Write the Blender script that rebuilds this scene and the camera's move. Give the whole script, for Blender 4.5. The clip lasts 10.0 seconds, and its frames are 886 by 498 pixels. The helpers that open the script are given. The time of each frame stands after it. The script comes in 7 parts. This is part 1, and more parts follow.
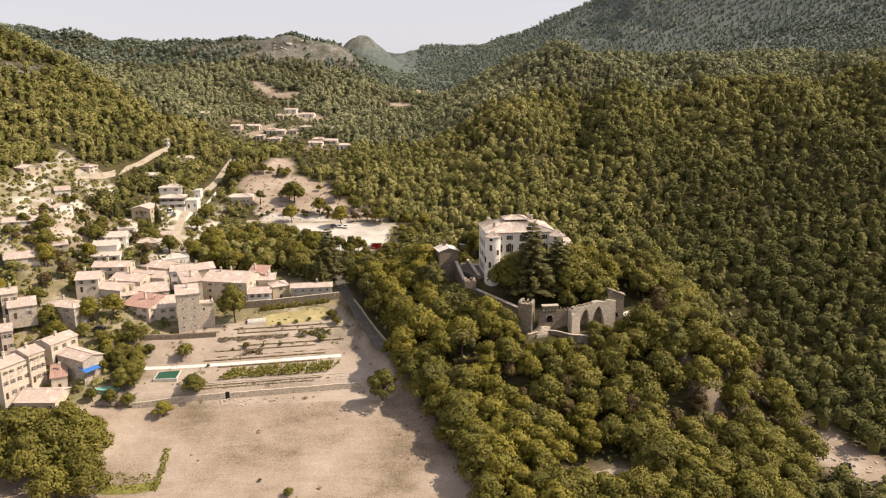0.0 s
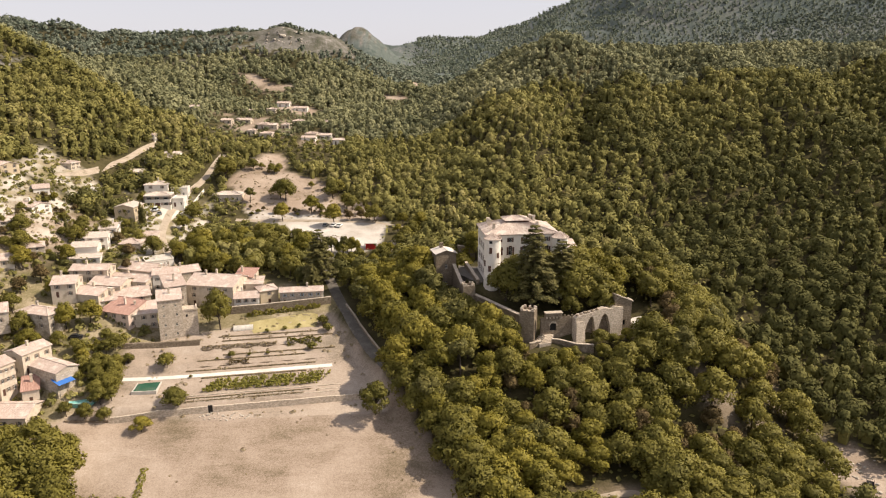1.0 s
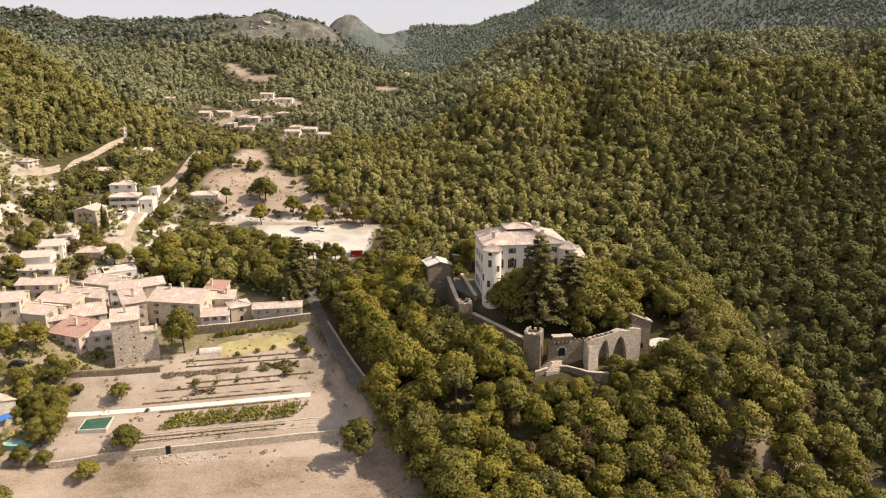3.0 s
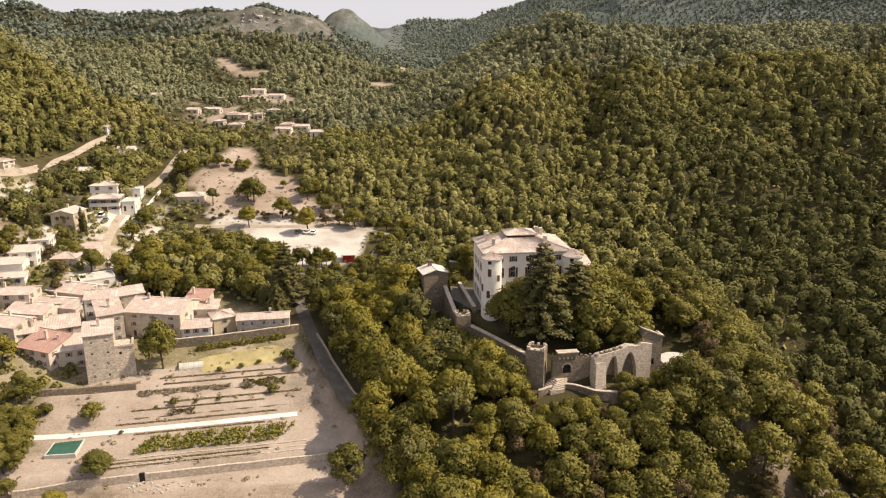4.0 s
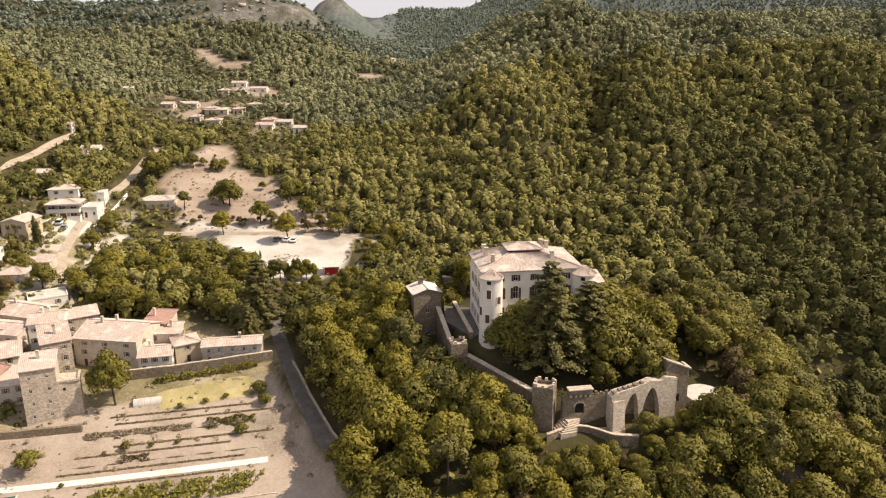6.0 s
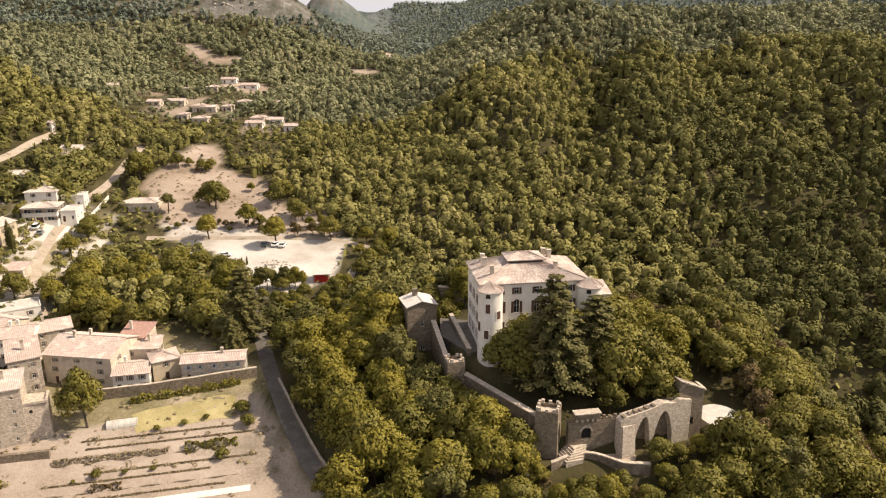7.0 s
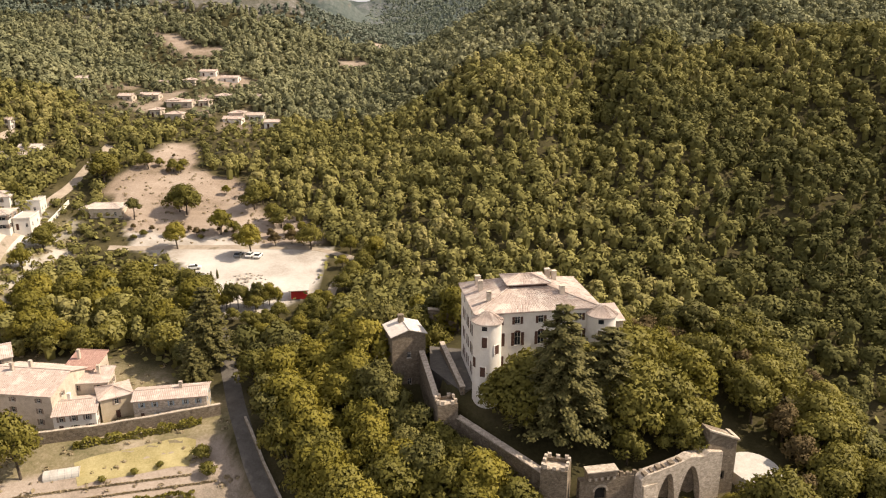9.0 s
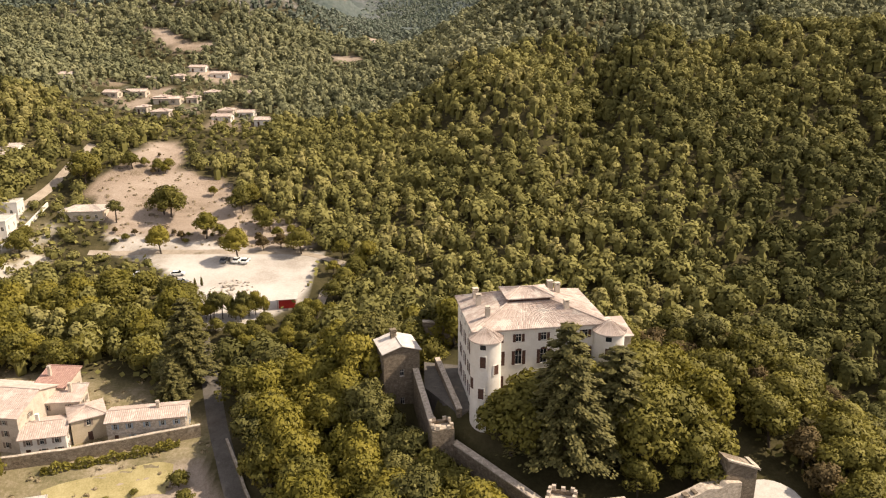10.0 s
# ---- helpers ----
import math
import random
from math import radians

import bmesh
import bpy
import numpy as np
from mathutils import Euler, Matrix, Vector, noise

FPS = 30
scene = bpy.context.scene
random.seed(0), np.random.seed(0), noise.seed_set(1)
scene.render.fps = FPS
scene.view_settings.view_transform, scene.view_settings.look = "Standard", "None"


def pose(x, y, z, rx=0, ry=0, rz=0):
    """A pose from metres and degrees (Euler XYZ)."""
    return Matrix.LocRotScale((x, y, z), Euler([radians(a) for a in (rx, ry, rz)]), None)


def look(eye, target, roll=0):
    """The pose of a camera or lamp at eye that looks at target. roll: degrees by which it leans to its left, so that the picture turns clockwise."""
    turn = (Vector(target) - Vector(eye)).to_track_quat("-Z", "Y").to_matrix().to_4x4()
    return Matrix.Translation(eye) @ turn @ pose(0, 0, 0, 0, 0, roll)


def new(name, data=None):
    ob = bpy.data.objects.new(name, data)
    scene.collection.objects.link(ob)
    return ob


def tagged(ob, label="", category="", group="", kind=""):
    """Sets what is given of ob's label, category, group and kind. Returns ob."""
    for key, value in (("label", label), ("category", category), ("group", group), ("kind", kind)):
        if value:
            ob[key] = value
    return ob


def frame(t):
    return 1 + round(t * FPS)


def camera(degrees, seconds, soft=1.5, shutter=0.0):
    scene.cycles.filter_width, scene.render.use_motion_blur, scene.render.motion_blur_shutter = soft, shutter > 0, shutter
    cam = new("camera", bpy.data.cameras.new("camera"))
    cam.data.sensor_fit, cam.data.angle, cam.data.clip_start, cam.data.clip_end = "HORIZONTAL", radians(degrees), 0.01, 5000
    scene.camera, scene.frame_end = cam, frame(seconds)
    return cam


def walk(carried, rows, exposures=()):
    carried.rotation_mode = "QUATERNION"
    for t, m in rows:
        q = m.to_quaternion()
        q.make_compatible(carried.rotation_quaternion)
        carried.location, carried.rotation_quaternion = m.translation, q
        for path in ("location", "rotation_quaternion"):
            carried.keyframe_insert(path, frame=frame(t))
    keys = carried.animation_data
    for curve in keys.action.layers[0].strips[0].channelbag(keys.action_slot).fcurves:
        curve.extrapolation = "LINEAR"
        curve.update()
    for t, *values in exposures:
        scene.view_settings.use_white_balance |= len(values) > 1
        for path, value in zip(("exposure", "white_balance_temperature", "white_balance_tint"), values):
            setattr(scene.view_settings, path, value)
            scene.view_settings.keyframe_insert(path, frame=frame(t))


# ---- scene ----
# Camera: a level flight over a terraced field towards a castle on its mound.
cam = camera(62.0, 10.0, soft=1.15)
PATH = [
    (0.0, 0.00, 0.00, 106.83, 76.500, -0.000, -0.000),
    (0.5, 0.08, 6.98, 106.80, 76.211, -0.029, -0.081),
    (1.0, 0.32, 14.31, 106.75, 75.944, -0.017, -0.165),
    (1.5, 0.42, 21.39, 106.66, 75.720, -0.015, -0.273),
    (2.0, 0.49, 28.97, 106.50, 75.518, -0.024, -0.394),
    (2.5, 0.66, 36.03, 106.33, 75.347, 0.010, -0.504),
    (4.0, 1.21, 57.61, 106.02, 74.794, 0.017, -0.853),
    (4.5, 1.48, 64.39, 105.83, 74.620, 0.079, -0.960),
    (5.0, 1.77, 71.24, 105.64, 74.447, 0.127, -1.081),
    (5.5, 2.03, 77.67, 105.49, 74.270, 0.179, -1.195),
    (7.0, 2.82, 96.69, 105.37, 73.715, 0.238, -1.595),
    (7.5, 3.25, 102.55, 105.30, 73.541, 0.235, -1.700),
    (8.0, 3.67, 108.62, 105.18, 73.376, 0.219, -1.814),
    (8.5, 4.01, 114.16, 105.05, 73.221, 0.185, -1.927),
    (9.0, 4.42, 119.85, 104.99, 73.023, 0.206, -2.059),
    (9.5, 4.82, 125.19, 104.80, 72.857, 0.204, -2.166),
    (10.0, 5.20, 130.69, 104.75, 72.645, 0.187, -2.278),
]
walk(cam, [(t, pose(*row)) for t, *row in PATH], exposures=[(0.0, 0.64, 6720, 13), (10.0, 0.70, 6930, 14)])

# ---- light ----
SUN_AZ, SUN_EL = 89.0, 47.0          # degrees clockwise from +y, and above the horizon
world = bpy.data.worlds.new("world")
scene.world = world
world.use_nodes = True
wn = world.node_tree
sky = wn.nodes.new("ShaderNodeTexSky")
sky.sky_type = "NISHITA"
sky.sun_disc = False
sky.sun_elevation = radians(SUN_EL)
sky.sun_rotation = radians(SUN_AZ)
sky.dust_density = 0.7
sky.air_density = 1.0
hsv = wn.nodes.new("ShaderNodeHueSaturation")
hsv.inputs["Saturation"].default_value = 0.42
wn.links.new(sky.outputs[0], hsv.inputs["Color"])
haze = wn.nodes.new("ShaderNodeMix")          # a hazy summer sky, almost even
haze.data_type = "RGBA"
haze.inputs["Factor"].default_value = 0.8
haze.inputs["B"].default_value = (2.55, 2.55, 2.86, 1)
wn.links.new(hsv.outputs[0], haze.inputs["A"])
wn.links.new(haze.outputs["Result"], wn.nodes["Background"].inputs["Color"])
wn.nodes["Background"].inputs["Strength"].default_value = 0.152
sun = new("sun", bpy.data.lights.new("sun", "SUN"))
sun.data.energy = 4.2
sun.data.angle = radians(0.6)
sun.data.color = (1.0, 0.885, 0.73)
_a, _e = radians(SUN_AZ), radians(SUN_EL)
sun.matrix_world = look((math.sin(_a) * math.cos(_e) * 100, math.cos(_a) * math.cos(_e) * 100, math.sin(_e) * 100), (0, 0, 0))

# ---- materials ----
def mat(name, c1, c2, scale=1.0, rough=0.85, bump=0.0, fine=8.0, spots=None, obj_random=0.0, island=0.0, metal=0.0, stretch=(1, 1, 1), trans=0.0, cells=0.0):
    """A two-scale surface: c1 and c2 mixed by noise of the given size (per metre), with fine grain, bump and piece to piece change."""
    m = bpy.data.materials.new(name)
    m.use_nodes = True
    nt = m.node_tree
    N, L = nt.nodes.new, nt.links.new
    b = nt.nodes["Principled BSDF"]
    b.inputs["Roughness"].default_value = rough
    b.inputs["Metallic"].default_value = metal
    b.inputs["Specular IOR Level"].default_value = 0.25
    geo = N("ShaderNodeTexCoord")
    mp = N("ShaderNodeMapping")
    mp.inputs["Scale"].default_value = stretch
    L(geo.outputs["Object"], mp.inputs[0])
    n1 = N("ShaderNodeTexNoise")
    n1.inputs["Scale"].default_value = scale
    n1.inputs["Detail"].default_value = 4
    n1.inputs["Roughness"].default_value = 0.65
    L(mp.outputs[0], n1.inputs["Vector"])
    n2 = N("ShaderNodeTexNoise")
    n2.inputs["Scale"].default_value = scale * fine
    n2.inputs["Detail"].default_value = 3
    L(mp.outputs[0], n2.inputs["Vector"])
    add = N("ShaderNodeMath")
    add.operation = "MULTIPLY_ADD"
    L(n2.outputs[0], add.inputs[0])
    add.inputs[1].default_value = 0.6
    L(n1.outputs[0], add.inputs[2])
    last = add.outputs[0]
    if obj_random:
        oi = N("ShaderNodeObjectInfo")
        a2 = N("ShaderNodeMath")
        a2.operation = "MULTIPLY_ADD"
        L(oi.outputs["Random"], a2.inputs[0])
        a2.inputs[1].default_value = obj_random
        L(last, a2.inputs[2])
        last = a2.outputs[0]
    if island:
        gi = N("ShaderNodeNewGeometry")
        a3 = N("ShaderNodeMath")
        a3.operation = "MULTIPLY_ADD"
        L(gi.outputs["Random Per Island"], a3.inputs[0])
        a3.inputs[1].default_value = island
        L(last, a3.inputs[2])
        last = a3.outputs[0]
    mr = N("ShaderNodeMapRange")
    mr.inputs["From Min"].default_value = 0.55
    mr.inputs["From Max"].default_value = 1.05 + obj_random + island
    L(last, mr.inputs[0])
    mix = N("ShaderNodeMix")
    mix.data_type = "RGBA"
    L(mr.outputs[0], mix.inputs["Factor"])
    mix.inputs["A"].default_value = (*c1, 1)
    mix.inputs["B"].default_value = (*c2, 1)
    out = mix.outputs["Result"]
    if cells:
        vo = N("ShaderNodeTexVoronoi")
        vo.inputs["Scale"].default_value = cells
        mz = N("ShaderNodeMapping")
        mz.inputs["Scale"].default_value = (1, 1, 1.7)
        L(geo.outputs["Object"], mz.inputs[0])
        L(mz.outputs[0], vo.inputs["Vector"])
        bw = N("ShaderNodeSeparateColor")
        L(vo.outputs["Color"], bw.inputs[0])
        vr = N("ShaderNodeMapRange")
        vr.inputs["To Min"].default_value = 0.76
        vr.inputs["To Max"].default_value = 1.22
        L(bw.outputs[0], vr.inputs[0])
        hs = N("ShaderNodeHueSaturation")
        L(vr.outputs[0], hs.inputs["Value"])
        L(out, hs.inputs["Color"])
        out = hs.outputs[0]
    if spots:
        n3 = N("ShaderNodeTexNoise")
        n3.inputs["Scale"].default_value = spots[1]
        n3.inputs["Detail"].default_value = 5
        L(mp.outputs[0], n3.inputs["Vector"])
        r3 = N("ShaderNodeMapRange")
        r3.inputs["From Min"].default_value = spots[2]
        r3.inputs["From Max"].default_value = spots[2] + 0.12
        L(n3.outputs[0], r3.inputs[0])
        mx = N("ShaderNodeMix")
        mx.data_type = "RGBA"
        L(r3.outputs[0], mx.inputs["Factor"])
        L(out, mx.inputs["A"])
        mx.inputs["B"].default_value = (*spots[0], 1)
        out = mx.outputs["Result"]
    L(out, b.inputs["Base Color"])
    if bump:
        bp = N("ShaderNodeBump")
        bp.inputs["Strength"].default_value = bump
        bp.inputs["Distance"].default_value = 0.1
        L(n2.outputs[0], bp.inputs["Height"])
        L(bp.outputs[0], b.inputs["Normal"])
    if trans:
        tr = N("ShaderNodeBsdfTranslucent")
        L(out, tr.inputs["Color"])
        ms = N("ShaderNodeMixShader")
        ms.inputs[0].default_value = trans
        L(b.outputs[0], ms.inputs[1])
        L(tr.outputs[0], ms.inputs[2])
        L(ms.outputs[0], nt.nodes["Material Output"].inputs["Surface"])
    return m


M_STONE = mat("rubble_stone", (0.12, 0.092, 0.064), (0.29, 0.235, 0.17), 1.6, 0.95, 0.9, 5, ((0.33, 0.28, 0.21), 0.5, 0.60), cells=2.6)
M_STONE_PALE = mat("pale_cut_stone", (0.36, 0.30, 0.23), (0.57, 0.49, 0.395), 1.3, 0.95, 0.6, 6, cells=2.4)
M_RENDER = mat("cream_render", (0.45, 0.38, 0.295), (0.66, 0.58, 0.475), 0.6, 0.9, 0.15, 7, ((0.37, 0.31, 0.24), 0.4, 0.57))
M_RENDER_WHITE = mat("white_render", (0.66, 0.61, 0.53), (0.80, 0.76, 0.69), 0.5, 0.9, 0.12, 9)
M_RENDER_PINK = mat("pink_render", (0.53, 0.41, 0.34), (0.66, 0.54, 0.46), 0.5, 0.9, 0.15, 9)
M_RENDER_GREY = mat("weathered_grey_render", (0.33, 0.28, 0.22), (0.50, 0.44, 0.365), 0.6, 0.95, 0.3, 9, ((0.27, 0.225, 0.17), 0.5, 0.58), cells=1.8)
M_RENDER_YEL = mat("ochre_render", (0.42, 0.34, 0.23), (0.56, 0.47, 0.34), 0.5, 0.9, 0.15, 9)
M_TILE = mat("clay_roof_tiles", (0.33, 0.25, 0.205), (0.62, 0.515, 0.445), 0.8, 0.9, 0.2, 5, ((0.56, 0.50, 0.435), 0.45, 0.54), obj_random=0.45, island=0.6)
M_TILE_OLD = mat("weathered_roof_tiles", (0.29, 0.22, 0.18), (0.66, 0.56, 0.485), 0.9, 0.9, 0.2, 5, ((0.58, 0.52, 0.45), 0.5, 0.54), island=0.8)
M_TILE_RED = mat("red_roof_tiles", (0.28, 0.155, 0.12), (0.50, 0.33, 0.27), 1.1, 0.9, 0.2, 4, island=0.9)
M_WOOD = mat("brown_shutter_wood", (0.07, 0.035, 0.025), (0.13, 0.07, 0.05), 2.0, 0.7)
M_SHUTTER = mat("faded_brown_shutter_paint", (0.20, 0.155, 0.12), (0.34, 0.27, 0.215), 2.0, 0.7)
M_BLUE = mat("blue_shutter_paint", (0.24, 0.31, 0.37), (0.36, 0.43, 0.48), 2.0, 0.6)
M_GLASS = mat("window_glass", (0.015, 0.018, 0.02), (0.03, 0.035, 0.04), 0.7, 0.08)
# near-black for tyres and a trailer, and for shade painted into openings
M_DARK = mat("dark_opening", (0.012, 0.011, 0.01), (0.03, 0.027, 0.024), 1.0, 0.9)
M_GRAVEL = mat("white_gravel", (0.56, 0.51, 0.44), (0.72, 0.68, 0.61), 0.15, 0.95, 0.2, 14, ((0.44, 0.39, 0.32), 0.08, 0.60))
M_ROAD = mat("worn_asphalt", (0.075, 0.066, 0.056), (0.15, 0.135, 0.115), 0.4, 0.9, 0.2, 12, ((0.22, 0.19, 0.15), 0.25, 0.6))
M_PATH = mat("dusty_path", (0.27, 0.22, 0.165), (0.43, 0.365, 0.285), 0.4, 0.95, 0.2, 10, ((0.20, 0.165, 0.11), 0.3, 0.6))
M_BARK = mat("bark", (0.05, 0.038, 0.028), (0.12, 0.095, 0.07), 1.5, 0.95, 0.6, 6, stretch=(3, 3, 0.6))
M_POOL = mat("green_pool_water", (0.02, 0.075, 0.045), (0.035, 0.11, 0.07), 0.3, 0.06)
M_CONC = mat("pale_concrete", (0.42, 0.39, 0.34), (0.58, 0.55, 0.49), 0.7, 0.9, 0.15, 8)
M_METAL = mat("grey_metal", (0.22, 0.22, 0.22), (0.34, 0.34, 0.33), 1.0, 0.45, metal=0.8)
LEAF = {
    "oak": mat("oak_leaves", (0.095, 0.090, 0.016), (0.248, 0.216, 0.042), 0.3, 0.65, 0, 9, obj_random=0.9, island=0.3, trans=0.22),
    "lime": mat("yellow_green_leaves", (0.130, 0.120, 0.016), (0.310, 0.258, 0.042), 0.3, 0.65, 0, 9, obj_random=0.8, island=0.3, trans=0.25),
    "pine": mat("pine_needles", (0.066, 0.069, 0.018), (0.21, 0.185, 0.05), 0.3, 0.7, 0, 9, obj_random=0.4, island=0.5, trans=0.15),
    "cedar": mat("cedar_needles", (0.065, 0.066, 0.020), (0.22, 0.192, 0.062), 0.4, 0.7, 0, 9, island=0.6, trans=0.15),
    "dry": mat("browning_leaves", (0.085, 0.060, 0.024), (0.20, 0.145, 0.06), 0.25, 0.8, 0, 9, obj_random=0.3, island=0.35, trans=0.2),
    "straw": mat("dry_grass", (0.24, 0.19, 0.11), (0.40, 0.33, 0.21), 0.5, 0.9, 0, 9, island=0.5, trans=0.25),
    "vine": mat("vine_leaves", (0.15, 0.155, 0.028), (0.36, 0.32, 0.075), 0.4, 0.7, 0, 9, island=0.4, trans=0.3),
}


def woods(name, a, b, c, per):
    """Foliage of a whole wood: tree to tree change by a large noise, clump to clump change by island."""
    m = bpy.data.materials.new(name)
    m.use_nodes = True
    nt = m.node_tree
    N, L = nt.nodes.new, nt.links.new
    bs = nt.nodes["Principled BSDF"]
    bs.inputs["Roughness"].default_value = 0.8
    bs.inputs["Specular IOR Level"].default_value = 0.15
    at = N("ShaderNodeAttribute")
    at.attribute_name = "tint"
    gi = N("ShaderNodeNewGeometry")
    ad = N("ShaderNodeMath")
    ad.operation = "MULTIPLY_ADD"
    L(gi.outputs["Random Per Island"], ad.inputs[0])
    ad.inputs[1].default_value = per
    L(at.outputs["Fac"], ad.inputs[2])
    cr = N("ShaderNodeValToRGB")
    cr.color_ramp.elements[0].color = (*a, 1)
    cr.color_ramp.elements[1].color = (*c, 1)
    e = cr.color_ramp.elements.new(0.55)
    e.color = (*b, 1)
    cr.color_ramp.elements[2].position = 1.0 + per * 0.5 if per < 0 else 1.0
    L(ad.outputs[0], cr.inputs[0])
    L(cr.outputs[0], bs.inputs["Base Color"])
    tr = N("ShaderNodeBsdfTranslucent")
    L(cr.outputs[0], tr.inputs[0])
    ms = N("ShaderNodeMixShader")
    ms.inputs[0].default_value = 0.15
    L(bs.outputs[0], ms.inputs[1])
    L(tr.outputs[0], ms.inputs[2])
    L(ms.outputs[0], nt.nodes["Material Output"].inputs[0])
    return m


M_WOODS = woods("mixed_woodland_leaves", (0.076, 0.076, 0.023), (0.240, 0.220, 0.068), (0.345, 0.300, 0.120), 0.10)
# the two farther woods carry haze in their colour: paler, greyer, bluer
M_WOODS_UP = woods("upper_slope_hazy_leaves", (0.105, 0.115, 0.062), (0.250, 0.247, 0.128), (0.335, 0.32, 0.175), 0.10)
M_WOODS_FAR = woods("far_hazy_leaves", (0.10, 0.125, 0.09), (0.17, 0.192, 0.14), (0.235, 0.245, 0.185), 0.12)

# ---- ground ----
def sm(a, b, x):
    t = np.clip((x - a) / (b - a), 0, 1)
    return t * t * (3 - 2 * t)


def hill(x, y, cx, cy, sx, sy, a):
    return a * np.exp(-((x - cx) / sx) ** 2 / 2 - ((y - cy) / sy) ** 2 / 2)


def waves(x, y, step, seed):
    """Gentle natural unevenness of about -1 to 1."""
    r = np.random.RandomState(seed)
    z = 0
    for k in range(5):
        a, p = r.uniform(0, 6.28), r.uniform(0, 6.28)
        f = 6.28 / step * r.uniform(0.6, 1.7)
        z = z + np.sin(f * (x * np.cos(a) + y * np.sin(a)) + p)
    return z / 3


def inside(x, y, pts, soft=1.0):
    """1 inside a convex polygon given anticlockwise, softly 0 outside."""
    d = np.full(np.shape(x), 1e9)
    for (ax, ay), (bx, by) in zip(pts, pts[1:] + pts[:1]):
        n = math.hypot(bx - ax, by - ay)
        d = np.minimum(d, ((bx - ax) * (y - ay) - (by - ay) * (x - ax)) / n)
    return sm(-soft, soft, d)


FIELD = [[(-150, 100), (24, 100), (9, 172), (-4, 199), (-11, 211), (-40, 211), (-104, 205), (-118, 186)], [(-40, 205), (-14, 205), (-10, 211), (-20, 229), (-30, 246), (-38, 250)]]
TERRACE = [[(-99, 204), (-14, 209), (-22, 230), (-31, 246), (-37, 257), (-86, 242), (-99, 232)]]
MEADOW = [[(-86, 354), (-27, 352.6), (-27, 360.5), (-37, 368.5), (-53, 379), (-102.7, 375)], [(-102.7, 374), (-53, 377), (-61, 397), (-79, 404), (-104.4, 399), (-108.4, 386.6)], [(-104.4, 398), (-79, 402), (-88, 429), (-99.3, 424)]]
PARKING = [[(-50, 306), (-38, 304), (-26, 318), (-24, 350), (-50, 354), (-70, 342)], [(-70, 340), (-48, 352), (-62, 357), (-92, 361), (-88, 352)]]
QUARRY = [[(104, 208), (108, 195), (117, 180), (125, 172), (140, 172), (130, 196), (122, 208), (108, 213)]]
VILLAGE = [[(-150, 192), (-112, 186), (-100, 206), (-100, 236), (-104, 262), (-150, 262)], [(-128, 226), (-86, 235), (-36, 258), (-34, 266), (-62, 283), (-112, 290), (-128, 262)]]
SCRUB = [[(-168, 268), (-146, 262), (-136, 300), (-142, 318), (-166, 312)]]
SCREE = [[(73, 222), (75, 212), (81, 205), (87, 206), (81, 214)], [(88, 211), (94, 206), (104, 208), (103, 214)], [(100, 222), (107, 219), (110, 232), (107, 236)], [(32, 166), (48, 168), (50, 180), (34, 179)]]
YARD = [[(-134, 338), (-122, 334), (-118, 350), (-119.5, 364), (-125, 364), (-136, 346)]]
VILLAS = [[(-186, 286), (-152, 284), (-152, 322), (-186, 326)], [(-182, 258), (-150, 256), (-150, 284), (-182, 286)], [(-184, 330), (-156, 330), (-156, 352), (-184, 358)], [(-150, 285), (-106, 289), (-104, 304), (-150, 302)], [(-142, 300), (-112, 300), (-104, 344), (-112, 362), (-142, 362)]]
HAMLET = [[(-146, 486), (-127, 466), (-95, 470), (-100, 508), (-141, 506)], [(-96, 448), (-60, 448), (-56, 478), (-96, 486)]]
FARFIELDS = [[(-137, 576), (-125, 582), (-142, 598), (-158, 600)], [(-132, 569.5), (-118, 572), (-105, 581), (-120, 584), (-133, 580)], [(-111, 528), (-91.5, 519.5), (-76, 538), (-118, 549)], [(-40, 572), (-25, 573), (-25, 581), (-43, 586)], [(-26.5, 655), (-16, 666), (-17, 694), (-27, 675)], [(-6, 900), (14, 900), (15, 950), (-7, 940)]]
COURT = [(9.6, 247.0), (25.0, 229.0), (30, 226.2), (42, 226.2), (56.5, 231), (61, 237), (60, 252), (46, 276), (14, 282), (6.5, 266)]


def rockness(x, y):
    """Bare limestone: the faces of the closing ridge, its spurs, the hillside's crags and the far peak."""
    r = hill(x, y, -130, 666, 26, 22, 1.6) + hill(x, y, -116, 650, 8, 10, 0.85) + hill(x, y, -205, 692, 34, 12, 0.95) + hill(x, y, -92, 694, 15, 28, 1.0)
    r = r + hill(x, y, -208, 628, 24, 24, 0.55) + hill(x, y, -236, 425, 9, 26, 0.75) + hill(x, y, -122, 1118, 26, 40, 1.0) + hill(x, y, 133, 560, 16, 12, 0.85)
    return r + 0.2 * waves(x, y, 46, 21) + 0.42 * waves(x, y, 10, 23)


def zone_of(x, y, polys, soft=1.0):
    return np.maximum.reduce([inside(x, y, p, soft) for p in polys])


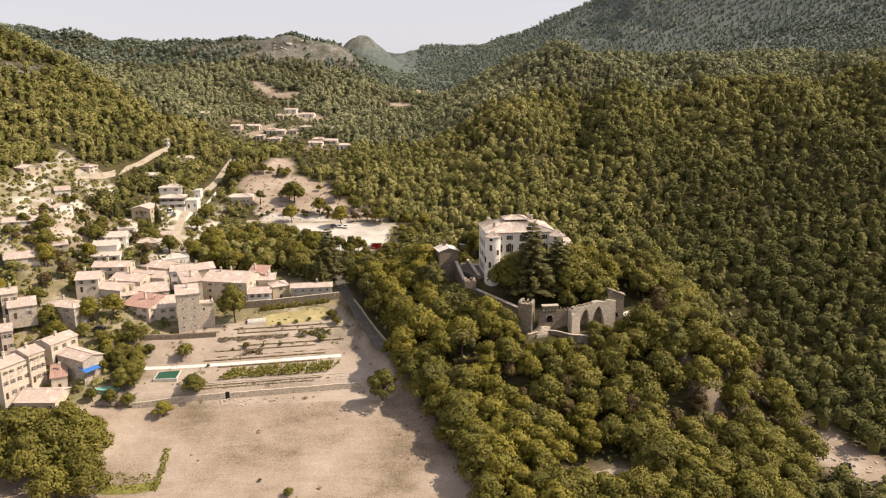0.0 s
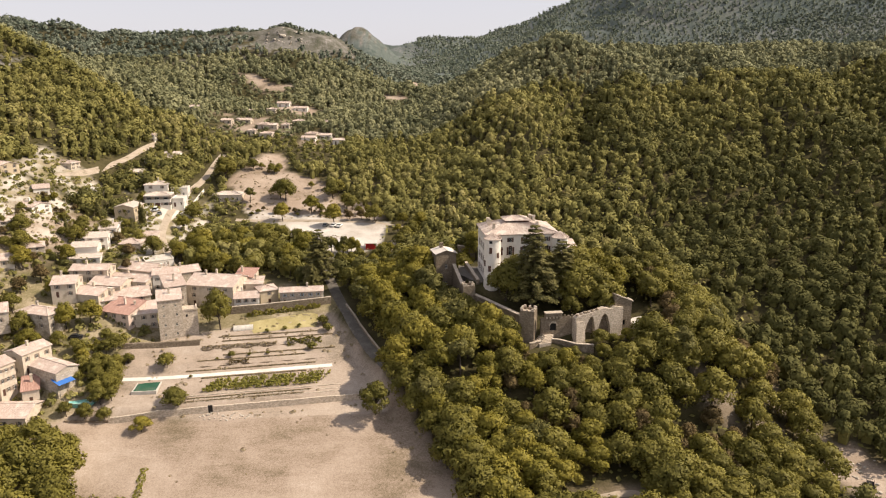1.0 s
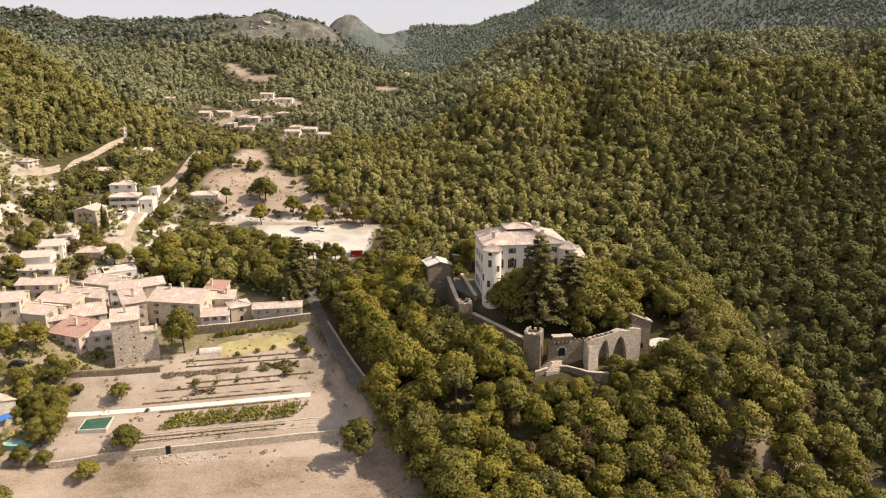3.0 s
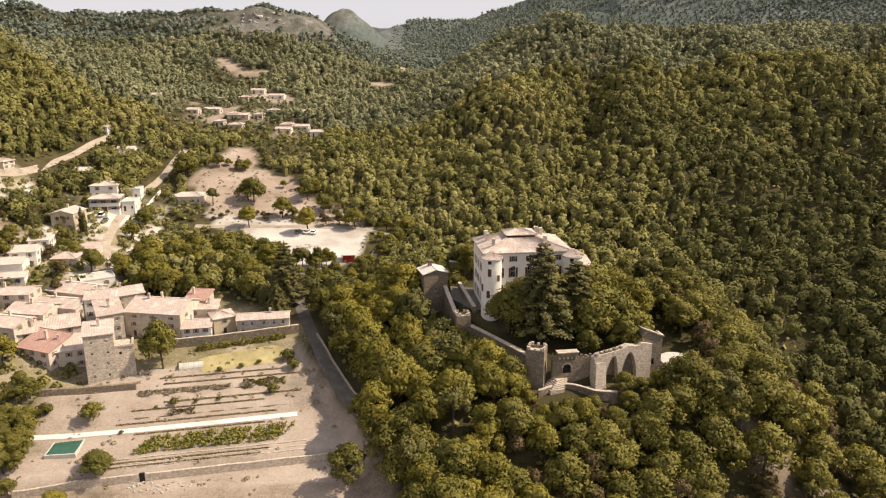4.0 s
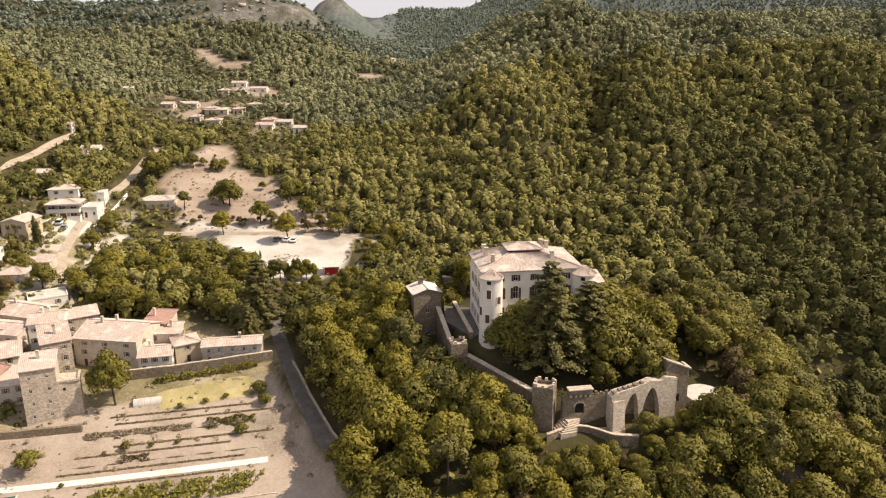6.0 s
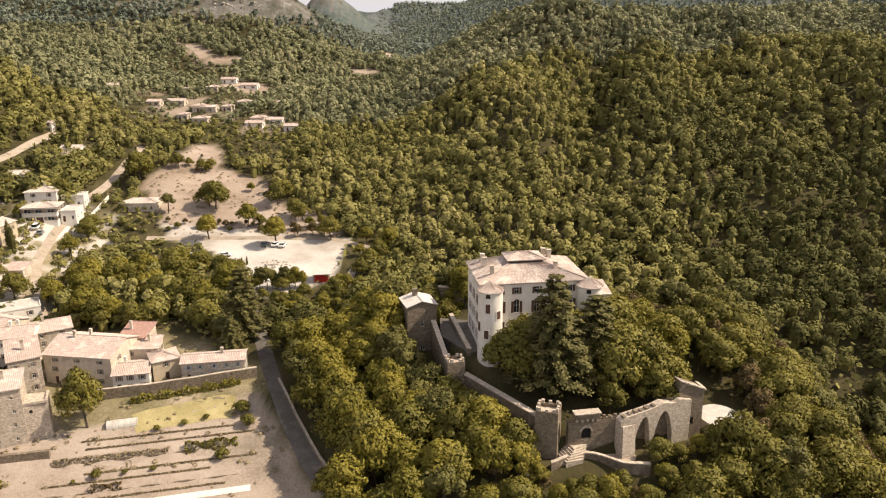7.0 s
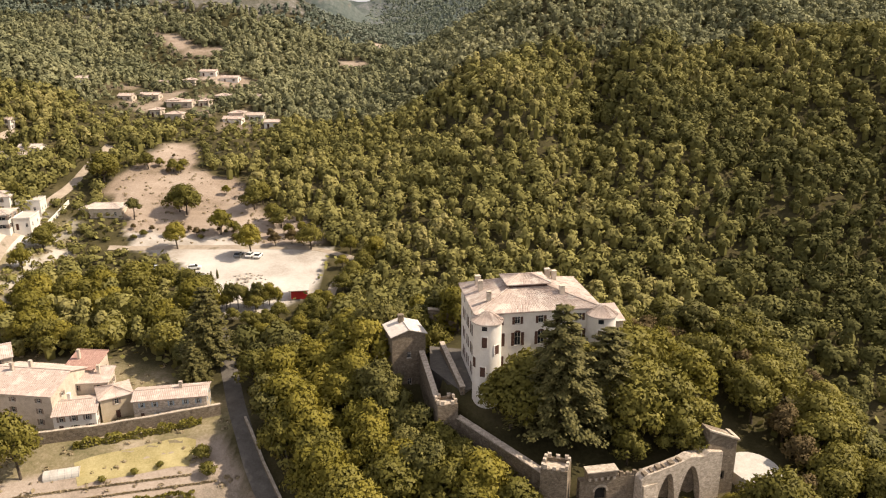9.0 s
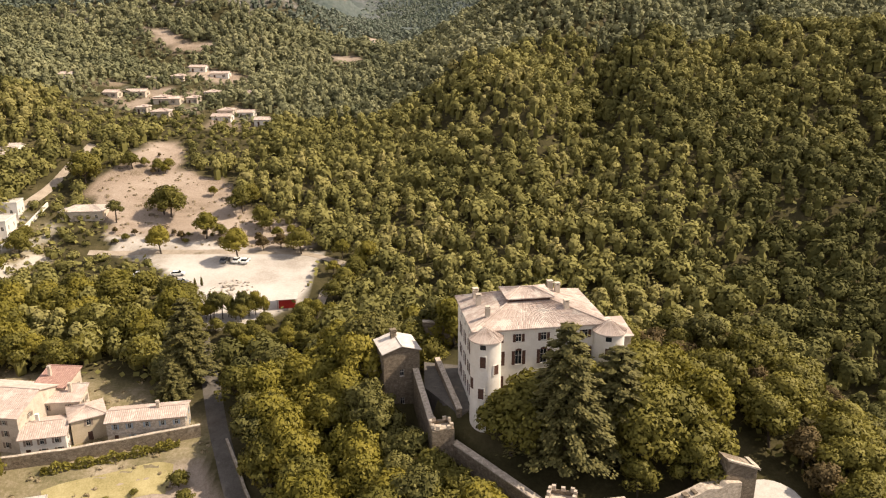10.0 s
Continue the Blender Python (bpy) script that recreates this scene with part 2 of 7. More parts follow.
def height(x, y):
    x, y = np.asarray(x, float), np.asarray(y, float)
    # the valley, rising away from the field
    z = np.interp(y, [-600, 100, 170, 205, 212, 255, 275, 320, 350, 430, 600, 760, 960, 1300, 3500],
                  [-6, -3, 2, 8.5, 12, 23.5, 26, 32.5, 35.5, 56, 82, 87, 94, 108, 130])
    z = z + 4.5 * sm(-60, -112, x) * sm(330, 390, y) * (1 - sm(480, 560, y)) + 3 * sm(-86, -110, x) * (1 - sm(235, 300, y))
    # terraces between the field and the houses
    v = y - 0.2 * (x + 56)
    step = np.interp(v, [205, 211.9, 212.6, 216, 216.3, 222.8, 228, 231, 231.5, 238.8, 239.4, 247, 252, 258],
                     [8.4, 9.8, 11.9, 12.6, 13.0, 14, 14.8, 15.4, 16.3, 17.6, 19.0, 20.6, 21.5, 22.6])
    z = z + (step - z) * zone_of(x, y, TERRACE, 1.2)
    # ravine beside the castle
    z = z - sm(45, 105, x) * (1 - sm(250, 350, y)) * np.interp(y, [0, 200, 300], [2, 11, 15])
    # castle mound, and the court held up by its walls, the house standing highest
    d = np.hypot(np.maximum(np.abs(x - 43) - 31, 0), np.maximum(np.abs(y - 248) - 22, 0))
    out = np.interp(y, [205, 222, 240, 262, 290], [20, 25, 26.5, 31, 33])
    z = z + np.maximum(out - z, 0) * (1 - sm(0, 36, d))
    z = z + hill(x, y, -5, 267, 6, 9, 6.5)
    court = np.interp(y, [222, 231, 240, 250, 285], [29.5, 30.5, 32.5, 36.5, 36.5])
    z = z + np.maximum(court - z, 0) * inside(x, y, COURT, 0.8)
    # wooded hill behind the castle
    up = 29 + 0.41 * (y - 300) + 0.06 * (x - 100)
    up = np.minimum(up, 109 + 0.03 * (y - 480)) - 3 * np.exp(-((up - 109) / 14) ** 2)
    z = z + np.maximum(up - z, 0) * sm(-30, 55, x - 0.06 * (y - 330)) * (1 - 0.75 * sm(640, 820, y)) + hill(x, y, 88, 515, 26, 40, 9)
    z = z + 0.08 * np.maximum(x - 108, 0) * sm(200, 260, y) * (1 - sm(400, 480, y))
    # hillside above the village
    e = -(x + 112 + 0.14 * (y - 330))
    z = z + np.interp(e, [-8, 0, 14, 28, 44, 52, 62, 103, 200, 600], [0, 2, 7, 8.5, 16, 22, 26, 46, 96, 300]) * sm(190, 300, y) * (1 - 0.85 * sm(440, 640, y))
    # spurs and gullies that run down the wooded hill
    spur = np.sin((x + 0.30 * (y - 400)) / 13.5 + 0.8 * np.sin(y / 47)) + 0.6 * np.sin((x - 0.22 * (y - 400)) / 7.6 + 1.3)
    z = z + 3.4 * spur * sm(20, 70, x) * sm(325, 375, y) * (1 - sm(560, 680, y))
    z = z + hill(x + 0.4 * (y - 420), y, 44, 430, 12, 55, 8) - hill(x - 0.35 * (y - 420), y, 78, 425, 8, 50, 9) - hill(x, y, 120, 322, 70, 9, 4)
    z = z + 2.6 * np.sin((y + 0.35 * x) / 11 + np.sin(x / 29)) * sm(-150, -175, x) * sm(340, 400, y) * (1 - sm(560, 640, y))
    # rising valley head, rocky ridge closing it, far peaks and the mountain
    z = z + hill(x, y, -150, 605, 70, 65, 6)
    crest = np.interp(x, [-900, -420, -330, -267, -180, -140, -105, -70, -40, 0], [50, 42, 37, 37, 45, 49, 46, 27, 11, 0])
    yc = 704 + 0.10 * np.maximum(-x - 120, 0)
    z = z + crest * np.exp(-((y - yc) / np.where(y < yc, 62, 170)) ** 2 / 2) * (1 + 0.07 * waves(x, y, 60, 41) + 0.05 * np.abs(waves(x, y, 21, 43)))
    z = z + hill(x, y, -122, 1130, 30, 50, 49) + hill(x, y, -62, 1290, 30, 50, 6) + hill(x, y, 10, 1330, 200, 80, 24)
    z = z + hill(x, y, 520, 1250, 210, 150, 205) + hill(x, y, 1000, 1000, 300, 200, 190)
    z = z + (7 * waves(x, y, 150, 9) + 8 * np.abs(np.sin((x + 0.35 * y) / 26 + waves(x, y, 120, 6))) * sm(150, 320, x) + 4 * np.abs(waves(x, y, 60, 19))) * sm(960, 1120, y)
    return z + 0.5 * waves(x, y, 34, 3) * sm(300, 420, np.hypot(x, y)) + 1.6 * waves(x, y, 75, 5) * sm(420, 600, y)


def axis(parts):
    out = []
    for a, b, s in parts:
        out += list(np.arange(a, b, s))
    return np.array(out + [parts[-1][1]])


def grid_ground():
    xs = axis([(-3000, -500, 90), (-500, -260, 12), (-260, -150, 4), (-150, 150, 1.5), (150, 300, 4), (300, 900, 12), (900, 3000, 90)])
    ys = axis([(-600, 100, 50), (100, 160, 4), (160, 290, 1.25), (290, 450, 2.2), (450, 760, 5), (760, 1400, 12), (1400, 4000, 130)])
    X, Y = np.meshgrid(xs, ys)
    Z = height(X, Y)
    nx, ny = len(xs), len(ys)
    i = np.arange(nx * ny).reshape(ny, nx)
    quads = np.stack([i[:-1, :-1], i[:-1, 1:], i[1:, 1:], i[1:, :-1]], -1).reshape(-1, 4)
    me = bpy.data.meshes.new("ground")
    me.vertices.add(nx * ny)
    me.vertices.foreach_set("co", np.stack([X, Y, Z], -1).ravel())
    me.loops.add(quads.size)
    me.loops.foreach_set("vertex_index", quads.ravel())
    me.polygons.add(len(quads))
    me.polygons.foreach_set("loop_start", np.arange(0, quads.size, 4))
    me.polygons.foreach_set("use_smooth", np.ones(len(quads), bool))
    me.update()
    edge = 1.5 * waves(X, Y, 14, 8)
    zones = {
        "dry": np.maximum.reduce([zone_of(X + edge, Y + edge, QUARRY, 3), 0.85 * zone_of(X + edge * 2, Y + edge, SCRUB, 5), 0.6 * zone_of(X + edge * 1.5, Y + edge, SCREE, 3), zone_of(X + edge, Y + edge * 0.4, FIELD, 2), zone_of(X, Y, TERRACE, 1), zone_of(X + edge, Y + edge, MEADOW, 2), 0.8 * zone_of(X + edge * 2, Y + edge, HAMLET, 6) * sm(-0.3, 0.4, waves(X, Y, 22, 4)), zone_of(X + edge, Y + edge, FARFIELDS, 4)]),
        "gravel": np.maximum.reduce([zone_of(X + edge * 0.5, Y, YARD, 1.5), 0.14 * zone_of(X, Y, TERRACE, 1), zone_of(X + edge * 0.6, Y + edge * 0.6, PARKING, 1.2), 0.8 * zone_of(X + edge * 2, Y, VILLAS, 4) * sm(-0.2, 0.3, waves(X, Y, 16, 6))]),
        "earth": np.maximum(zone_of(X + edge, Y, VILLAGE, 4), zone_of(X + edge, Y, VILLAS, 4)),
        # where the ground colour takes on distance haze
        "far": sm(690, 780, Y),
        "rock": np.maximum(sm(0.45, 0.85, rockness(X, Y)) * sm(380, 420, Y), 0.75 * sm(0.0, 0.5, waves(X, Y, 26, 27) + 0.6 * waves(X + 0.5 * Y, 0 * Y, 60, 28) - 0.35) * sm(200, 330, X) * sm(960, 1060, Y)),
    }
    for key, v in zones.items():
        at = me.attributes.new(key, "FLOAT", "POINT")
        at.data.foreach_set("value", v.ravel().astype(np.float32))
    return me


def ground_material():
    m = bpy.data.materials.new("ground")
    m.use_nodes = True
    nt = m.node_tree
    N, L = nt.nodes.new, nt.links.new
    b = nt.nodes["Principled BSDF"]
    b.inputs["Roughness"].default_value = 0.97
    b.inputs["Specular IOR Level"].default_value = 0.1
    tc = N("ShaderNodeTexCoord")

    def nz(scale, detail=5, rough=0.6, stretch=None):
        n = N("ShaderNodeTexNoise")
        n.inputs["Scale"].default_value = scale
        n.inputs["Detail"].default_value = detail
        n.inputs["Roughness"].default_value = rough
        if stretch:
            mp = N("ShaderNodeMapping")
            mp.inputs["Scale"].default_value = stretch
            mp.inputs["Rotation"].default_value = (0, 0, radians(8))
            L(tc.outputs["Object"], mp.inputs[0])
            L(mp.outputs[0], n.inputs["Vector"])
        else:
            L(tc.outputs["Object"], n.inputs["Vector"])
        return n.outputs[0]

    def ramp(src, lo, hi, *cols):
        mr = N("ShaderNodeMapRange")
        mr.inputs["From Min"].default_value, mr.inputs["From Max"].default_value = lo, hi
        L(src, mr.inputs[0])
        cr = N("ShaderNodeValToRGB")
        els = cr.color_ramp.elements
        while len(els) < len(cols):
            els.new(0.5)
        for k, c in enumerate(cols):
            els[k].position = k / (len(cols) - 1)
            els[k].color = (*c, 1)
        L(mr.outputs[0], cr.inputs[0])
        return cr.outputs[0]

    def blend(fac, a, c):
        mx = N("ShaderNodeMix")
        mx.data_type = "RGBA"
        L(fac, mx.inputs["Factor"])
        L(a, mx.inputs["A"])
        L(c, mx.inputs["B"])
        return mx.outputs["Result"]

    def zone(key):
        a = N("ShaderNodeAttribute")
        a.attribute_name = key
        return a.outputs["Fac"]

    def plus(a, c, k):
        mm = N("ShaderNodeMath")
        mm.operation = "MULTIPLY_ADD"
        L(c, mm.inputs[0])
        mm.inputs[1].default_value = k
        L(a, mm.inputs[2])
        return mm.outputs[0]

    fine = nz(1.6, 6, 0.7)
    litter = ramp(plus(nz(0.12), fine, 0.6), 0.55, 1.05, (0.035, 0.032, 0.014), (0.062, 0.054, 0.024), (0.10, 0.082, 0.042))
    straw = nz(5.5, 4, 0.8)
    dry = ramp(plus(plus(plus(nz(0.045), fine, 0.5), nz(0.30, 5, 0.7, (0.3, 1.3, 1)), 0.25), straw, 0.7), 1.02, 1.52, (0.15, 0.118, 0.075), (0.29, 0.225, 0.17), (0.37, 0.30, 0.235), (0.47, 0.39, 0.32))
    gravel = ramp(plus(nz(0.06), fine, 0.4), 0.5, 0.95, (0.33, 0.29, 0.24), (0.50, 0.46, 0.405), (0.60, 0.57, 0.515))
    earth = ramp(plus(nz(0.1), fine, 0.5), 0.5, 1.0, (0.10, 0.095, 0.04), (0.22, 0.185, 0.105), (0.38, 0.315, 0.225))
    rock = ramp(plus(plus(nz(0.07, 8, 0.8), nz(0.8, 6, 0.75), 0.5), nz(0.12, 5, 0.7, (3.0, 1.0, 0.5)), 0.4), 0.72, 1.22, (0.045, 0.052, 0.03), (0.095, 0.092, 0.07), (0.18, 0.168, 0.15), (0.33, 0.31, 0.285))
    col = blend(zone("earth"), litter, earth)
    col = blend(zone("dry"), col, dry)
    col = blend(zone("gravel"), col, gravel)
    # grey-green garrigue with the blue-grey cast of haze painted in
    hazy_garrigue = ramp(plus(plus(nz(0.010, 8, 0.7), nz(0.15, 8, 0.95), 1.3), nz(0.03, 8, 0.85, (4.0, 0.6, 0.4)), 0.6), 1.2, 1.72, (0.045, 0.060, 0.054), (0.085, 0.105, 0.092), (0.12, 0.135, 0.125), (0.22, 0.215, 0.21))
    col = blend(zone("far"), col, hazy_garrigue)
    col = blend(zone("rock"), col, rock)
    L(col, b.inputs["Base Color"])
    bp = N("ShaderNodeBump")
    bp.inputs["Strength"].default_value = 0.5
    bp.inputs["Distance"].default_value = 0.25
    L(fine, bp.inputs["Height"])
    L(bp.outputs[0], b.inputs["Normal"])
    return m


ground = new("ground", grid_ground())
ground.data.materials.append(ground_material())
tagged(ground, "dry valley ground with fields, gravel and wooded hills", "ground", kind="structure")


def gz(x, y):
    return float(height(x, y))


def part(name, bm, material, parent=None, label=""):
    """Links a bmesh as one mesh object, under a thing if one is given."""
    me = bpy.data.meshes.new(name)
    bm.to_mesh(me)
    bm.free()
    me.materials.append(material)
    ob = new(name, me)
    if parent:
        ob.parent = parent
    if label:
        ob["label"] = label
    return ob


def put(name, me, parent, m=None):
    ob = new(name, me)
    ob.parent = parent
    if m is not None:
        ob.matrix_basis = m
    return ob


def thing(name, x, y, z, turn=0.0, label="", category="", group="", kind=""):
    ob = new(name)
    ob.empty_display_size = 0.5
    ob.matrix_basis = pose(x, y, z, 0, 0, turn)
    return tagged(ob, label, category, group, kind)


def box(bm, x0, y0, z0, x1, y1, z1):
    v = [bm.verts.new(p) for p in ((x0, y0, z0), (x1, y0, z0), (x1, y1, z0), (x0, y1, z0), (x0, y0, z1), (x1, y0, z1), (x1, y1, z1), (x0, y1, z1))]
    for f in ((3, 2, 1, 0), (4, 5, 6, 7), (0, 1, 5, 4), (1, 2, 6, 5), (2, 3, 7, 6), (3, 0, 4, 7)):
        bm.faces.new([v[k] for k in f])
    return v


def prism(bm, poly, z0, z1):
    """An upright solid over a polygon given anticlockwise; z0 and z1 may be lists."""
    n = len(poly)
    z0 = z0 if isinstance(z0, (list, tuple)) else [z0] * n
    z1 = z1 if isinstance(z1, (list, tuple)) else [z1] * n
    lo = [bm.verts.new((x, y, z)) for (x, y), z in zip(poly, z0)]
    hi = [bm.verts.new((x, y, z)) for (x, y), z in zip(poly, z1)]
    bm.faces.new(lo[::-1])
    bm.faces.new(hi)
    for k in range(n):
        j = (k + 1) % n
        bm.faces.new((lo[k], lo[j], hi[j], hi[k]))


# ---- buildings ----
housernd = random.Random(9)


def facade(bm, a, b, z0, z1, holes, depth=0.22):
    """One wall face from plan point a to plan point b, with openings (u, z, w, h) cut and their reveals turned inwards."""
    ax, ay = a
    L = math.hypot(b[0] - ax, b[1] - ay)
    ux, uy = (b[0] - ax) / L, (b[1] - ay) / L
    nx, ny = -uy, ux                     # inwards, with the outside on the right of a to b
    def P(u, z, d=0.0):
        return (ax + ux * u + nx * d, ay + uy * u + ny * d, z)
    us = sorted({0.0, L} | {round(v, 4) for h in holes for v in (h[0], h[0] + h[2])})
    zs = sorted({z0, z1} | {round(v, 4) for h in holes for v in (h[1], h[1] + h[3])})
    for u0, u1 in zip(us, us[1:]):
        for v0, v1 in zip(zs, zs[1:]):
            um, vm = (u0 + u1) / 2, (v0 + v1) / 2
            if any(h[0] < um < h[0] + h[2] and h[1] < vm < h[1] + h[3] for h in holes):
                continue
            bm.faces.new([bm.verts.new(P(*p)) for p in ((u0, v0), (u1, v0), (u1, v1), (u0, v1))])
    for u, z, w, h in holes:
        c = [(u, z), (u + w, z), (u + w, z + h), (u, z + h)]
        for k in range(4):
            p, q = c[k], c[(k + 1) % 4]
            bm.faces.new([bm.verts.new(v) for v in (P(*p), P(*p, depth), P(*q, depth), P(*q))])


def window(parent, a, b, u, z, w, h, depth=0.2, shutter=None, door=None, arch=False):
    """A window in a wall from a to b: dark pane, frame and crossbars, sill and, if given, two open shutters; or a door leaf."""
    ax, ay = a
    L = math.hypot(b[0] - ax, b[1] - ay)
    ang = math.degrees(math.atan2(b[1] - ay, b[0] - ax))
    t = (u + w / 2) / L
    ob = thing("door" if door else "window", ax + (b[0] - ax) * t, ay + (b[1] - ay) * t, z, ang)
    ob.parent = parent
    hw = w / 2
    if door:
        bm = bmesh.new()
        box(bm, -hw + 0.01, depth - 0.12, 0.01, hw - 0.01, depth - 0.02, h - 0.01)
        part("door_leaf", bm, door, ob)
        return ob
    bm = bmesh.new()
    box(bm, -hw, depth - 0.04, 0, hw, depth - 0.01, h)
    part("pane", bm, M_GLASS, ob)
    bm = bmesh.new()
    e = 0.07
    for x0, z0, x1, z1 in ((-hw, 0, -hw + e, h), (hw - e, 0, hw, h), (-hw + e, 0, hw - e, e), (-hw + e, h - e, hw - e, h), (-e / 2, e, e / 2, h - e), (-hw + e, h * 0.62, -e / 2, h * 0.62 + e), (e / 2, h * 0.62, hw - e, h * 0.62 + e)):
        box(bm, x0, depth - 0.10, z0, x1, depth - 0.045, z1)
    part("window_frame", bm, M_CONC, ob)
    bm = bmesh.new()
    box(bm, -hw - 0.08, -0.06, -0.1, hw + 0.08, depth - 0.11, -0.003)
    part("sill", bm, M_CONC, ob)
    if shutter:
        for s in (-1, 1):
            bm = bmesh.new()
            x0 = s * (hw + 0.03)
            x1 = s * (hw + 0.03 + hw * 0.96)
            box(bm, min(x0, x1), -0.06, 0.0, max(x0, x1), -0.012, h)
            for k in range(3):
                zz = h * (0.15 + 0.35 * k)
                box(bm, min(x0, x1) + 0.02, -0.085, zz, max(x0, x1) - 0.02, -0.061, zz + 0.09)
            part("shutter", bm, shutter, ob)
    return ob


def slab(bm, pts, t=0.16):
    """A roof slope: a thick sheet under the given outline (anticlockwise from above)."""
    hi = [bm.verts.new(p) for p in pts]
    lo = [bm.verts.new((p[0], p[1], p[2] - t)) for p in pts]
    bm.faces.new(hi)
    bm.faces.new(lo[::-1])
    for k in range(len(pts)):
        j = (k + 1) % len(pts)
        bm.faces.new((lo[k], lo[j], hi[j], hi[k]))


def ribs(ob, m, a, b, c, d, step=0.40):
    """Cover tiles in rows down a slope whose eave is a to b and whose top is d to c, as one part of many small tiles."""
    a, b, c, d = Vector(a), Vector(b), Vector(c), Vector(d)
    n = max(2, int((b - a).length / step))
    rise = ((d + c) / 2 - (a + b) / 2).length
    k2 = max(2, int(rise / 0.85))
    up = (b - a).cross((c + d) / 2 - a).normalized()
    co, fa = [], []
    for k in range(n):
        t = (k + 0.5) / n
        p, q = a.lerp(b, t), d.lerp(c, t)
        s = (b - a).normalized() * step * 0.30
        s2 = s * min(1, max(0.15, (c - d).length / max(0.1, (b - a).length)))
        for j in range(k2):
            f0, f1 = j / k2, (j + 0.96) / k2
            lift = housernd.uniform(0.0, 0.035)
            e0, e1 = p.lerp(q, f0), p.lerp(q, f1)
            w0, w1 = s.lerp(s2, f0), s.lerp(s2, f1) * 0.85
            i = len(co)
            co += [e0 - w0 + up * lift, e0 + up * (0.055 + lift), e0 + w0 + up * lift, e1 + w1 + up * lift * 0.3, e1 + up * (0.04 + lift * 0.3), e1 - w1 + up * lift * 0.3]
            fa += [(i, i + 1, i + 4, i + 5), (i + 1, i + 2, i + 3, i + 4), (i, i + 2, i + 1)]
    me = bpy.data.meshes.new("tiles")
    me.from_pydata([tuple(v) for v in co], [], fa)
    me.materials.append(m)
    t = new("tiles", me)
    t.parent = ob
    t["kind"] = "stuff"


def roof_parts(ob, x0, y0, x1, y1, ze, kind, pitch, m, over=0.35):
    """Roof slopes as parts: 'x' or 'y' gable along that axis, 'h' hip, 'm' one slope rising to the back, 'f' flat with a parapet."""
    X0, Y0, X1, Y1 = x0 - over, y0 - over, x1 + over, y1 + over
    zl = ze - over * pitch + 0.14
    faces = []
    if kind == "f":
        bm = bmesh.new()
        box(bm, x0 - 0.1, y0 - 0.1, ze, x1 + 0.1, y1 + 0.1, ze + 0.16)
        part("roof", bm, m, ob)
        bm = bmesh.new()
        for q in ((x0 - 0.1, y0 - 0.1, x1 + 0.1, y0 + 0.12), (x0 - 0.1, y1 - 0.12, x1 + 0.1, y1 + 0.1), (x0 - 0.1, y0 + 0.12, x0 + 0.12, y1 - 0.12), (x1 - 0.12, y0 + 0.12, x1 + 0.1, y1 - 0.12)):
            box(bm, q[0], q[1], ze + 0.164, q[2], q[3], ze + 0.5)
        part("parapet", bm, M_RENDER_WHITE, ob)
        return ze
    if kind == "m":
        top = zl + (Y1 - Y0) * pitch
        faces = [((X0, Y0, zl), (X1, Y0, zl), (X1, Y1, top), (X0, Y1, top))]
        ridge = [((X0, Y1, top), (X1, Y1, top))]
    elif kind == "x":
        ym = (Y0 + Y1) / 2
        top = zl + (ym - Y0) * pitch
        faces = [((X0, Y0, zl), (X1, Y0, zl), (X1, ym, top), (X0, ym, top)), ((X1, Y1, zl), (X0, Y1, zl), (X0, ym, top), (X1, ym, top))]
        ridge = [((X0, ym, top), (X1, ym, top))]
    elif kind == "y":
        xm = (X0 + X1) / 2
        top = zl + (xm - X0) * pitch
        faces = [((X1, Y0, zl), (X1, Y1, zl), (xm, Y1, top), (xm, Y0, top)), ((X0, Y1, zl), (X0, Y0, zl), (xm, Y0, top), (xm, Y1, top))]
        ridge = [((xm, Y0, top), (xm, Y1, top))]
    else:
        w, d = X1 - X0, Y1 - Y0
        k = min(w, d) / 2
        top = zl + k * pitch
        if w >= d:
            r0, r1 = (X0 + k, (Y0 + Y1) / 2, top), (X1 - k - 0.02, (Y0 + Y1) / 2, top)
        else:
            r0, r1 = ((X0 + X1) / 2, Y0 + k, top), ((X0 + X1) / 2, Y1 - k - 0.02, top)
        c = [(X0, Y0, zl), (X1, Y0, zl), (X1, Y1, zl), (X0, Y1, zl)]
        if w >= d:
            faces = [(c[0], c[1], r1, r0), (c[1], c[2], r1, r1), (c[2], c[3], r0, r1), (c[3], c[0], r0, r0)]
        else:
            faces = [(c[0], c[1], r0, r0), (c[1], c[2], r1, r0), (c[2], c[3], r1, r1), (c[3], c[0], r0, r1)]
        ridge = [(r0, r1)] + [(p, r) for p, r in zip(c, (r0, r1, r1, r0) if w >= d else (r0, r0, r1, r1))]
    for f in faces:
        bm = bmesh.new()
        pts = [f[0], f[1], f[2]] + ([f[3]] if f[3] != f[2] else [])
        slab(bm, pts)
        part("roof_slope", bm, m, ob)
        ribs(ob, m, *f)
    bm = bmesh.new()
    for p, q in ridge:
        if (Vector(p) - Vector(q)).length > 0.4:
            limb(bm, (p[0], p[1], p[2] + 0.03), (q[0], q[1], q[2] + 0.03), 0.14, 0.14, 6)
    if len(bm.faces):
        part("ridge_tiles", bm, m, ob)
    else:
        bm.free()
    return top


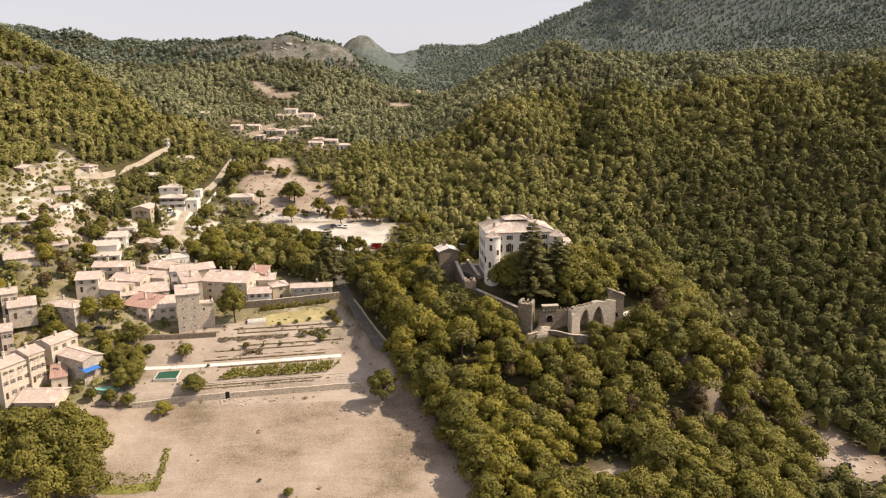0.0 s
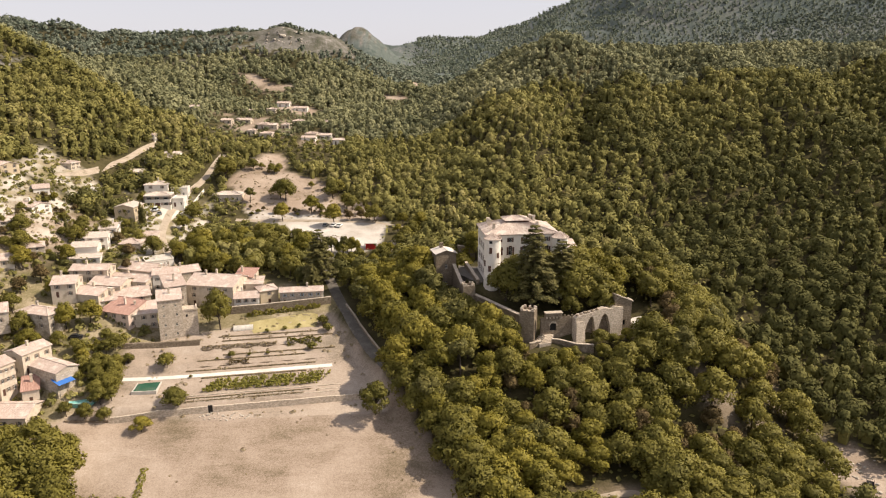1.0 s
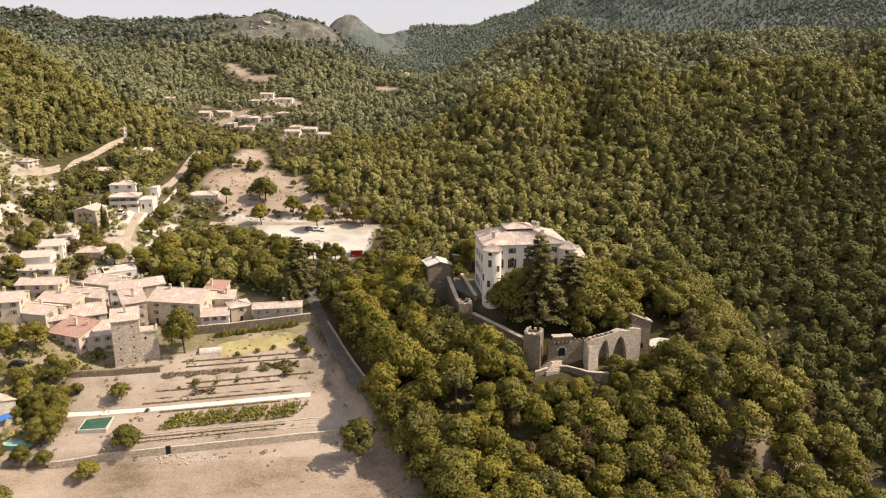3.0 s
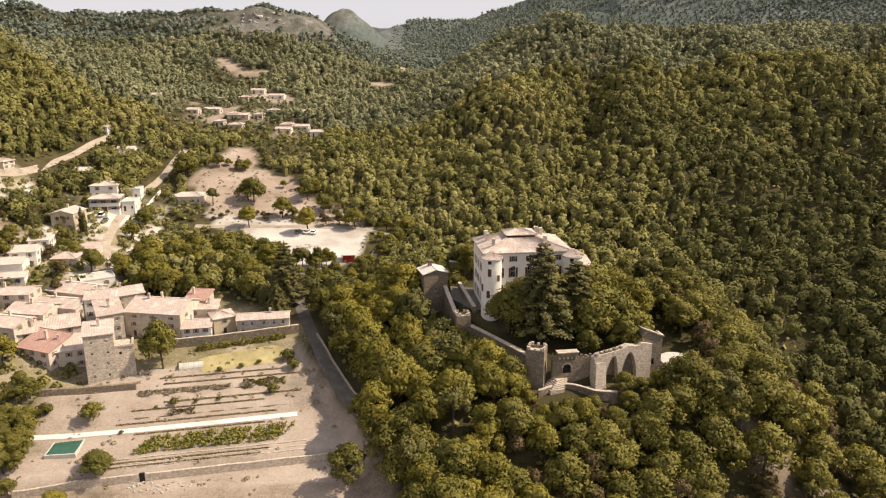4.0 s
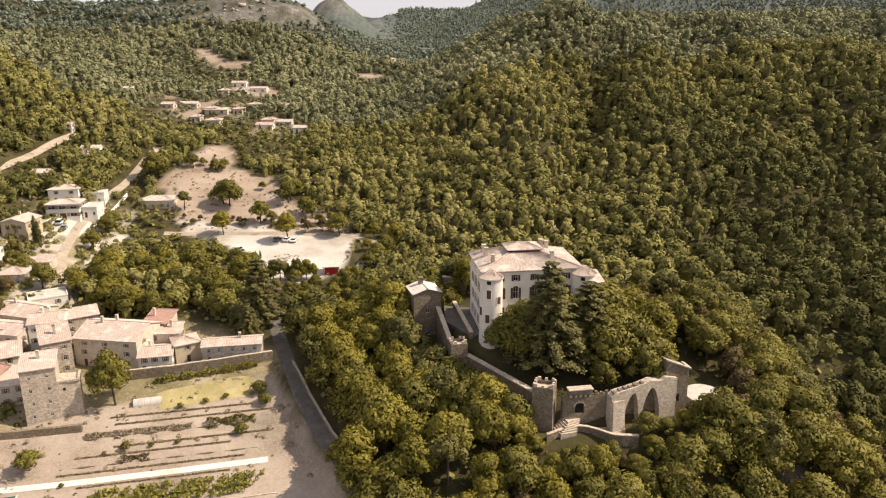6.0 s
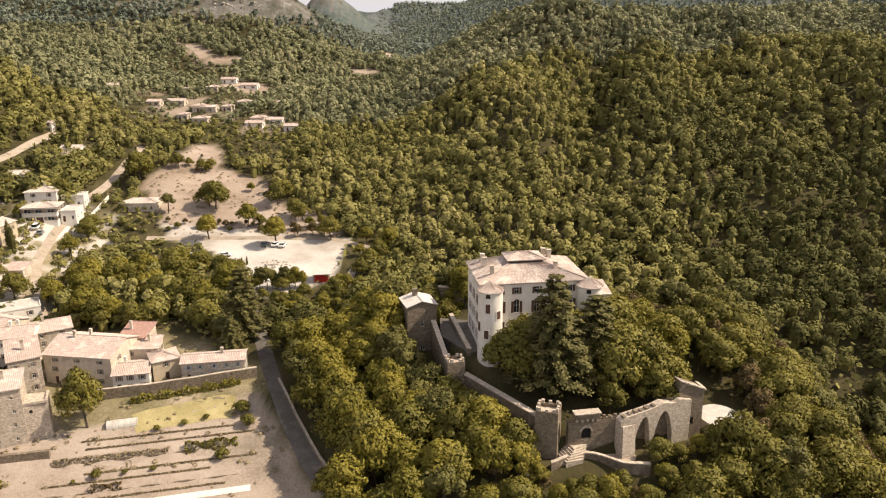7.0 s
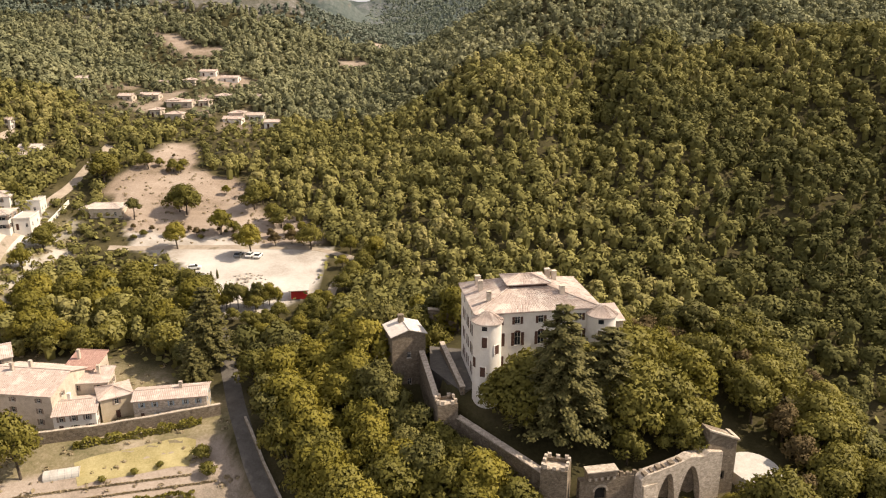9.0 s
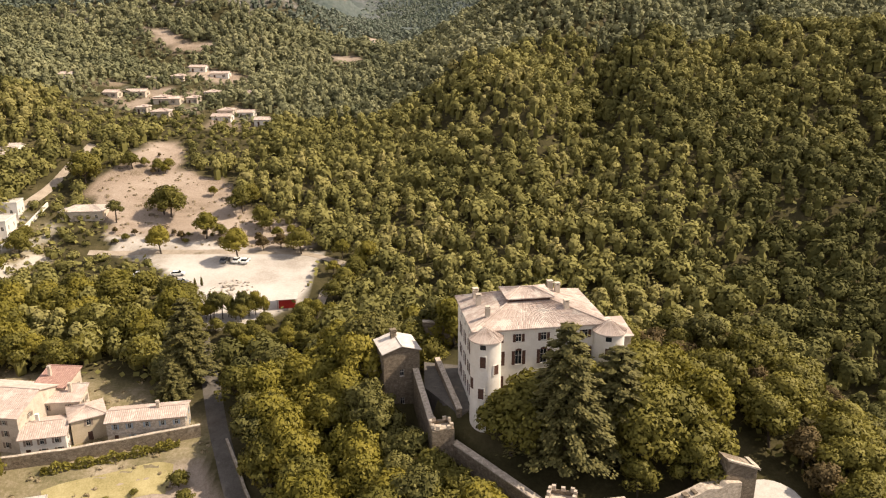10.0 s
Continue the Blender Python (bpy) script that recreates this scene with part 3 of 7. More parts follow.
def limb(bm, a, b, r0, r1, n=6):
    a, b = Vector(a), Vector(b)
    d = (b - a).normalized()
    u = d.orthogonal().normalized()
    v = d.cross(u)
    ra = [bm.verts.new(a + (u * math.cos(6.283 * k / n) + v * math.sin(6.283 * k / n)) * r0) for k in range(n)]
    rb = [bm.verts.new(b + (u * math.cos(6.283 * k / n) + v * math.sin(6.283 * k / n)) * r1) for k in range(n)]
    for k in range(n):
        j = (k + 1) % n
        bm.faces.new((ra[k], ra[j], rb[j], rb[k]))
    bm.faces.new(rb)


def chimney(ob, x, y, z, h=1.3, w=0.6, m=None):
    bm = bmesh.new()
    box(bm, x - w / 2, y - w / 2, z - 1.0, x + w / 2, y + w / 2, z + h)
    box(bm, x - w / 2 - 0.08, y - w / 2 - 0.08, z + h + 0.002, x + w / 2 + 0.08, y + w / 2 + 0.08, z + h + 0.1)
    for s in (-1, 1):
        box(bm, x + s * w * 0.36 - 0.08, y - w / 2, z + h + 0.102, x + s * w * 0.36 + 0.08, y + w / 2, z + h + 0.32)
    box(bm, x - w / 2 - 0.06, y - w / 2 - 0.06, z + h + 0.322, x + w / 2 + 0.06, y + w / 2 + 0.06, z + h + 0.4)
    part("chimney", bm, m or M_RENDER, ob)


def openings(L, H, cols, rows, w, h, first=0.9, door_at=None):
    """Evenly set openings on a wall L long and H high, the lowest row being doors where door_at names its column."""
    out = []
    step = H / rows
    for r in range(rows):
        for c in range(cols):
            if L < cols * (w + 0.5):
                break
            u = L * (c + 0.5) / cols - w / 2 + (housernd.uniform(-0.25, 0.25) if cols > 1 else 0)
            if r == 0 and door_at == c:
                out.append((u - 0.05, 0.02, w + 0.1, 2.05, True))
            else:
                hh = min(h, step * 0.62)
                out.append((u, step * r + min(first, step * 0.33), w, hh * (0.75 if r == rows - 1 and rows > 2 else 1), False))
    return out


def house(label, x, y, turn, w, d, h, roof="x", pitch=0.3, wall=None, tiles=None, front=(2, 2), left=(1, 2), right=(1, 2), shutter=None, smoke=1, z=None, win=(0.8, 1.25), name="house", low=3.0, door=0, group="village houses"):
    """A house whose front left corner stands at x, y; w along its front, d deep, h to the eaves. Parts: walls, roof, windows, doors, chimneys."""
    wall, tiles = wall or M_RENDER, tiles or M_TILE
    if z is None:
        a = radians(turn)
        z = min(gz(x + math.cos(a) * u - math.sin(a) * v, y + math.sin(a) * u + math.cos(a) * v) for u in (0, w) for v in (0, d * 0.5))
    ob = thing(name, x, y, z, turn, label, name.replace("_", " "), group)
    sides = [((0, 0), (w, 0), front, door), ((w, 0), (w, d), right, None), ((w, d), (0, d), (0, 1), None), ((0, d), (0, 0), left, None)]
    for a, b, (cols, rows), dr in sides:
        L = math.hypot(b[0] - a[0], b[1] - a[1])
        ops = openings(L, h, cols, rows, *win, door_at=dr) if cols else []
        bm = bmesh.new()
        facade(bm, a, b, -low, h, [o[:4] for o in ops])
        k = sides.index((a, b, (cols, rows), dr))
        if (roof == "x" and k in (1, 3)) or (roof == "y" and k in (0, 2)):
            m = ((a[0] + b[0]) / 2, (a[1] + b[1]) / 2)
            bm.faces.new([bm.verts.new(p) for p in ((*a, h), (*b, h), (*m, h + L / 2 * pitch))])
        if roof == "m" and k in (1, 3):
            t = b if k == 1 else a
            bm.faces.new([bm.verts.new(p) for p in ((*a, h), (*b, h), (*t, h + d * pitch))])
        if roof == "m" and k == 2:
            bm.faces.new([bm.verts.new(p) for p in ((*a, h), (*b, h), (*b, h + d * pitch), (*a, h + d * pitch))])
        part("wall", bm, wall, ob)
        for u, zz, ww, hh, isdoor in ops:
            window(ob, a, b, u, zz, ww, hh, shutter=shutter if not isdoor else None, door=M_WOOD if isdoor else None)
    top = roof_parts(ob, 0, 0, w, d, h, roof, pitch, tiles)
    for k in range(smoke):
        cx, cy = w * (0.25 + 0.5 * ((k + housernd.random()) % 1)), d * housernd.uniform(0.42, 0.62)
        chimney(ob, cx, cy, top - 0.25, m=wall)
    return ob

# ---- castle ----
def crenels(ob, a, b, z, n, m, w=0.62, h=0.75, t=0.5):
    """Merlons on a wall top from a to b, each a part."""
    a, b = Vector((*a, 0)), Vector((*b, 0))
    d = (b - a).normalized()
    nn = Vector((-d.y, d.x, 0))
    for k in range(n):
        p = a.lerp(b, (k + 0.5) / n)
        q = [p - d * w / 2, p + d * w / 2, p + d * w / 2 + nn * t, p - d * w / 2 + nn * t]
        bm = bmesh.new()
        prism(bm, [(v.x, v.y) for v in q], z + 0.002, z + h * housernd.uniform(0.75, 1.1))
        part("merlon", bm, m, ob)


def tower(label, corners, z0, z1, m, merlons=(3, 3, 3, 3), taper=0.06):
    """A crenellated tower on a plan given anticlockwise from its front left corner; four battered wall faces, walk, parapet, merlons."""
    cx, cy = sum(c[0] for c in corners) / 4, sum(c[1] for c in corners) / 4
    ob = thing("castle_tower", cx, cy, z0, 0, label, "tower", "castle towers")
    lo = [((x - cx) * (1 + taper), (y - cy) * (1 + taper)) for x, y in corners]
    hi = [(x - cx, y - cy) for x, y in corners]
    h = z1 - z0
    inn = [(x * 0.8, y * 0.8) for x, y in hi]
    for k in range(4):
        j = (k + 1) % 4
        bm = bmesh.new()
        pts = [(*lo[k], 0), (*lo[j], 0), (*hi[j], h), (*hi[k], h), (*inn[k], h), (*inn[j], h), (*inn[j], h - 0.7), (*inn[k], h - 0.7)]
        v = [bm.verts.new(p) for p in pts]
        for f in ((0, 1, 2, 3), (3, 2, 5, 4), (4, 5, 6, 7)):
            bm.faces.new([v[i] for i in f])
        part("wall", bm, m, ob)
        if merlons[k]:
            crenels(ob, hi[k], hi[j], h, merlons[k], M_STONE_PALE)
    bm = bmesh.new()
    prism(bm, inn, h - 1.0, h - 0.65)
    part("walk", bm, M_STONE_PALE, ob, "pale stone-paved tower top")
    return ob


def curtain(label, a, b, za, zb, ba, bb, m, t=1.1, coping=True):
    """A curtain wall from a to b with sloping top and foot."""
    a, b = Vector(a), Vector(b)
    d = (b - a).normalized()
    n = Vector((-d.y, d.x)) * t
    ob = thing("curtain_wall", a.x, a.y, min(ba, bb), 0, label, "wall", "castle walls")
    z = min(ba, bb)
    q = [(p - a) for p in (a, b, b + n, a + n)]
    bm = bmesh.new()
    prism(bm, [(v.x, v.y) for v in q], [ba - z, bb - z, bb - z, ba - z], [za - z, zb - z, zb - z, za - z])
    part("wall", bm, m, ob)
    if coping:
        bm = bmesh.new()
        e = n * 0.08
        q = [(p - a) for p in (a - e, b - e, b + n + e, a + n + e)]
        prism(bm, [(v.x, v.y) for v in q], [za - z + 0.003, zb - z + 0.003] * 1 + [zb - z + 0.003, za - z + 0.003], [za - z + 0.22, zb - z + 0.22, zb - z + 0.22, za - z + 0.22])
        part("coping", bm, M_STONE_PALE, ob)
    return ob


def chateau():
    ob = thing("chateau", 15.2, 248.6, 36.2, 6.5, "pale three-storey chateau with round turrets and tiled hip roofs", "chateau")
    W, D, H = 24.0, 16.5, 16.6
    # walls with their windows: three rows in front, the middle one arched and tall
    front = []
    for k, u in enumerate((3.6, 7.4, 12.0, 16.2, 19.6)):
        front += [(u, 5.2, 1.15, 2.3), (u, 9.6, 1.25, 2.7), (u + 0.05, 14.0, 1.05, 1.5)]
    front[3 * 2 + 0] = (12.0, 2.0, 1.6, 3.2)
    left = []
    for k, u in enumerate((3.0, 7.0, 11.0)):
        left += [(u, 2.0, 1.1, 2.2), (u, 6.2, 1.1, 2.2), (u, 10.4, 1.1, 2.3), (u, 14.2, 0.95, 1.3)]
    right = [(u, z, 1.1, 2.2) for u in (4, 9, 13) for z in (3.0, 9.0, 13.4)]
    for a, b, ops in (((0, 0), (W, 0), front), ((W, 0), (W, D), right), ((W, D), (0, D), []), ((0, D), (0, 0), left)):
        bm = bmesh.new()
        facade(bm, a, b, -4.0, H, ops, 0.3)
        part("wall", bm, M_RENDER_WHITE, ob)
        for u, z, w, h in ops:
            win = window(ob, a, b, u, z, w, h, 0.28, shutter=M_WOOD if h > 1.4 else None)
            if 2.5 < h < 3.0:
                bm = bmesh.new()
                ring = [(math.cos(t) * w * 0.5, 0, h + math.sin(t) * w * 0.35) for t in np.linspace(0, math.pi, 9)]
                f = [bm.verts.new((x, -0.012, z2 + 0.004)) for x, _, z2 in ring]
                bm.faces.new(f[::-1])
                r = bmesh.ops.extrude_face_region(bm, geom=list(bm.faces))
                bmesh.ops.translate(bm, vec=(0, 0.009, 0), verts=[v for v in r["geom"] if isinstance(v, bmesh.types.BMVert)])
                part("fanlight", bm, M_WOOD, win)
    # eaves cornice
    bm = bmesh.new()
    for q in ((-0.25, -0.25, W + 0.25, -0.01), (-0.25, D + 0.01, W + 0.25, D + 0.25), (-0.25, -0.005, -0.01, D + 0.005), (W + 0.01, -0.005, W + 0.25, D + 0.005)):
        box(bm, q[0], q[1], H - 0.35, q[2], q[3], H - 0.05)
    part("cornice", bm, M_STONE_PALE, ob)
    # main hip roof up to the belvedere
    over, p = 0.55, 0.36
    X0, Y0, X1, Y1, ze = -over, -over, W + over, D + over, H + 0.05
    bx0, by0, bx1, by1 = 7.4, 5.6, 15.4, 11.2
    zt = ze + 2.75
    c = [(X0, Y0, ze), (X1, Y0, ze), (X1, Y1, ze), (X0, Y1, ze)]
    b = [(bx0, by0, zt), (bx1, by0, zt), (bx1, by1, zt), (bx0, by1, zt)]
    for k in range(4):
        j = (k + 1) % 4
        bm = bmesh.new()
        slab(bm, [c[k], c[j], b[j], b[k]], 0.2)
        part("roof_slope", bm, M_TILE_OLD, ob)
        ribs(ob, M_TILE_OLD, c[k], c[j], b[j], b[k], 0.36)
        bm = bmesh.new()
        limb(bm, (*c[k][:2], c[k][2] + 0.05), (*b[k][:2], b[k][2] + 0.05), 0.17, 0.17)
        part("hip_tiles", bm, M_TILE_OLD, ob)
    # belvedere
    bm = bmesh.new()
    box(bm, bx0 + 0.15, by0 + 0.15, zt - 0.5, bx1 - 0.15, by1 - 0.15, zt + 0.75)
    part("belvedere", bm, M_WOOD, ob, "low dark-sided roof lantern")
    roof_parts(ob, bx0, by0, bx1, by1, zt + 0.7, "h", 0.34, M_TILE_OLD, 0.45)
    for x, y, z, s in ((2.6, 9.5, ze + 1.3, 0.9), (2.8, 13.4, ze + 1.0, 1.0), (3.0, 3.2, ze + 1.3, 0.8), (17.6, 3.6, ze + 1.5, 0.9), (17.2, 12.6, ze + 2.0, 1.0), (18.2, 11.2, ze + 2.0, 0.9)):
        chimney(ob, x, y, z, 1.5, s, M_RENDER)
    # round turrets at the front corners
    for tx, ty, r in ((1.9, -0.7, 2.7), (W + 0.3, -0.9, 2.7)):
        bm = bmesh.new()
        n = 28
        ring = [(math.cos(6.28319 * k / n), math.sin(6.28319 * k / n)) for k in range(n)]
        lo = [bm.verts.new((tx + x * r * 1.03, ty + y * r * 1.03, -4)) for x, y in ring]
        hi = [bm.verts.new((tx + x * r, ty + y * r, H - 0.9)) for x, y in ring]
        for k in range(n):
            f = bm.faces.new((lo[k], lo[(k + 1) % n], hi[(k + 1) % n], hi[k]))
            f.smooth = True
        part("turret", bm, M_RENDER_WHITE, ob, "round white-rendered corner turret")
        bm = bmesh.new()
        R, z0, z1 = r + 0.35, H - 0.95, H + 0.95
        lo = [bm.verts.new((tx + x * R, ty + y * R, z0)) for x, y in ring]
        l2 = [bm.verts.new((tx + x * R, ty + y * R, z0 - 0.18)) for x, y in ring]
        l3 = [bm.verts.new((tx + x * (r - 0.1), ty + y * (r - 0.1), z0 - 0.18)) for x, y in ring]
        tip = bm.verts.new((tx, ty, z1))
        for k in range(n):
            j = (k + 1) % n
            bm.faces.new((lo[k], lo[j], tip))
            bm.faces.new((l2[k], l2[j], lo[j], lo[k]))
            bm.faces.new((l3[k], l3[j], l2[j], l2[k]))
        for k in range(2 * n):
            t = 6.28319 * (k + 0.5) / (2 * n)
            limb(bm, (tx + math.cos(t) * R, ty + math.sin(t) * R, z0 + 0.03), (tx + math.cos(t) * 0.3, ty + math.sin(t) * 0.3, z1 - 0.12), 0.075, 0.02, 4)
        part("turret_roof", bm, M_TILE_OLD, ob, "low conical tiled turret roof")
        for ang, z, h in ((-112, 11.0, 2.1), (-112, 14.4, 0.9), (-160, 6.5, 2.1), (-118, 5.0, 2.0), (-60, 9.5, 1.8)):
            a = radians(ang)
            w = thing("window", tx + math.cos(a) * (r + 0.02), ty + math.sin(a) * (r + 0.02), z, ang + 90)
            w.parent = ob
            bm = bmesh.new()
            box(bm, -0.5, -0.03, 0, 0.5, 0.35, h)
            part("pane", bm, M_WOOD if h > 1 else M_GLASS, w, "closed brown shutters" if h > 1 else "")
            bm = bmesh.new()
            for q in ((-0.62, 0, -0.502, h), (0.502, 0, 0.62, h), (-0.62, h + 0.002, 0.62, h + 0.12), (-0.62, -0.12, 0.62, -0.002)):
                box(bm, q[0], -0.07, q[1], q[2], 0.3, q[3])
            part("window_frame", bm, M_RENDER_WHITE, w)
    # low east wing seen past the turret
    bm = bmesh.new()
    box(bm, W + 0.01, 9, -4, W + 9, 15, 9.5)
    part("east_wing", bm, M_RENDER, ob)
    bm = bmesh.new()
    slab(bm, [(W - 0.2, 8.6, 9.6), (W + 9.4, 8.6, 9.6), (W + 9.4, 15.4, 11.0), (W - 0.2, 15.4, 11.0)])
    part("wing_roof", bm, M_TILE_OLD, ob)
    for u in (27.5, 31):
        w = thing("window", u, 8.985, 6.4, 0)
        w.parent = ob
        bm = bmesh.new()
        box(bm, -0.45, -0.02, 0, 0.45, 0.3, 1.4)
        part("pane", bm, M_GLASS, w)


chateau()


def gatehouse():
    ob = house("square stone gatehouse with pale gabled roof and bell-shaped chimney", -1.3, 259.9, 16, 7.2, 6.8, 12.2, "y", 0.32, M_STONE, M_TILE_PALE, (1, 2), (0, 1), (1, 3), None, 0, 31.2, (0.85, 1.35), "gatehouse", 4.0, None, "castle buildings")
    chimney(ob, 3.2, 4.8, 13.0, 1.6, 1.1, M_STONE)
    return ob


M_TILE_PALE = mat("sun_bleached_tiles", (0.50, 0.45, 0.40), (0.74, 0.69, 0.62), 0.8, 0.9, 0.25, 5, island=0.4)
gatehouse()
# walls and towers, from the gatehouse round the court to the great tower
curtain("sloping stone castle wall with pale coping", (4.3, 261.1), (7.4, 245.6), 39.5, 35.6, 28, 25, M_STONE, 1.0)
curtain("stone wall of the upper castle yard", (8.8, 268.0), (12.2, 248.5), 38.4, 37.6, 28, 28, M_STONE, 0.9)
tower("square stone wall tower with broken merlons", [(7.6, 241.8), (11.4, 242.6), (10.7, 246.2), (6.9, 245.4)], 23.0, 37.3, M_STONE, (2, 2, 2, 2))
curtain("high stone castle wall in shade", (10.9, 242.9), (24.6, 227.0), 34.2, 32.4, 22, 22, M_STONE, 1.2)
tower("square castle tower with crenellated parapet", [(24.0, 224.6), (28.2, 223.4), (29.6, 227.2), (25.4, 228.4)], 21.0, 35.0, M_STONE, (3, 3, 3, 3), 0.09)


def gate():
    ob = thing("castle_gate", 30.6, 224.6, 26.0, 8, "stone castle gate with arched doorway and overhanging parapet", "gate")
    W, H, T = 11.5, 6.2, 1.2
    ops = [(2.75, 2.4, 2.0, 2.3)]
    bm = bmesh.new()
    facade(bm, (0, 0), (W, 0), -4, H, ops, T)
    facade(bm, (W, T), (0, T), -4, H, [(W - 4.75, 2.4, 2.0, 2.3)], 0.02)
    box(bm, -0.01, 0.02, H, W, T, H + 0.15)
    part("wall", bm, M_STONE, ob)
    n = 10
    for k in range(n):
        a0, a1 = math.pi * k / n + 0.012, math.pi * (k + 1) / n - 0.012
        bm = bmesh.new()
        q = [(3.75 + math.cos(a) * r, 4.0 + math.sin(a) * r) for a, r in ((a0, 1.0), (a0, 1.38), (a1, 1.38), (a1, 1.0))]
        v = [bm.verts.new((x, -0.09, z)) for x, z in q] + [bm.verts.new((x, 0.05, z)) for x, z in q]
        bm.faces.new(v[:4])
        for i in range(4):
            j = (i + 1) % 4
            bm.faces.new((v[i], v[i + 4], v[j + 4], v[j]))
        part("arch_stone", bm, M_STONE_PALE, ob)
    # dark panel stands for the shade inside the open gateway
    bm = bmesh.new()
    box(bm, 2.76, 0.55, 2.4, 4.74, 0.7, 4.69)
    part("gateway_dark", bm, M_DARK, ob, "dark panel filling the open gateway")
    bm = bmesh.new()
    for k in range(5):
        x = 1.6 + k * 1.06
        box(bm, x - 0.2, -0.55, H + 0.25, x + 0.2, -0.005, H + 0.9)
    part("corbels", bm, M_STONE_PALE, ob)
    bm = bmesh.new()
    box(bm, 1.2, -0.62, H + 0.905, 6.3, 0.0, H + 1.9)
    box(bm, 1.2, 0.002, H + 0.16, 6.3, 1.1, H + 1.9)
    part("overhang", bm, M_STONE, ob)
    bm = bmesh.new()
    box(bm, 1.05, -0.75, H + 1.905, 6.45, 1.25, H + 2.12)
    part("coping", bm, M_STONE_PALE, ob)
    crenels(ob, (6.8, 0.1), (W, 0.1), H + 0.15, 4, M_STONE, 0.6, 0.9)


gate()


def arcade():
    """The arched buttress wall between the gate and the great tower: sloping top, two tall pointed recesses."""
    ob = thing("arched_wall", 40.8, 223.9, 22.0, 18.0, "sloping castle wall with two tall pointed arches", "wall", "castle walls")
    W, T = 16.2, 2.0

    def top(u):
        return float(np.interp(u, [0, 1.2, 3.0, 5.9, 7.6, 9.7, 12.4, 13.4, 16.2], [10.6, 11.5, 11.7, 12.1, 12.4, 13.0, 12.5, 13.2, 12.6]))

    arches = [(3.3, 6.8, 5.6, 10.8, 6.0), (7.7, 12.1, 10.0, 11.2, 5.6)]
    us = sorted(set([round(u, 3) for u in np.linspace(0, W, 40)] + [a[0] for a in arches] + [a[1] for a in arches]))

    def under(u):
        for a, b, m, h, s in arches:
            if a < u < b:
                t = (u - a) / (m - a) if u < m else (b - u) / (b - m)
                return s + (h - s) * math.sin(min(1, t) * math.pi / 2) ** 0.75, True
        return -3.0, False

    bm = bmesh.new()
    for u0, u1 in zip(us, us[1:]):
        um = (u0 + u1) / 2
        l, rec = under(um)
        l0, l1 = (under(u0 + 1e-4)[0], under(u1 - 1e-4)[0]) if rec else (l, l)
        y0 = 0.0
        bm.faces.new([bm.verts.new(p) for p in ((u0, y0, l0), (u1, y0, l1), (u1, y0, top(u1)), (u0, y0, top(u0)))])
        bm.faces.new([bm.verts.new(p) for p in ((u0, y0, top(u0)), (u1, y0, top(u1)), (u1, T, top(u1)), (u0, T, top(u0)))])
        if rec:
            bm.faces.new([bm.verts.new(p) for p in ((u0, y0, l0), (u0, T - 0.4, l0), (u1, T - 0.4, l1), (u1, y0, l1))])
    for a, b, m, h, s in arches:
        for u in (a, b):
            e = 0.02
            hh = under(u + (e if u == a else -e))[0]
            bm.faces.new([bm.verts.new(p) for p in ((u, 0, -3), (u, T - 0.4, -3), (u, T - 0.4, hh), (u, 0, hh))])
    bm.faces.new([bm.verts.new(p) for p in ((0, 0, -3), (0, T, -3), (0, T, top(0)), (0, 0, top(0)))])
    part("buttress_wall", bm, M_STONE_PALE, ob)
    bm = bmesh.new()
    foot, head = [(-0.4, -1.9), (3.2, -1.3), (3.2, -0.003), (-0.4, -0.003)], [(0.3, -0.25), (3.1, -0.2), (3.1, -0.003), (0.3, -0.003)]
    lo = [bm.verts.new((*p, -3)) for p in foot]
    hi = [bm.verts.new((*p, 9.6)) for p in head]
    bm.faces.new(hi)
    for k in range(4):
        bm.faces.new((lo[k], lo[(k + 1) % 4], hi[(k + 1) % 4], hi[k]))
    part("buttress", bm, M_STONE_PALE, ob, "battered pale stone buttress")
    for u, w, h in ((0.6, 0.7, 0.5), (1.9, 0.5, 0.35), (3.1, 0.8, 0.55), (4.4, 0.5, 0.3), (5.6, 0.9, 0.5), (7.3, 0.6, 0.4)):
        bm = bmesh.new()
        box(bm, u, 0.3, top(u) - 0.25, u + w, 1.3, top(u) + h)
        part("broken_merlon", bm, M_STONE, ob)
    for a, b, m, h, s in arches:
        bm = bmesh.new()
        box(bm, a - 0.1, T - 0.42, -3, b + 0.1, T - 0.05, h + 0.4)
        part("recess_wall", bm, M_STONE, ob)


arcade()


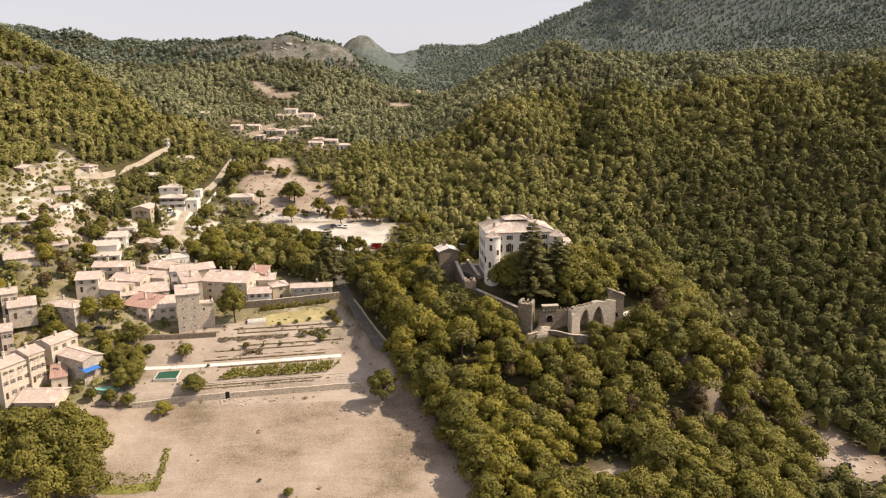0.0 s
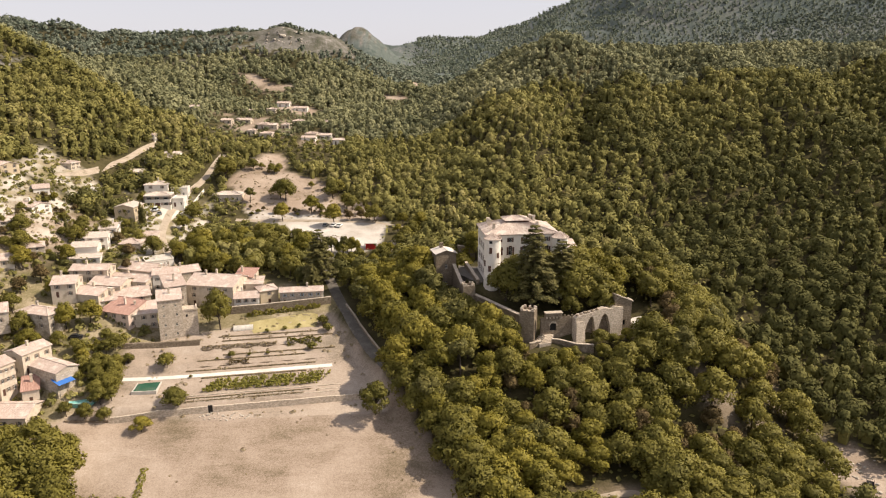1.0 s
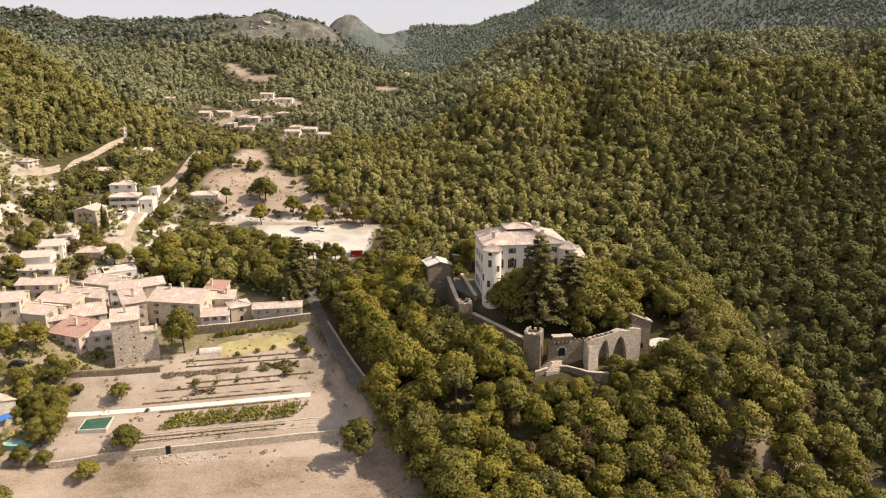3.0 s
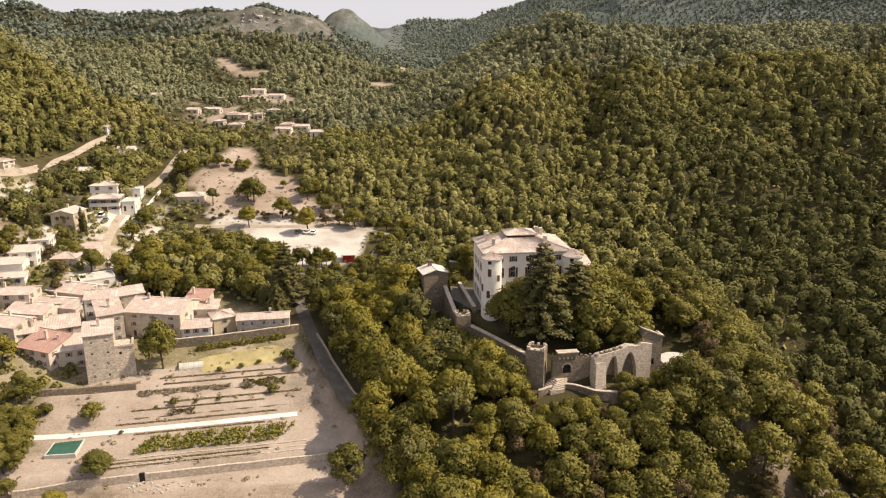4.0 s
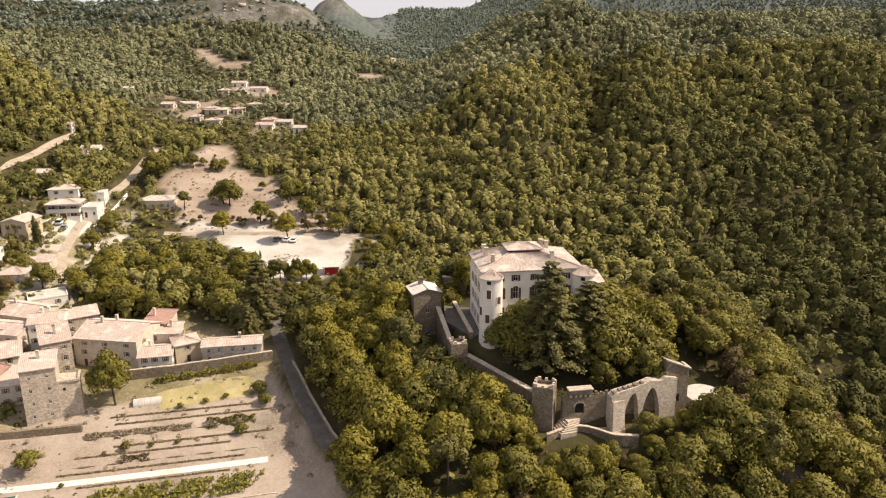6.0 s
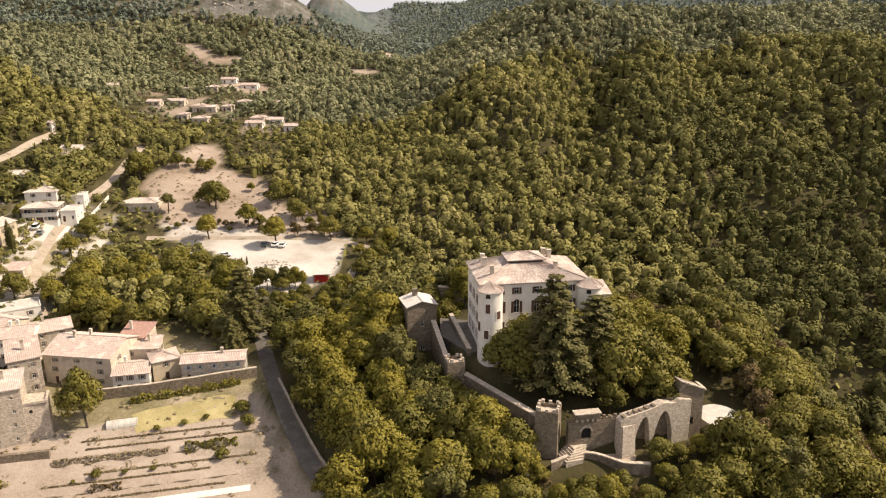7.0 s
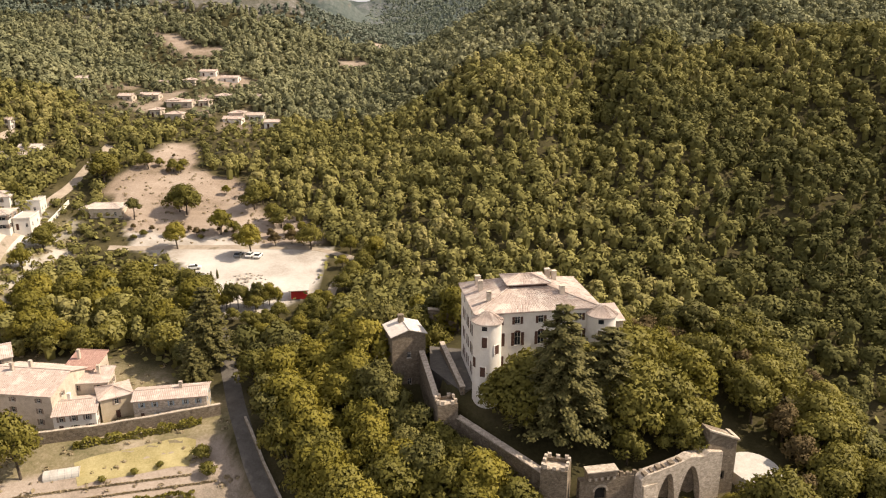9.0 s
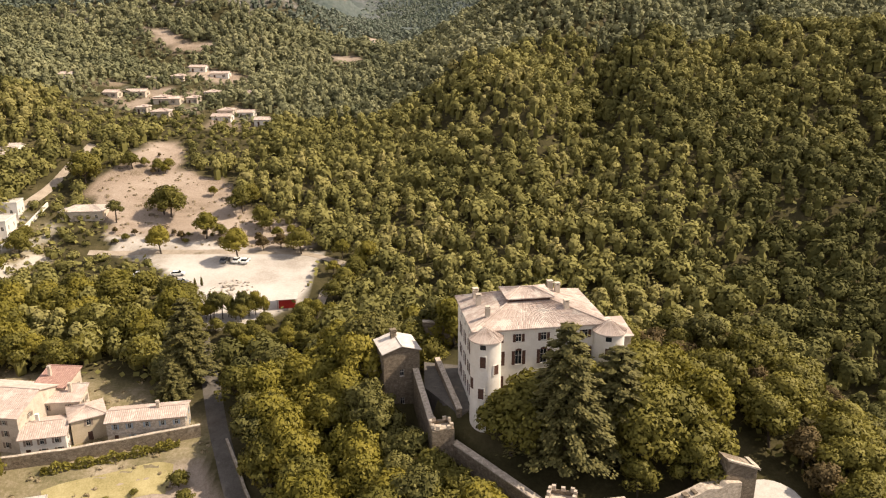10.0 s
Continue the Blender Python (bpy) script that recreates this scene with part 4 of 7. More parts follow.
def great_tower():
    """The remaining side of the great tower: thick wall with a sloping, pale-coped top and one narrow window."""
    ob = thing("castle_tower", 53.6, 229.0, 20.0, 12, "great castle tower with sloping pale coping", "tower", "castle towers")
    plan, tops = [(0, 0), (5.6, 0), (5.9, 3.0), (0.3, 3.0)], [18.6, 16.2, 16.0, 18.4]
    bm = bmesh.new()
    facade(bm, (0, 0), (5.6, 0), 0, 16.2, [(3.0, 8.6, 0.7, 1.6)], 0.5)
    bm.faces.new([bm.verts.new(p) for p in ((0, 0, 16.2), (5.6, 0, 16.2), (0, 0, 18.6))])
    for k in (1, 2, 3):
        j = (k + 1) % 4
        bm.faces.new([bm.verts.new(p) for p in ((*plan[k], 0), (*plan[j], 0), (*plan[j], tops[j]), (*plan[k], tops[k]))])
    bm.faces.new([bm.verts.new((*p, z)) for p, z in zip(plan, tops)])
    part("wall", bm, M_STONE, ob)
    bm = bmesh.new()
    prism(bm, [(-0.25, -0.3), (5.95, -0.3), (6.0, 0.35), (-0.2, 0.35)], [18.7, 16.03, 16.03, 18.7], [19.0, 16.33, 16.33, 19.0])
    prism(bm, [(5.2, 0.36), (6.0, 0.36), (6.25, 3.2), (5.4, 3.2)], [16.32, 16.1, 15.95, 16.2], [16.62, 16.4, 16.25, 16.5])
    part("coping", bm, M_STONE_PALE, ob)
    # near-black sheet in place of the shade behind the window hole
    bm = bmesh.new()
    box(bm, 3.0, 0.46, 8.6, 3.7, 0.5, 10.2)
    part("window_opening", bm, M_DARK, ob)


great_tower()


def terrace():
    """The curved forecourt below the gate: retaining wall with rounded parapet, and steps."""
    ob = thing("forecourt_wall", 26.6, 220.4, 22.0, 0, "curved stone retaining wall with rounded pale parapet", "wall", "castle walls")
    pts = []
    for k in range(25):
        t = k / 24
        pts.append((0.2 + 19 * t, 0.2 + 3.3 * math.sin(min(1, t * 1.35) * math.pi) ** 1.2 * (1 if t < 0.75 else 1) - 1.0 * t, 4.2 - 0.6 * abs(t - 0.45)))
    bm, bc = bmesh.new(), bmesh.new()
    for (x0, y0, z0), (x1, y1, z1) in zip(pts, pts[1:]):
        prism(bm, [(x0, y0), (x1, y1), (x1, y1 + 0.6), (x0, y0 + 0.6)], -4, [z0, z1, z1, z0])
        prism(bc, [(x0, y0 - 0.12), (x1, y1 - 0.12), (x1, y1 + 0.72), (x0, y0 + 0.72)], [z0 + 0.003, z1 + 0.003, z1 + 0.003, z0 + 0.003], [z0 + 0.22, z1 + 0.22, z1 + 0.22, z0 + 0.22])
    part("wall", bm, M_STONE, ob)
    part("coping", bc, M_STONE_PALE, ob)
    st = thing("stone_steps", 29.2, 222.4, 24.0, 35, "broad stone steps fanning up to the castle gate", "steps")
    for k in range(6):
        bm = bmesh.new()
        prism(bm, [(0.5 * k, -1.2 + 0.1 * k), (3.4 + 0.5 * k, -2.4 + 0.3 * k), (4.2 + 0.4 * k, 1.0), (0.9 + 0.5 * k, 2.2)], -2, 1.6 + 0.34 * k)
        part("step", bm, M_STONE_PALE, st)
    floor = thing("forecourt_paving", 40, 222.5, 20, 0, "dusty gravel forecourt before the castle gate", "paving", kind="structure")
    bm = bmesh.new()
    prism(bm, [(-11.5, -0.9), (-4, 1.9), (3.2, -1.2), (4.2, 1.5), (-9, 4.2)], -3, 5.2)
    part("paving", bm, M_PATH, floor)
    yard = thing("tower_terrace", 64.5, 233.5, 24, 0, "round sunlit gravel terrace beside the great tower", "terrace")
    bm = bmesh.new()
    n = 22
    prism(bm, [(math.cos(6.28319 * k / n) * 4.4, math.sin(6.28319 * k / n) * 5.2) for k in range(n)], -6, 4.2)
    part("paving", bm, M_CONC, yard)


terrace()
# lane behind the gatehouse and the upper yard
# dark asphalt colour covers both the yard's dark dirt and the shade on it
for nm, lab, q, z in (("upper_yard", "dusty shaded yard between chateau and gatehouse", [(6.5, 259), (12.6, 248.5), (14.6, 250), (14.4, 268), (6.6, 270)], 36.65),):
    bm = bmesh.new()
    prism(bm, q, z - 6, z)
    tagged(part(nm, bm, M_ROAD), lab, "paving", kind="structure")
curtain("pale low wall along the castle lane", (-8.5, 263.5), (-5.5, 273), 33.2, 34.2, 27, 28, M_STONE_PALE, 0.5)
curtain("old stone wall behind the gatehouse", (6.4, 279.5), (13.2, 279.5), 41.5, 41.0, 32, 32, M_STONE, 1.0)


def village_tower():
    ob = house("square stone village tower with small windows and sloping roof", -90.2, 238.4, 21, 7.3, 7.2, 12.9, "m", 0.18, M_STONE_PALE, M_TILE, (2, 4), (1, 3), (0, 1), None, 1, 20.6, (0.62, 0.85), "stone_tower", 3, None, "village towers")
    bm = bmesh.new()
    prism(bm, [(7.2, 0.25), (12.0, 0.6), (11.8, 5.5), (7.2, 6.2)], -3, 8.6)
    part("annexe", bm, M_STONE_PALE, ob, "lower stone annexe with flat parapet top")
    bm = bmesh.new()
    for q in ((7.32, 0.2, 12.1, 0.7), (11.5, 0.71, 12.0, 5.5)):
        box(bm, q[0], q[1], 8.603, q[2], q[3], 9.1)
    part("parapet", bm, M_STONE_PALE, ob)
    w = thing("window", 8.6, 0.38, 6.6, 4)
    w.parent = ob
    bm = bmesh.new()
    box(bm, -0.3, -0.08, 0, 0.3, 0.3, 0.7)
    part("pane", bm, M_DARK, w)


village_tower()


# ---- village ----
M_TILE_VILLA = mat("pale_villa_tiles", (0.40, 0.33, 0.28), (0.66, 0.58, 0.50), 1.0, 0.9, 0.2, 4, island=0.5)
house("old village house with red tiled roof", -111.8, 245.2, -22, 11.7, 8.0, 5.0, "m", 0.28, front=(3, 2), left=(1, 2), right=(2, 2), smoke=1, z=23.1, wall=M_RENDER_PINK, tiles=M_TILE_RED, shutter=M_SHUTTER)
house("old village house with shaded terrace and faded tiles", -101.5, 242.4, 22, 8.7, 7.0, 5.5, "m", 0.28, front=(3, 2), left=(1, 2), right=(2, 2), smoke=1, z=21.8, shutter=M_SHUTTER)
house("tall old village house with grey rendered wall", -93.7, 255.3, 30, 6.8, 9.0, 9.0, "m", 0.20, front=(2, 3), left=(1, 3), right=(2, 2), smoke=1, z=23.9, wall=M_RENDER_GREY, shutter=M_SHUTTER)
house("large cream village house under a broad tiled roof", -89.1, 262.2, -10, 17.5, 14.0, 7.6, "x", 0.34, front=(3, 3), left=(1, 2), right=(2, 3), smoke=2, z=24.2, shutter=M_SHUTTER)
house("low white village house with brown shutters", -71.1, 257.2, 11, 8.2, 8.0, 4.4, "x", 0.30, front=(3, 2), left=(1, 2), right=(2, 2), smoke=1, z=23.8, wall=M_RENDER_WHITE, shutter=M_SHUTTER)
house("small ochre house with orange hipped roof", -63.0, 261.3, 28, 6.4, 6.5, 5.2, "h", 0.32, front=(1, 2), left=(1, 2), right=(2, 2), smoke=0, z=24.4, wall=M_RENDER_YEL, shutter=M_SHUTTER)
house("long stone house with blue shutters", -56.1, 261.0, 8, 14.9, 6.0, 5.0, "x", 0.28, front=(5, 2), left=(1, 2), right=(2, 2), smoke=1, z=24.3, wall=M_STONE_PALE, shutter=M_BLUE, win=(0.65, 1.1))
house("grey-walled village house behind a courtyard", -96.4, 272.2, 30, 9.1, 9.0, 6.8, "x", 0.30, front=(2, 3), left=(1, 2), right=(2, 2), smoke=1, z=26.1, wall=M_RENDER_GREY, shutter=M_SHUTTER)
house("village house with dull red roof", -74.8, 272.0, -8, 6.9, 6.0, 6.5, "m", 0.25, front=(2, 2), left=(1, 2), right=(2, 2), smoke=1, z=25.5, tiles=M_TILE_RED, shutter=M_SHUTTER)
house("village house with open loggia under its roof", -72.8, 267.2, 4, 9.0, 5.0, 5.5, "m", 0.22, front=(2, 2), left=(1, 2), right=(2, 2), smoke=1, z=25.0, shutter=M_SHUTTER)
house("narrow white village house with tall windows", -101.5, 264.6, 16, 8.2, 9.0, 9.0, "x", 0.30, front=(3, 3), left=(1, 2), right=(2, 2), smoke=2, z=25.6, wall=M_RENDER_WHITE, shutter=M_SHUTTER)
house("village house with faded tile roof", -128.8, 248.2, 12, 7.5, 10.0, 4.6, "x", 0.32, front=(2, 2), left=(1, 2), right=(2, 2), smoke=1, z=31.4, shutter=M_SHUTTER)
house("village house with faded tile roof and chimney", -121.6, 258.7, -11, 12.3, 10.0, 5.4, "x", 0.32, front=(2, 2), left=(1, 2), right=(2, 2), smoke=1, z=27.7, shutter=M_SHUTTER)
house("low outbuilding with tiled roof", -125.0, 251.1, -15, 12.0, 9.0, 3.8, "x", 0.30, front=(2, 1), left=(1, 2), right=(2, 2), smoke=1, z=28.5, shutter=M_SHUTTER)
house("village house with long tiled roof", -117.3, 264.9, -13, 15.0, 9.0, 6.2, "x", 0.30, front=(3, 2), left=(1, 2), right=(2, 2), smoke=1, z=26.7, shutter=M_SHUTTER)
house("terraced village house with cream wall", -129.8, 263.2, 3, 12.9, 8.0, 4.6, "x", 0.30, front=(3, 2), left=(1, 2), right=(2, 2), smoke=1, z=32.1, shutter=M_SHUTTER)
house("narrow lane house with lean roof", -114.0, 248.5, 27, 16.6, 6.5, 4.8, "m", 0.25, front=(3, 2), left=(1, 2), right=(2, 2), smoke=1, z=25.2, shutter=M_SHUTTER)
house("village house above the lane with grey tiles", -118.7, 276.6, -19, 14.7, 10.0, 6.4, "x", 0.32, front=(2, 2), left=(1, 2), right=(2, 2), smoke=1, z=27.4, shutter=M_SHUTTER)
house("white terrace house among old roofs", -111.9, 285.3, 30, 10.2, 8.0, 5.5, "f", 0.00, front=(2, 2), left=(1, 2), right=(2, 2), smoke=1, z=28.1, wall=M_RENDER_WHITE, tiles=M_CONC, shutter=M_SHUTTER)
house("stepped white terrace house, highest of its row", -135.4, 300.5, 14, 6.4, 9.0, 5.8, "x", 0.28, front=(2, 2), left=(1, 2), right=(3, 2), smoke=1, wall=M_RENDER_WHITE, tiles=M_TILE_VILLA, shutter=M_SHUTTER)
house("stepped white terrace house with pale tiles", -137.0, 291.3, 14, 8.0, 9.0, 5.2, "x", 0.28, front=(2, 2), left=(1, 2), right=(2, 2), smoke=0, wall=M_RENDER_WHITE, tiles=M_TILE_VILLA, shutter=M_SHUTTER)
house("stepped white terrace house, lowest of its row", -138.2, 282.6, 14, 9.0, 8.5, 4.6, "x", 0.28, front=(3, 1), left=(1, 1), right=(2, 1), smoke=0, wall=M_RENDER_WHITE, tiles=M_TILE_VILLA, shutter=M_SHUTTER)
house("long flat garage row beside the terrace houses", -140.5, 276.0, 14, 14.5, 4.6, 2.7, "m", 0.10, front=(4, 1), left=(0, 1), right=(0, 1), smoke=0, wall=M_RENDER_WHITE, tiles=M_TILE_VILLA, shutter=M_SHUTTER)
house("garden house with grey hipped roof", -125.9, 295.5, 4, 8.0, 7.0, 3.6, "h", 0.38, front=(2, 1), left=(1, 1), right=(1, 1), smoke=0, wall=M_RENDER_GREY)
house("small garage with tiled roof", -124.5, 308.5, 0, 8.0, 5.0, 2.8, "m", 0.20, front=(2, 1), left=(0, 1), right=(0, 1), smoke=0, shutter=M_SHUTTER)
house("cream villa with gabled roof and brown shutters", -140.2, 326.4, -4, 8.6, 9.5, 6.4, "y", 0.26, front=(2, 2), left=(1, 2), right=(2, 2), smoke=1, wall=M_RENDER_YEL, tiles=M_TILE_VILLA, shutter=M_SHUTTER)
house("white two-storey villa with dark garage and wide windows", -134.8, 346.2, 8, 11.2, 8.0, 5.4, "h", 0.26, front=(3, 2), left=(1, 2), right=(2, 2), smoke=0, z=43.2, win=(2.2, 1.3), door=1, wall=M_RENDER_WHITE, tiles=M_TILE_VILLA, shutter=M_SHUTTER)
house("white upper villa block with hipped roof", -139.0, 357.5, 8, 10.6, 8.0, 5.2, "h", 0.28, front=(2, 2), left=(1, 2), right=(2, 2), smoke=1, z=46.6, wall=M_RENDER_WHITE, tiles=M_TILE_VILLA, shutter=M_SHUTTER)
house("flat-roofed white annexe with terrace", -123.6, 350.0, 8, 5.0, 9.0, 3.6, "f", 0.00, front=(2, 1), left=(1, 1), right=(2, 1), smoke=0, z=42.8, wall=M_RENDER_WHITE, tiles=M_CONC)
house("white villa wing with flat terrace roof", -127.6, 360.5, 8, 7.5, 6.0, 4.2, "f", 0.00, front=(2, 1), left=(1, 1), right=(2, 1), smoke=0, z=45.4, wall=M_RENDER_WHITE, tiles=M_CONC)
house("low villa with pale tiles beside a cypress", -149.5, 386.5, 3, 12.6, 7.0, 3.6, "h", 0.30, front=(3, 1), left=(1, 1), right=(2, 1), smoke=0, wall=M_RENDER_WHITE, tiles=M_TILE_VILLA, shutter=M_SHUTTER)
house("small white villa above the lane", -142.0, 394.2, 6, 7.6, 6.5, 4.2, "x", 0.30, front=(2, 1), left=(1, 1), right=(2, 1), smoke=0, wall=M_RENDER_WHITE, tiles=M_TILE_VILLA, shutter=M_SHUTTER)
house("small house with carport", -149.2, 366.5, 5, 6.0, 6.5, 5.2, "x", 0.30, front=(1, 2), left=(1, 2), right=(2, 2), smoke=0, win=(1.6, 1.5), wall=M_RENDER_WHITE, tiles=M_TILE_VILLA, shutter=M_SHUTTER)
house("white hillside villa wing beside its terrace", -166.7, 313.6, 30, 6.0, 8.0, 3.6, "x", 0.28, front=(2, 1), left=(1, 2), right=(2, 2), smoke=0, wall=M_RENDER_WHITE, shutter=M_SHUTTER)
house("white hillside villa with terrace", -172.5, 301.6, -21, 15.0, 9.0, 3.2, "x", 0.28, front=(4, 1), left=(1, 2), right=(2, 2), smoke=1, wall=M_RENDER_WHITE, shutter=M_SHUTTER)
house("hillside villa among gardens", -168.0, 275.4, 23, 12.2, 8.0, 3.6, "x", 0.28, front=(2, 2), left=(1, 2), right=(2, 2), smoke=1, wall=M_RENDER_WHITE, shutter=M_SHUTTER)
house("ochre hillside house below the wood", -194.3, 325.1, -29, 14.8, 8.0, 4.0, "x", 0.28, front=(2, 2), left=(1, 2), right=(2, 2), smoke=1, wall=M_RENDER_YEL, shutter=M_SHUTTER)
house("long white hillside villa beside the road", -169.8, 340.1, 0, 15.0, 7.0, 3.2, "f", 0.00, front=(4, 1), left=(1, 2), right=(2, 2), smoke=0, wall=M_RENDER_WHITE, tiles=M_CONC, shutter=M_SHUTTER)
house("small hillside house with pale roof", -178.6, 352.9, -14, 10.4, 6.0, 3.2, "h", 0.30, front=(2, 1), left=(1, 2), right=(2, 2), smoke=0, shutter=M_SHUTTER)
house("small house beside the upper road", -160.1, 414.8, 0, 6.2, 6.0, 4.0, "x", 0.30, front=(2, 2), left=(1, 2), right=(2, 2), smoke=0, wall=M_RENDER_WHITE, shutter=M_SHUTTER)
house("white house in the hillside wood", -156.1, 481.3, -1, 5.0, 6.0, 5.0, "x", 0.30, front=(2, 2), left=(1, 2), right=(2, 2), smoke=0, wall=M_RENDER_WHITE, shutter=M_SHUTTER)
house("long three-storey village house with cream walls", -127.6, 198.4, 66, 9.1, 8.0, 10.0, "x", 0.30, front=(4, 3), left=(1, 2), right=(2, 2), smoke=2, z=13.7, shutter=M_SHUTTER)
house("tall cream village house in a row", -123.4, 205.9, 66, 5.2, 8.0, 9.0, "x", 0.30, front=(3, 3), left=(1, 2), right=(2, 2), smoke=1, z=15.7, shutter=M_SHUTTER)
house("village house row with faded tiles", -120.5, 213.3, 66, 9.6, 7.0, 6.5, "x", 0.30, front=(3, 2), left=(1, 2), right=(2, 2), smoke=1, z=18.8, shutter=M_SHUTTER)
house("house wing with terrace and blue awning", -124.3, 217.3, -29, 17.5, 7.0, 5.5, "x", 0.30, front=(1, 1), left=(1, 2), right=(0, 1), smoke=0, z=16.2, wall=M_RENDER_GREY, shutter=M_SHUTTER)
house("low village house with shuttered front", -124.5, 197.7, 0, 11.8, 11.0, 3.2, "x", 0.30, front=(3, 1), left=(1, 1), right=(2, 1), smoke=0, z=10.3, shutter=M_SHUTTER)
house("small red-roofed lean-to between houses", -117.9, 206.4, 24, 4.3, 6.0, 4.2, "m", 0.30, front=(1, 1), left=(0, 1), right=(1, 1), smoke=1, z=13.1, tiles=M_TILE_RED, shutter=M_SHUTTER)
house("pink village house with pale tiles", -138.2, 217.7, 30, 3.1, 8.0, 6.5, "x", 0.30, front=(2, 2), left=(1, 2), right=(2, 2), smoke=1, z=21.4, wall=M_RENDER_PINK, shutter=M_SHUTTER)
house("dark-eaved house beneath trees", -133.8, 235.1, -17, 12.8, 7.0, 5.0, "h", 0.34, front=(2, 2), left=(1, 2), right=(2, 2), smoke=1, z=26.2, wall=M_RENDER_GREY, shutter=M_SHUTTER)
house("village house at the lane with cream walls", -144.5, 230.4, 30, 4.7, 7.0, 7.0, "x", 0.30, front=(2, 2), left=(1, 2), right=(2, 2), smoke=1, z=29.2, shutter=M_SHUTTER)
house("long low barn with grey roof", -140.5, 227.0, 30, 8.0, 6.0, 4.0, "m", 0.20, front=(2, 1), left=(1, 2), right=(2, 2), smoke=0, z=28.6, wall=M_RENDER_GREY, shutter=M_SHUTTER)
house("garden villa with faded roof", -155.6, 253.2, 30, 11.1, 9.0, 5.0, "x", 0.30, front=(2, 2), left=(1, 2), right=(2, 2), smoke=1, shutter=M_SHUTTER)
house("brown-roofed house among shrubs", -152.6, 269.3, 29, 10.5, 8.0, 4.0, "h", 0.32, front=(2, 2), left=(1, 2), right=(2, 2), smoke=1, wall=M_RENDER_GREY, shutter=M_SHUTTER)
house("small country house in the far hamlet", -130.9, 511.4, -2, 7.3, 6.0, 3.0, "h", 0.28, front=(2, 1), left=(1, 1), right=(1, 1), smoke=0, wall=M_RENDER, shutter=M_SHUTTER)
house("small country house in the far hamlet", -113.3, 476.9, -3, 5.9, 6.0, 3.0, "h", 0.28, front=(2, 1), left=(1, 1), right=(1, 1), smoke=0, wall=M_RENDER, shutter=M_SHUTTER)
house("small country house in the far hamlet", -116.1, 514.9, -3, 6.0, 6.0, 3.0, "h", 0.28, front=(2, 1), left=(1, 1), right=(1, 1), smoke=0, wall=M_RENDER, shutter=M_SHUTTER)
house("small country house in the far hamlet", -82.6, 468.1, -2, 6.7, 6.0, 3.0, "h", 0.28, front=(2, 1), left=(1, 1), right=(1, 1), smoke=0, wall=M_RENDER, shutter=M_SHUTTER)
house("small country house in the far hamlet", -80.0, 493.9, -2, 8.3, 6.0, 3.0, "h", 0.28, front=(2, 1), left=(1, 1), right=(1, 1), smoke=0, wall=M_RENDER, shutter=M_SHUTTER)
house("small country house in the far hamlet", -116.1, 461.1, -2, 4.7, 6.0, 3.0, "h", 0.28, front=(2, 1), left=(1, 1), right=(1, 1), smoke=0, wall=M_RENDER, shutter=M_SHUTTER)
house("small country house in the far hamlet", -107.1, 453.7, -3, 7.5, 6.0, 3.0, "h", 0.28, front=(2, 1), left=(1, 1), right=(1, 1), smoke=0, wall=M_RENDER, shutter=M_SHUTTER)
house("small country house in the far hamlet", -99.3, 479.4, -4, 4.9, 6.0, 3.0, "h", 0.28, front=(2, 1), left=(1, 1), right=(1, 1), smoke=0, wall=M_RENDER, shutter=M_SHUTTER)
house("small country house in the far hamlet", -94.5, 492.4, -3, 6.3, 6.0, 3.0, "h", 0.28, front=(2, 1), left=(1, 1), right=(1, 1), smoke=0, wall=M_RENDER, shutter=M_SHUTTER)
house("pale country house spread along the far hamlet", -136.8, 479.7, -3, 6.6, 6.0, 2.8, "x", 0.28, front=(2, 1), left=(1, 1), right=(1, 1), smoke=0, shutter=M_SHUTTER)
house("pale country house spread along the far hamlet", -129.4, 486.6, -4, 9.5, 6.0, 2.8, "x", 0.28, front=(2, 1), left=(1, 1), right=(1, 1), smoke=0, shutter=M_SHUTTER)
house("pale country house spread along the far hamlet", -113.2, 476.2, -4, 12.0, 6.0, 2.8, "x", 0.28, front=(2, 1), left=(1, 1), right=(1, 1), smoke=0, shutter=M_SHUTTER)
house("pale country house spread along the far hamlet", -114.7, 540.9, -5, 9.0, 6.0, 2.8, "x", 0.28, front=(2, 1), left=(1, 1), right=(1, 1), smoke=0, wall=M_RENDER_WHITE, shutter=M_SHUTTER)
house("pale country house spread along the far hamlet", -101.5, 532.6, -4, 9.5, 6.0, 2.8, "x", 0.28, front=(2, 1), left=(1, 1), right=(1, 1), smoke=0, wall=M_RENDER_WHITE, shutter=M_SHUTTER)
house("pale country house spread along the far hamlet", -83.5, 460.0, -3, 8.4, 6.0, 2.8, "x", 0.28, front=(2, 1), left=(1, 1), right=(1, 1), smoke=0, wall=M_RENDER_WHITE, shutter=M_SHUTTER)
house("pale country house spread along the far hamlet", -74.6, 469.2, -3, 7.6, 6.0, 2.8, "x", 0.28, front=(2, 1), left=(1, 1), right=(1, 1), smoke=0, wall=M_RENDER_WHITE, shutter=M_SHUTTER)
house("pale country house spread along the far hamlet", -64.1, 455.7, -3, 6.7, 6.0, 2.8, "x", 0.28, front=(2, 1), left=(1, 1), right=(1, 1), smoke=0, wall=M_RENDER_WHITE, shutter=M_SHUTTER)
house("country house at the meadow edge", -109.6, 366.0, 2, 13.5, 8.0, 3.4, "h", 0.28, front=(3, 1), left=(1, 1), right=(2, 1), smoke=0, tiles=M_TILE_VILLA)
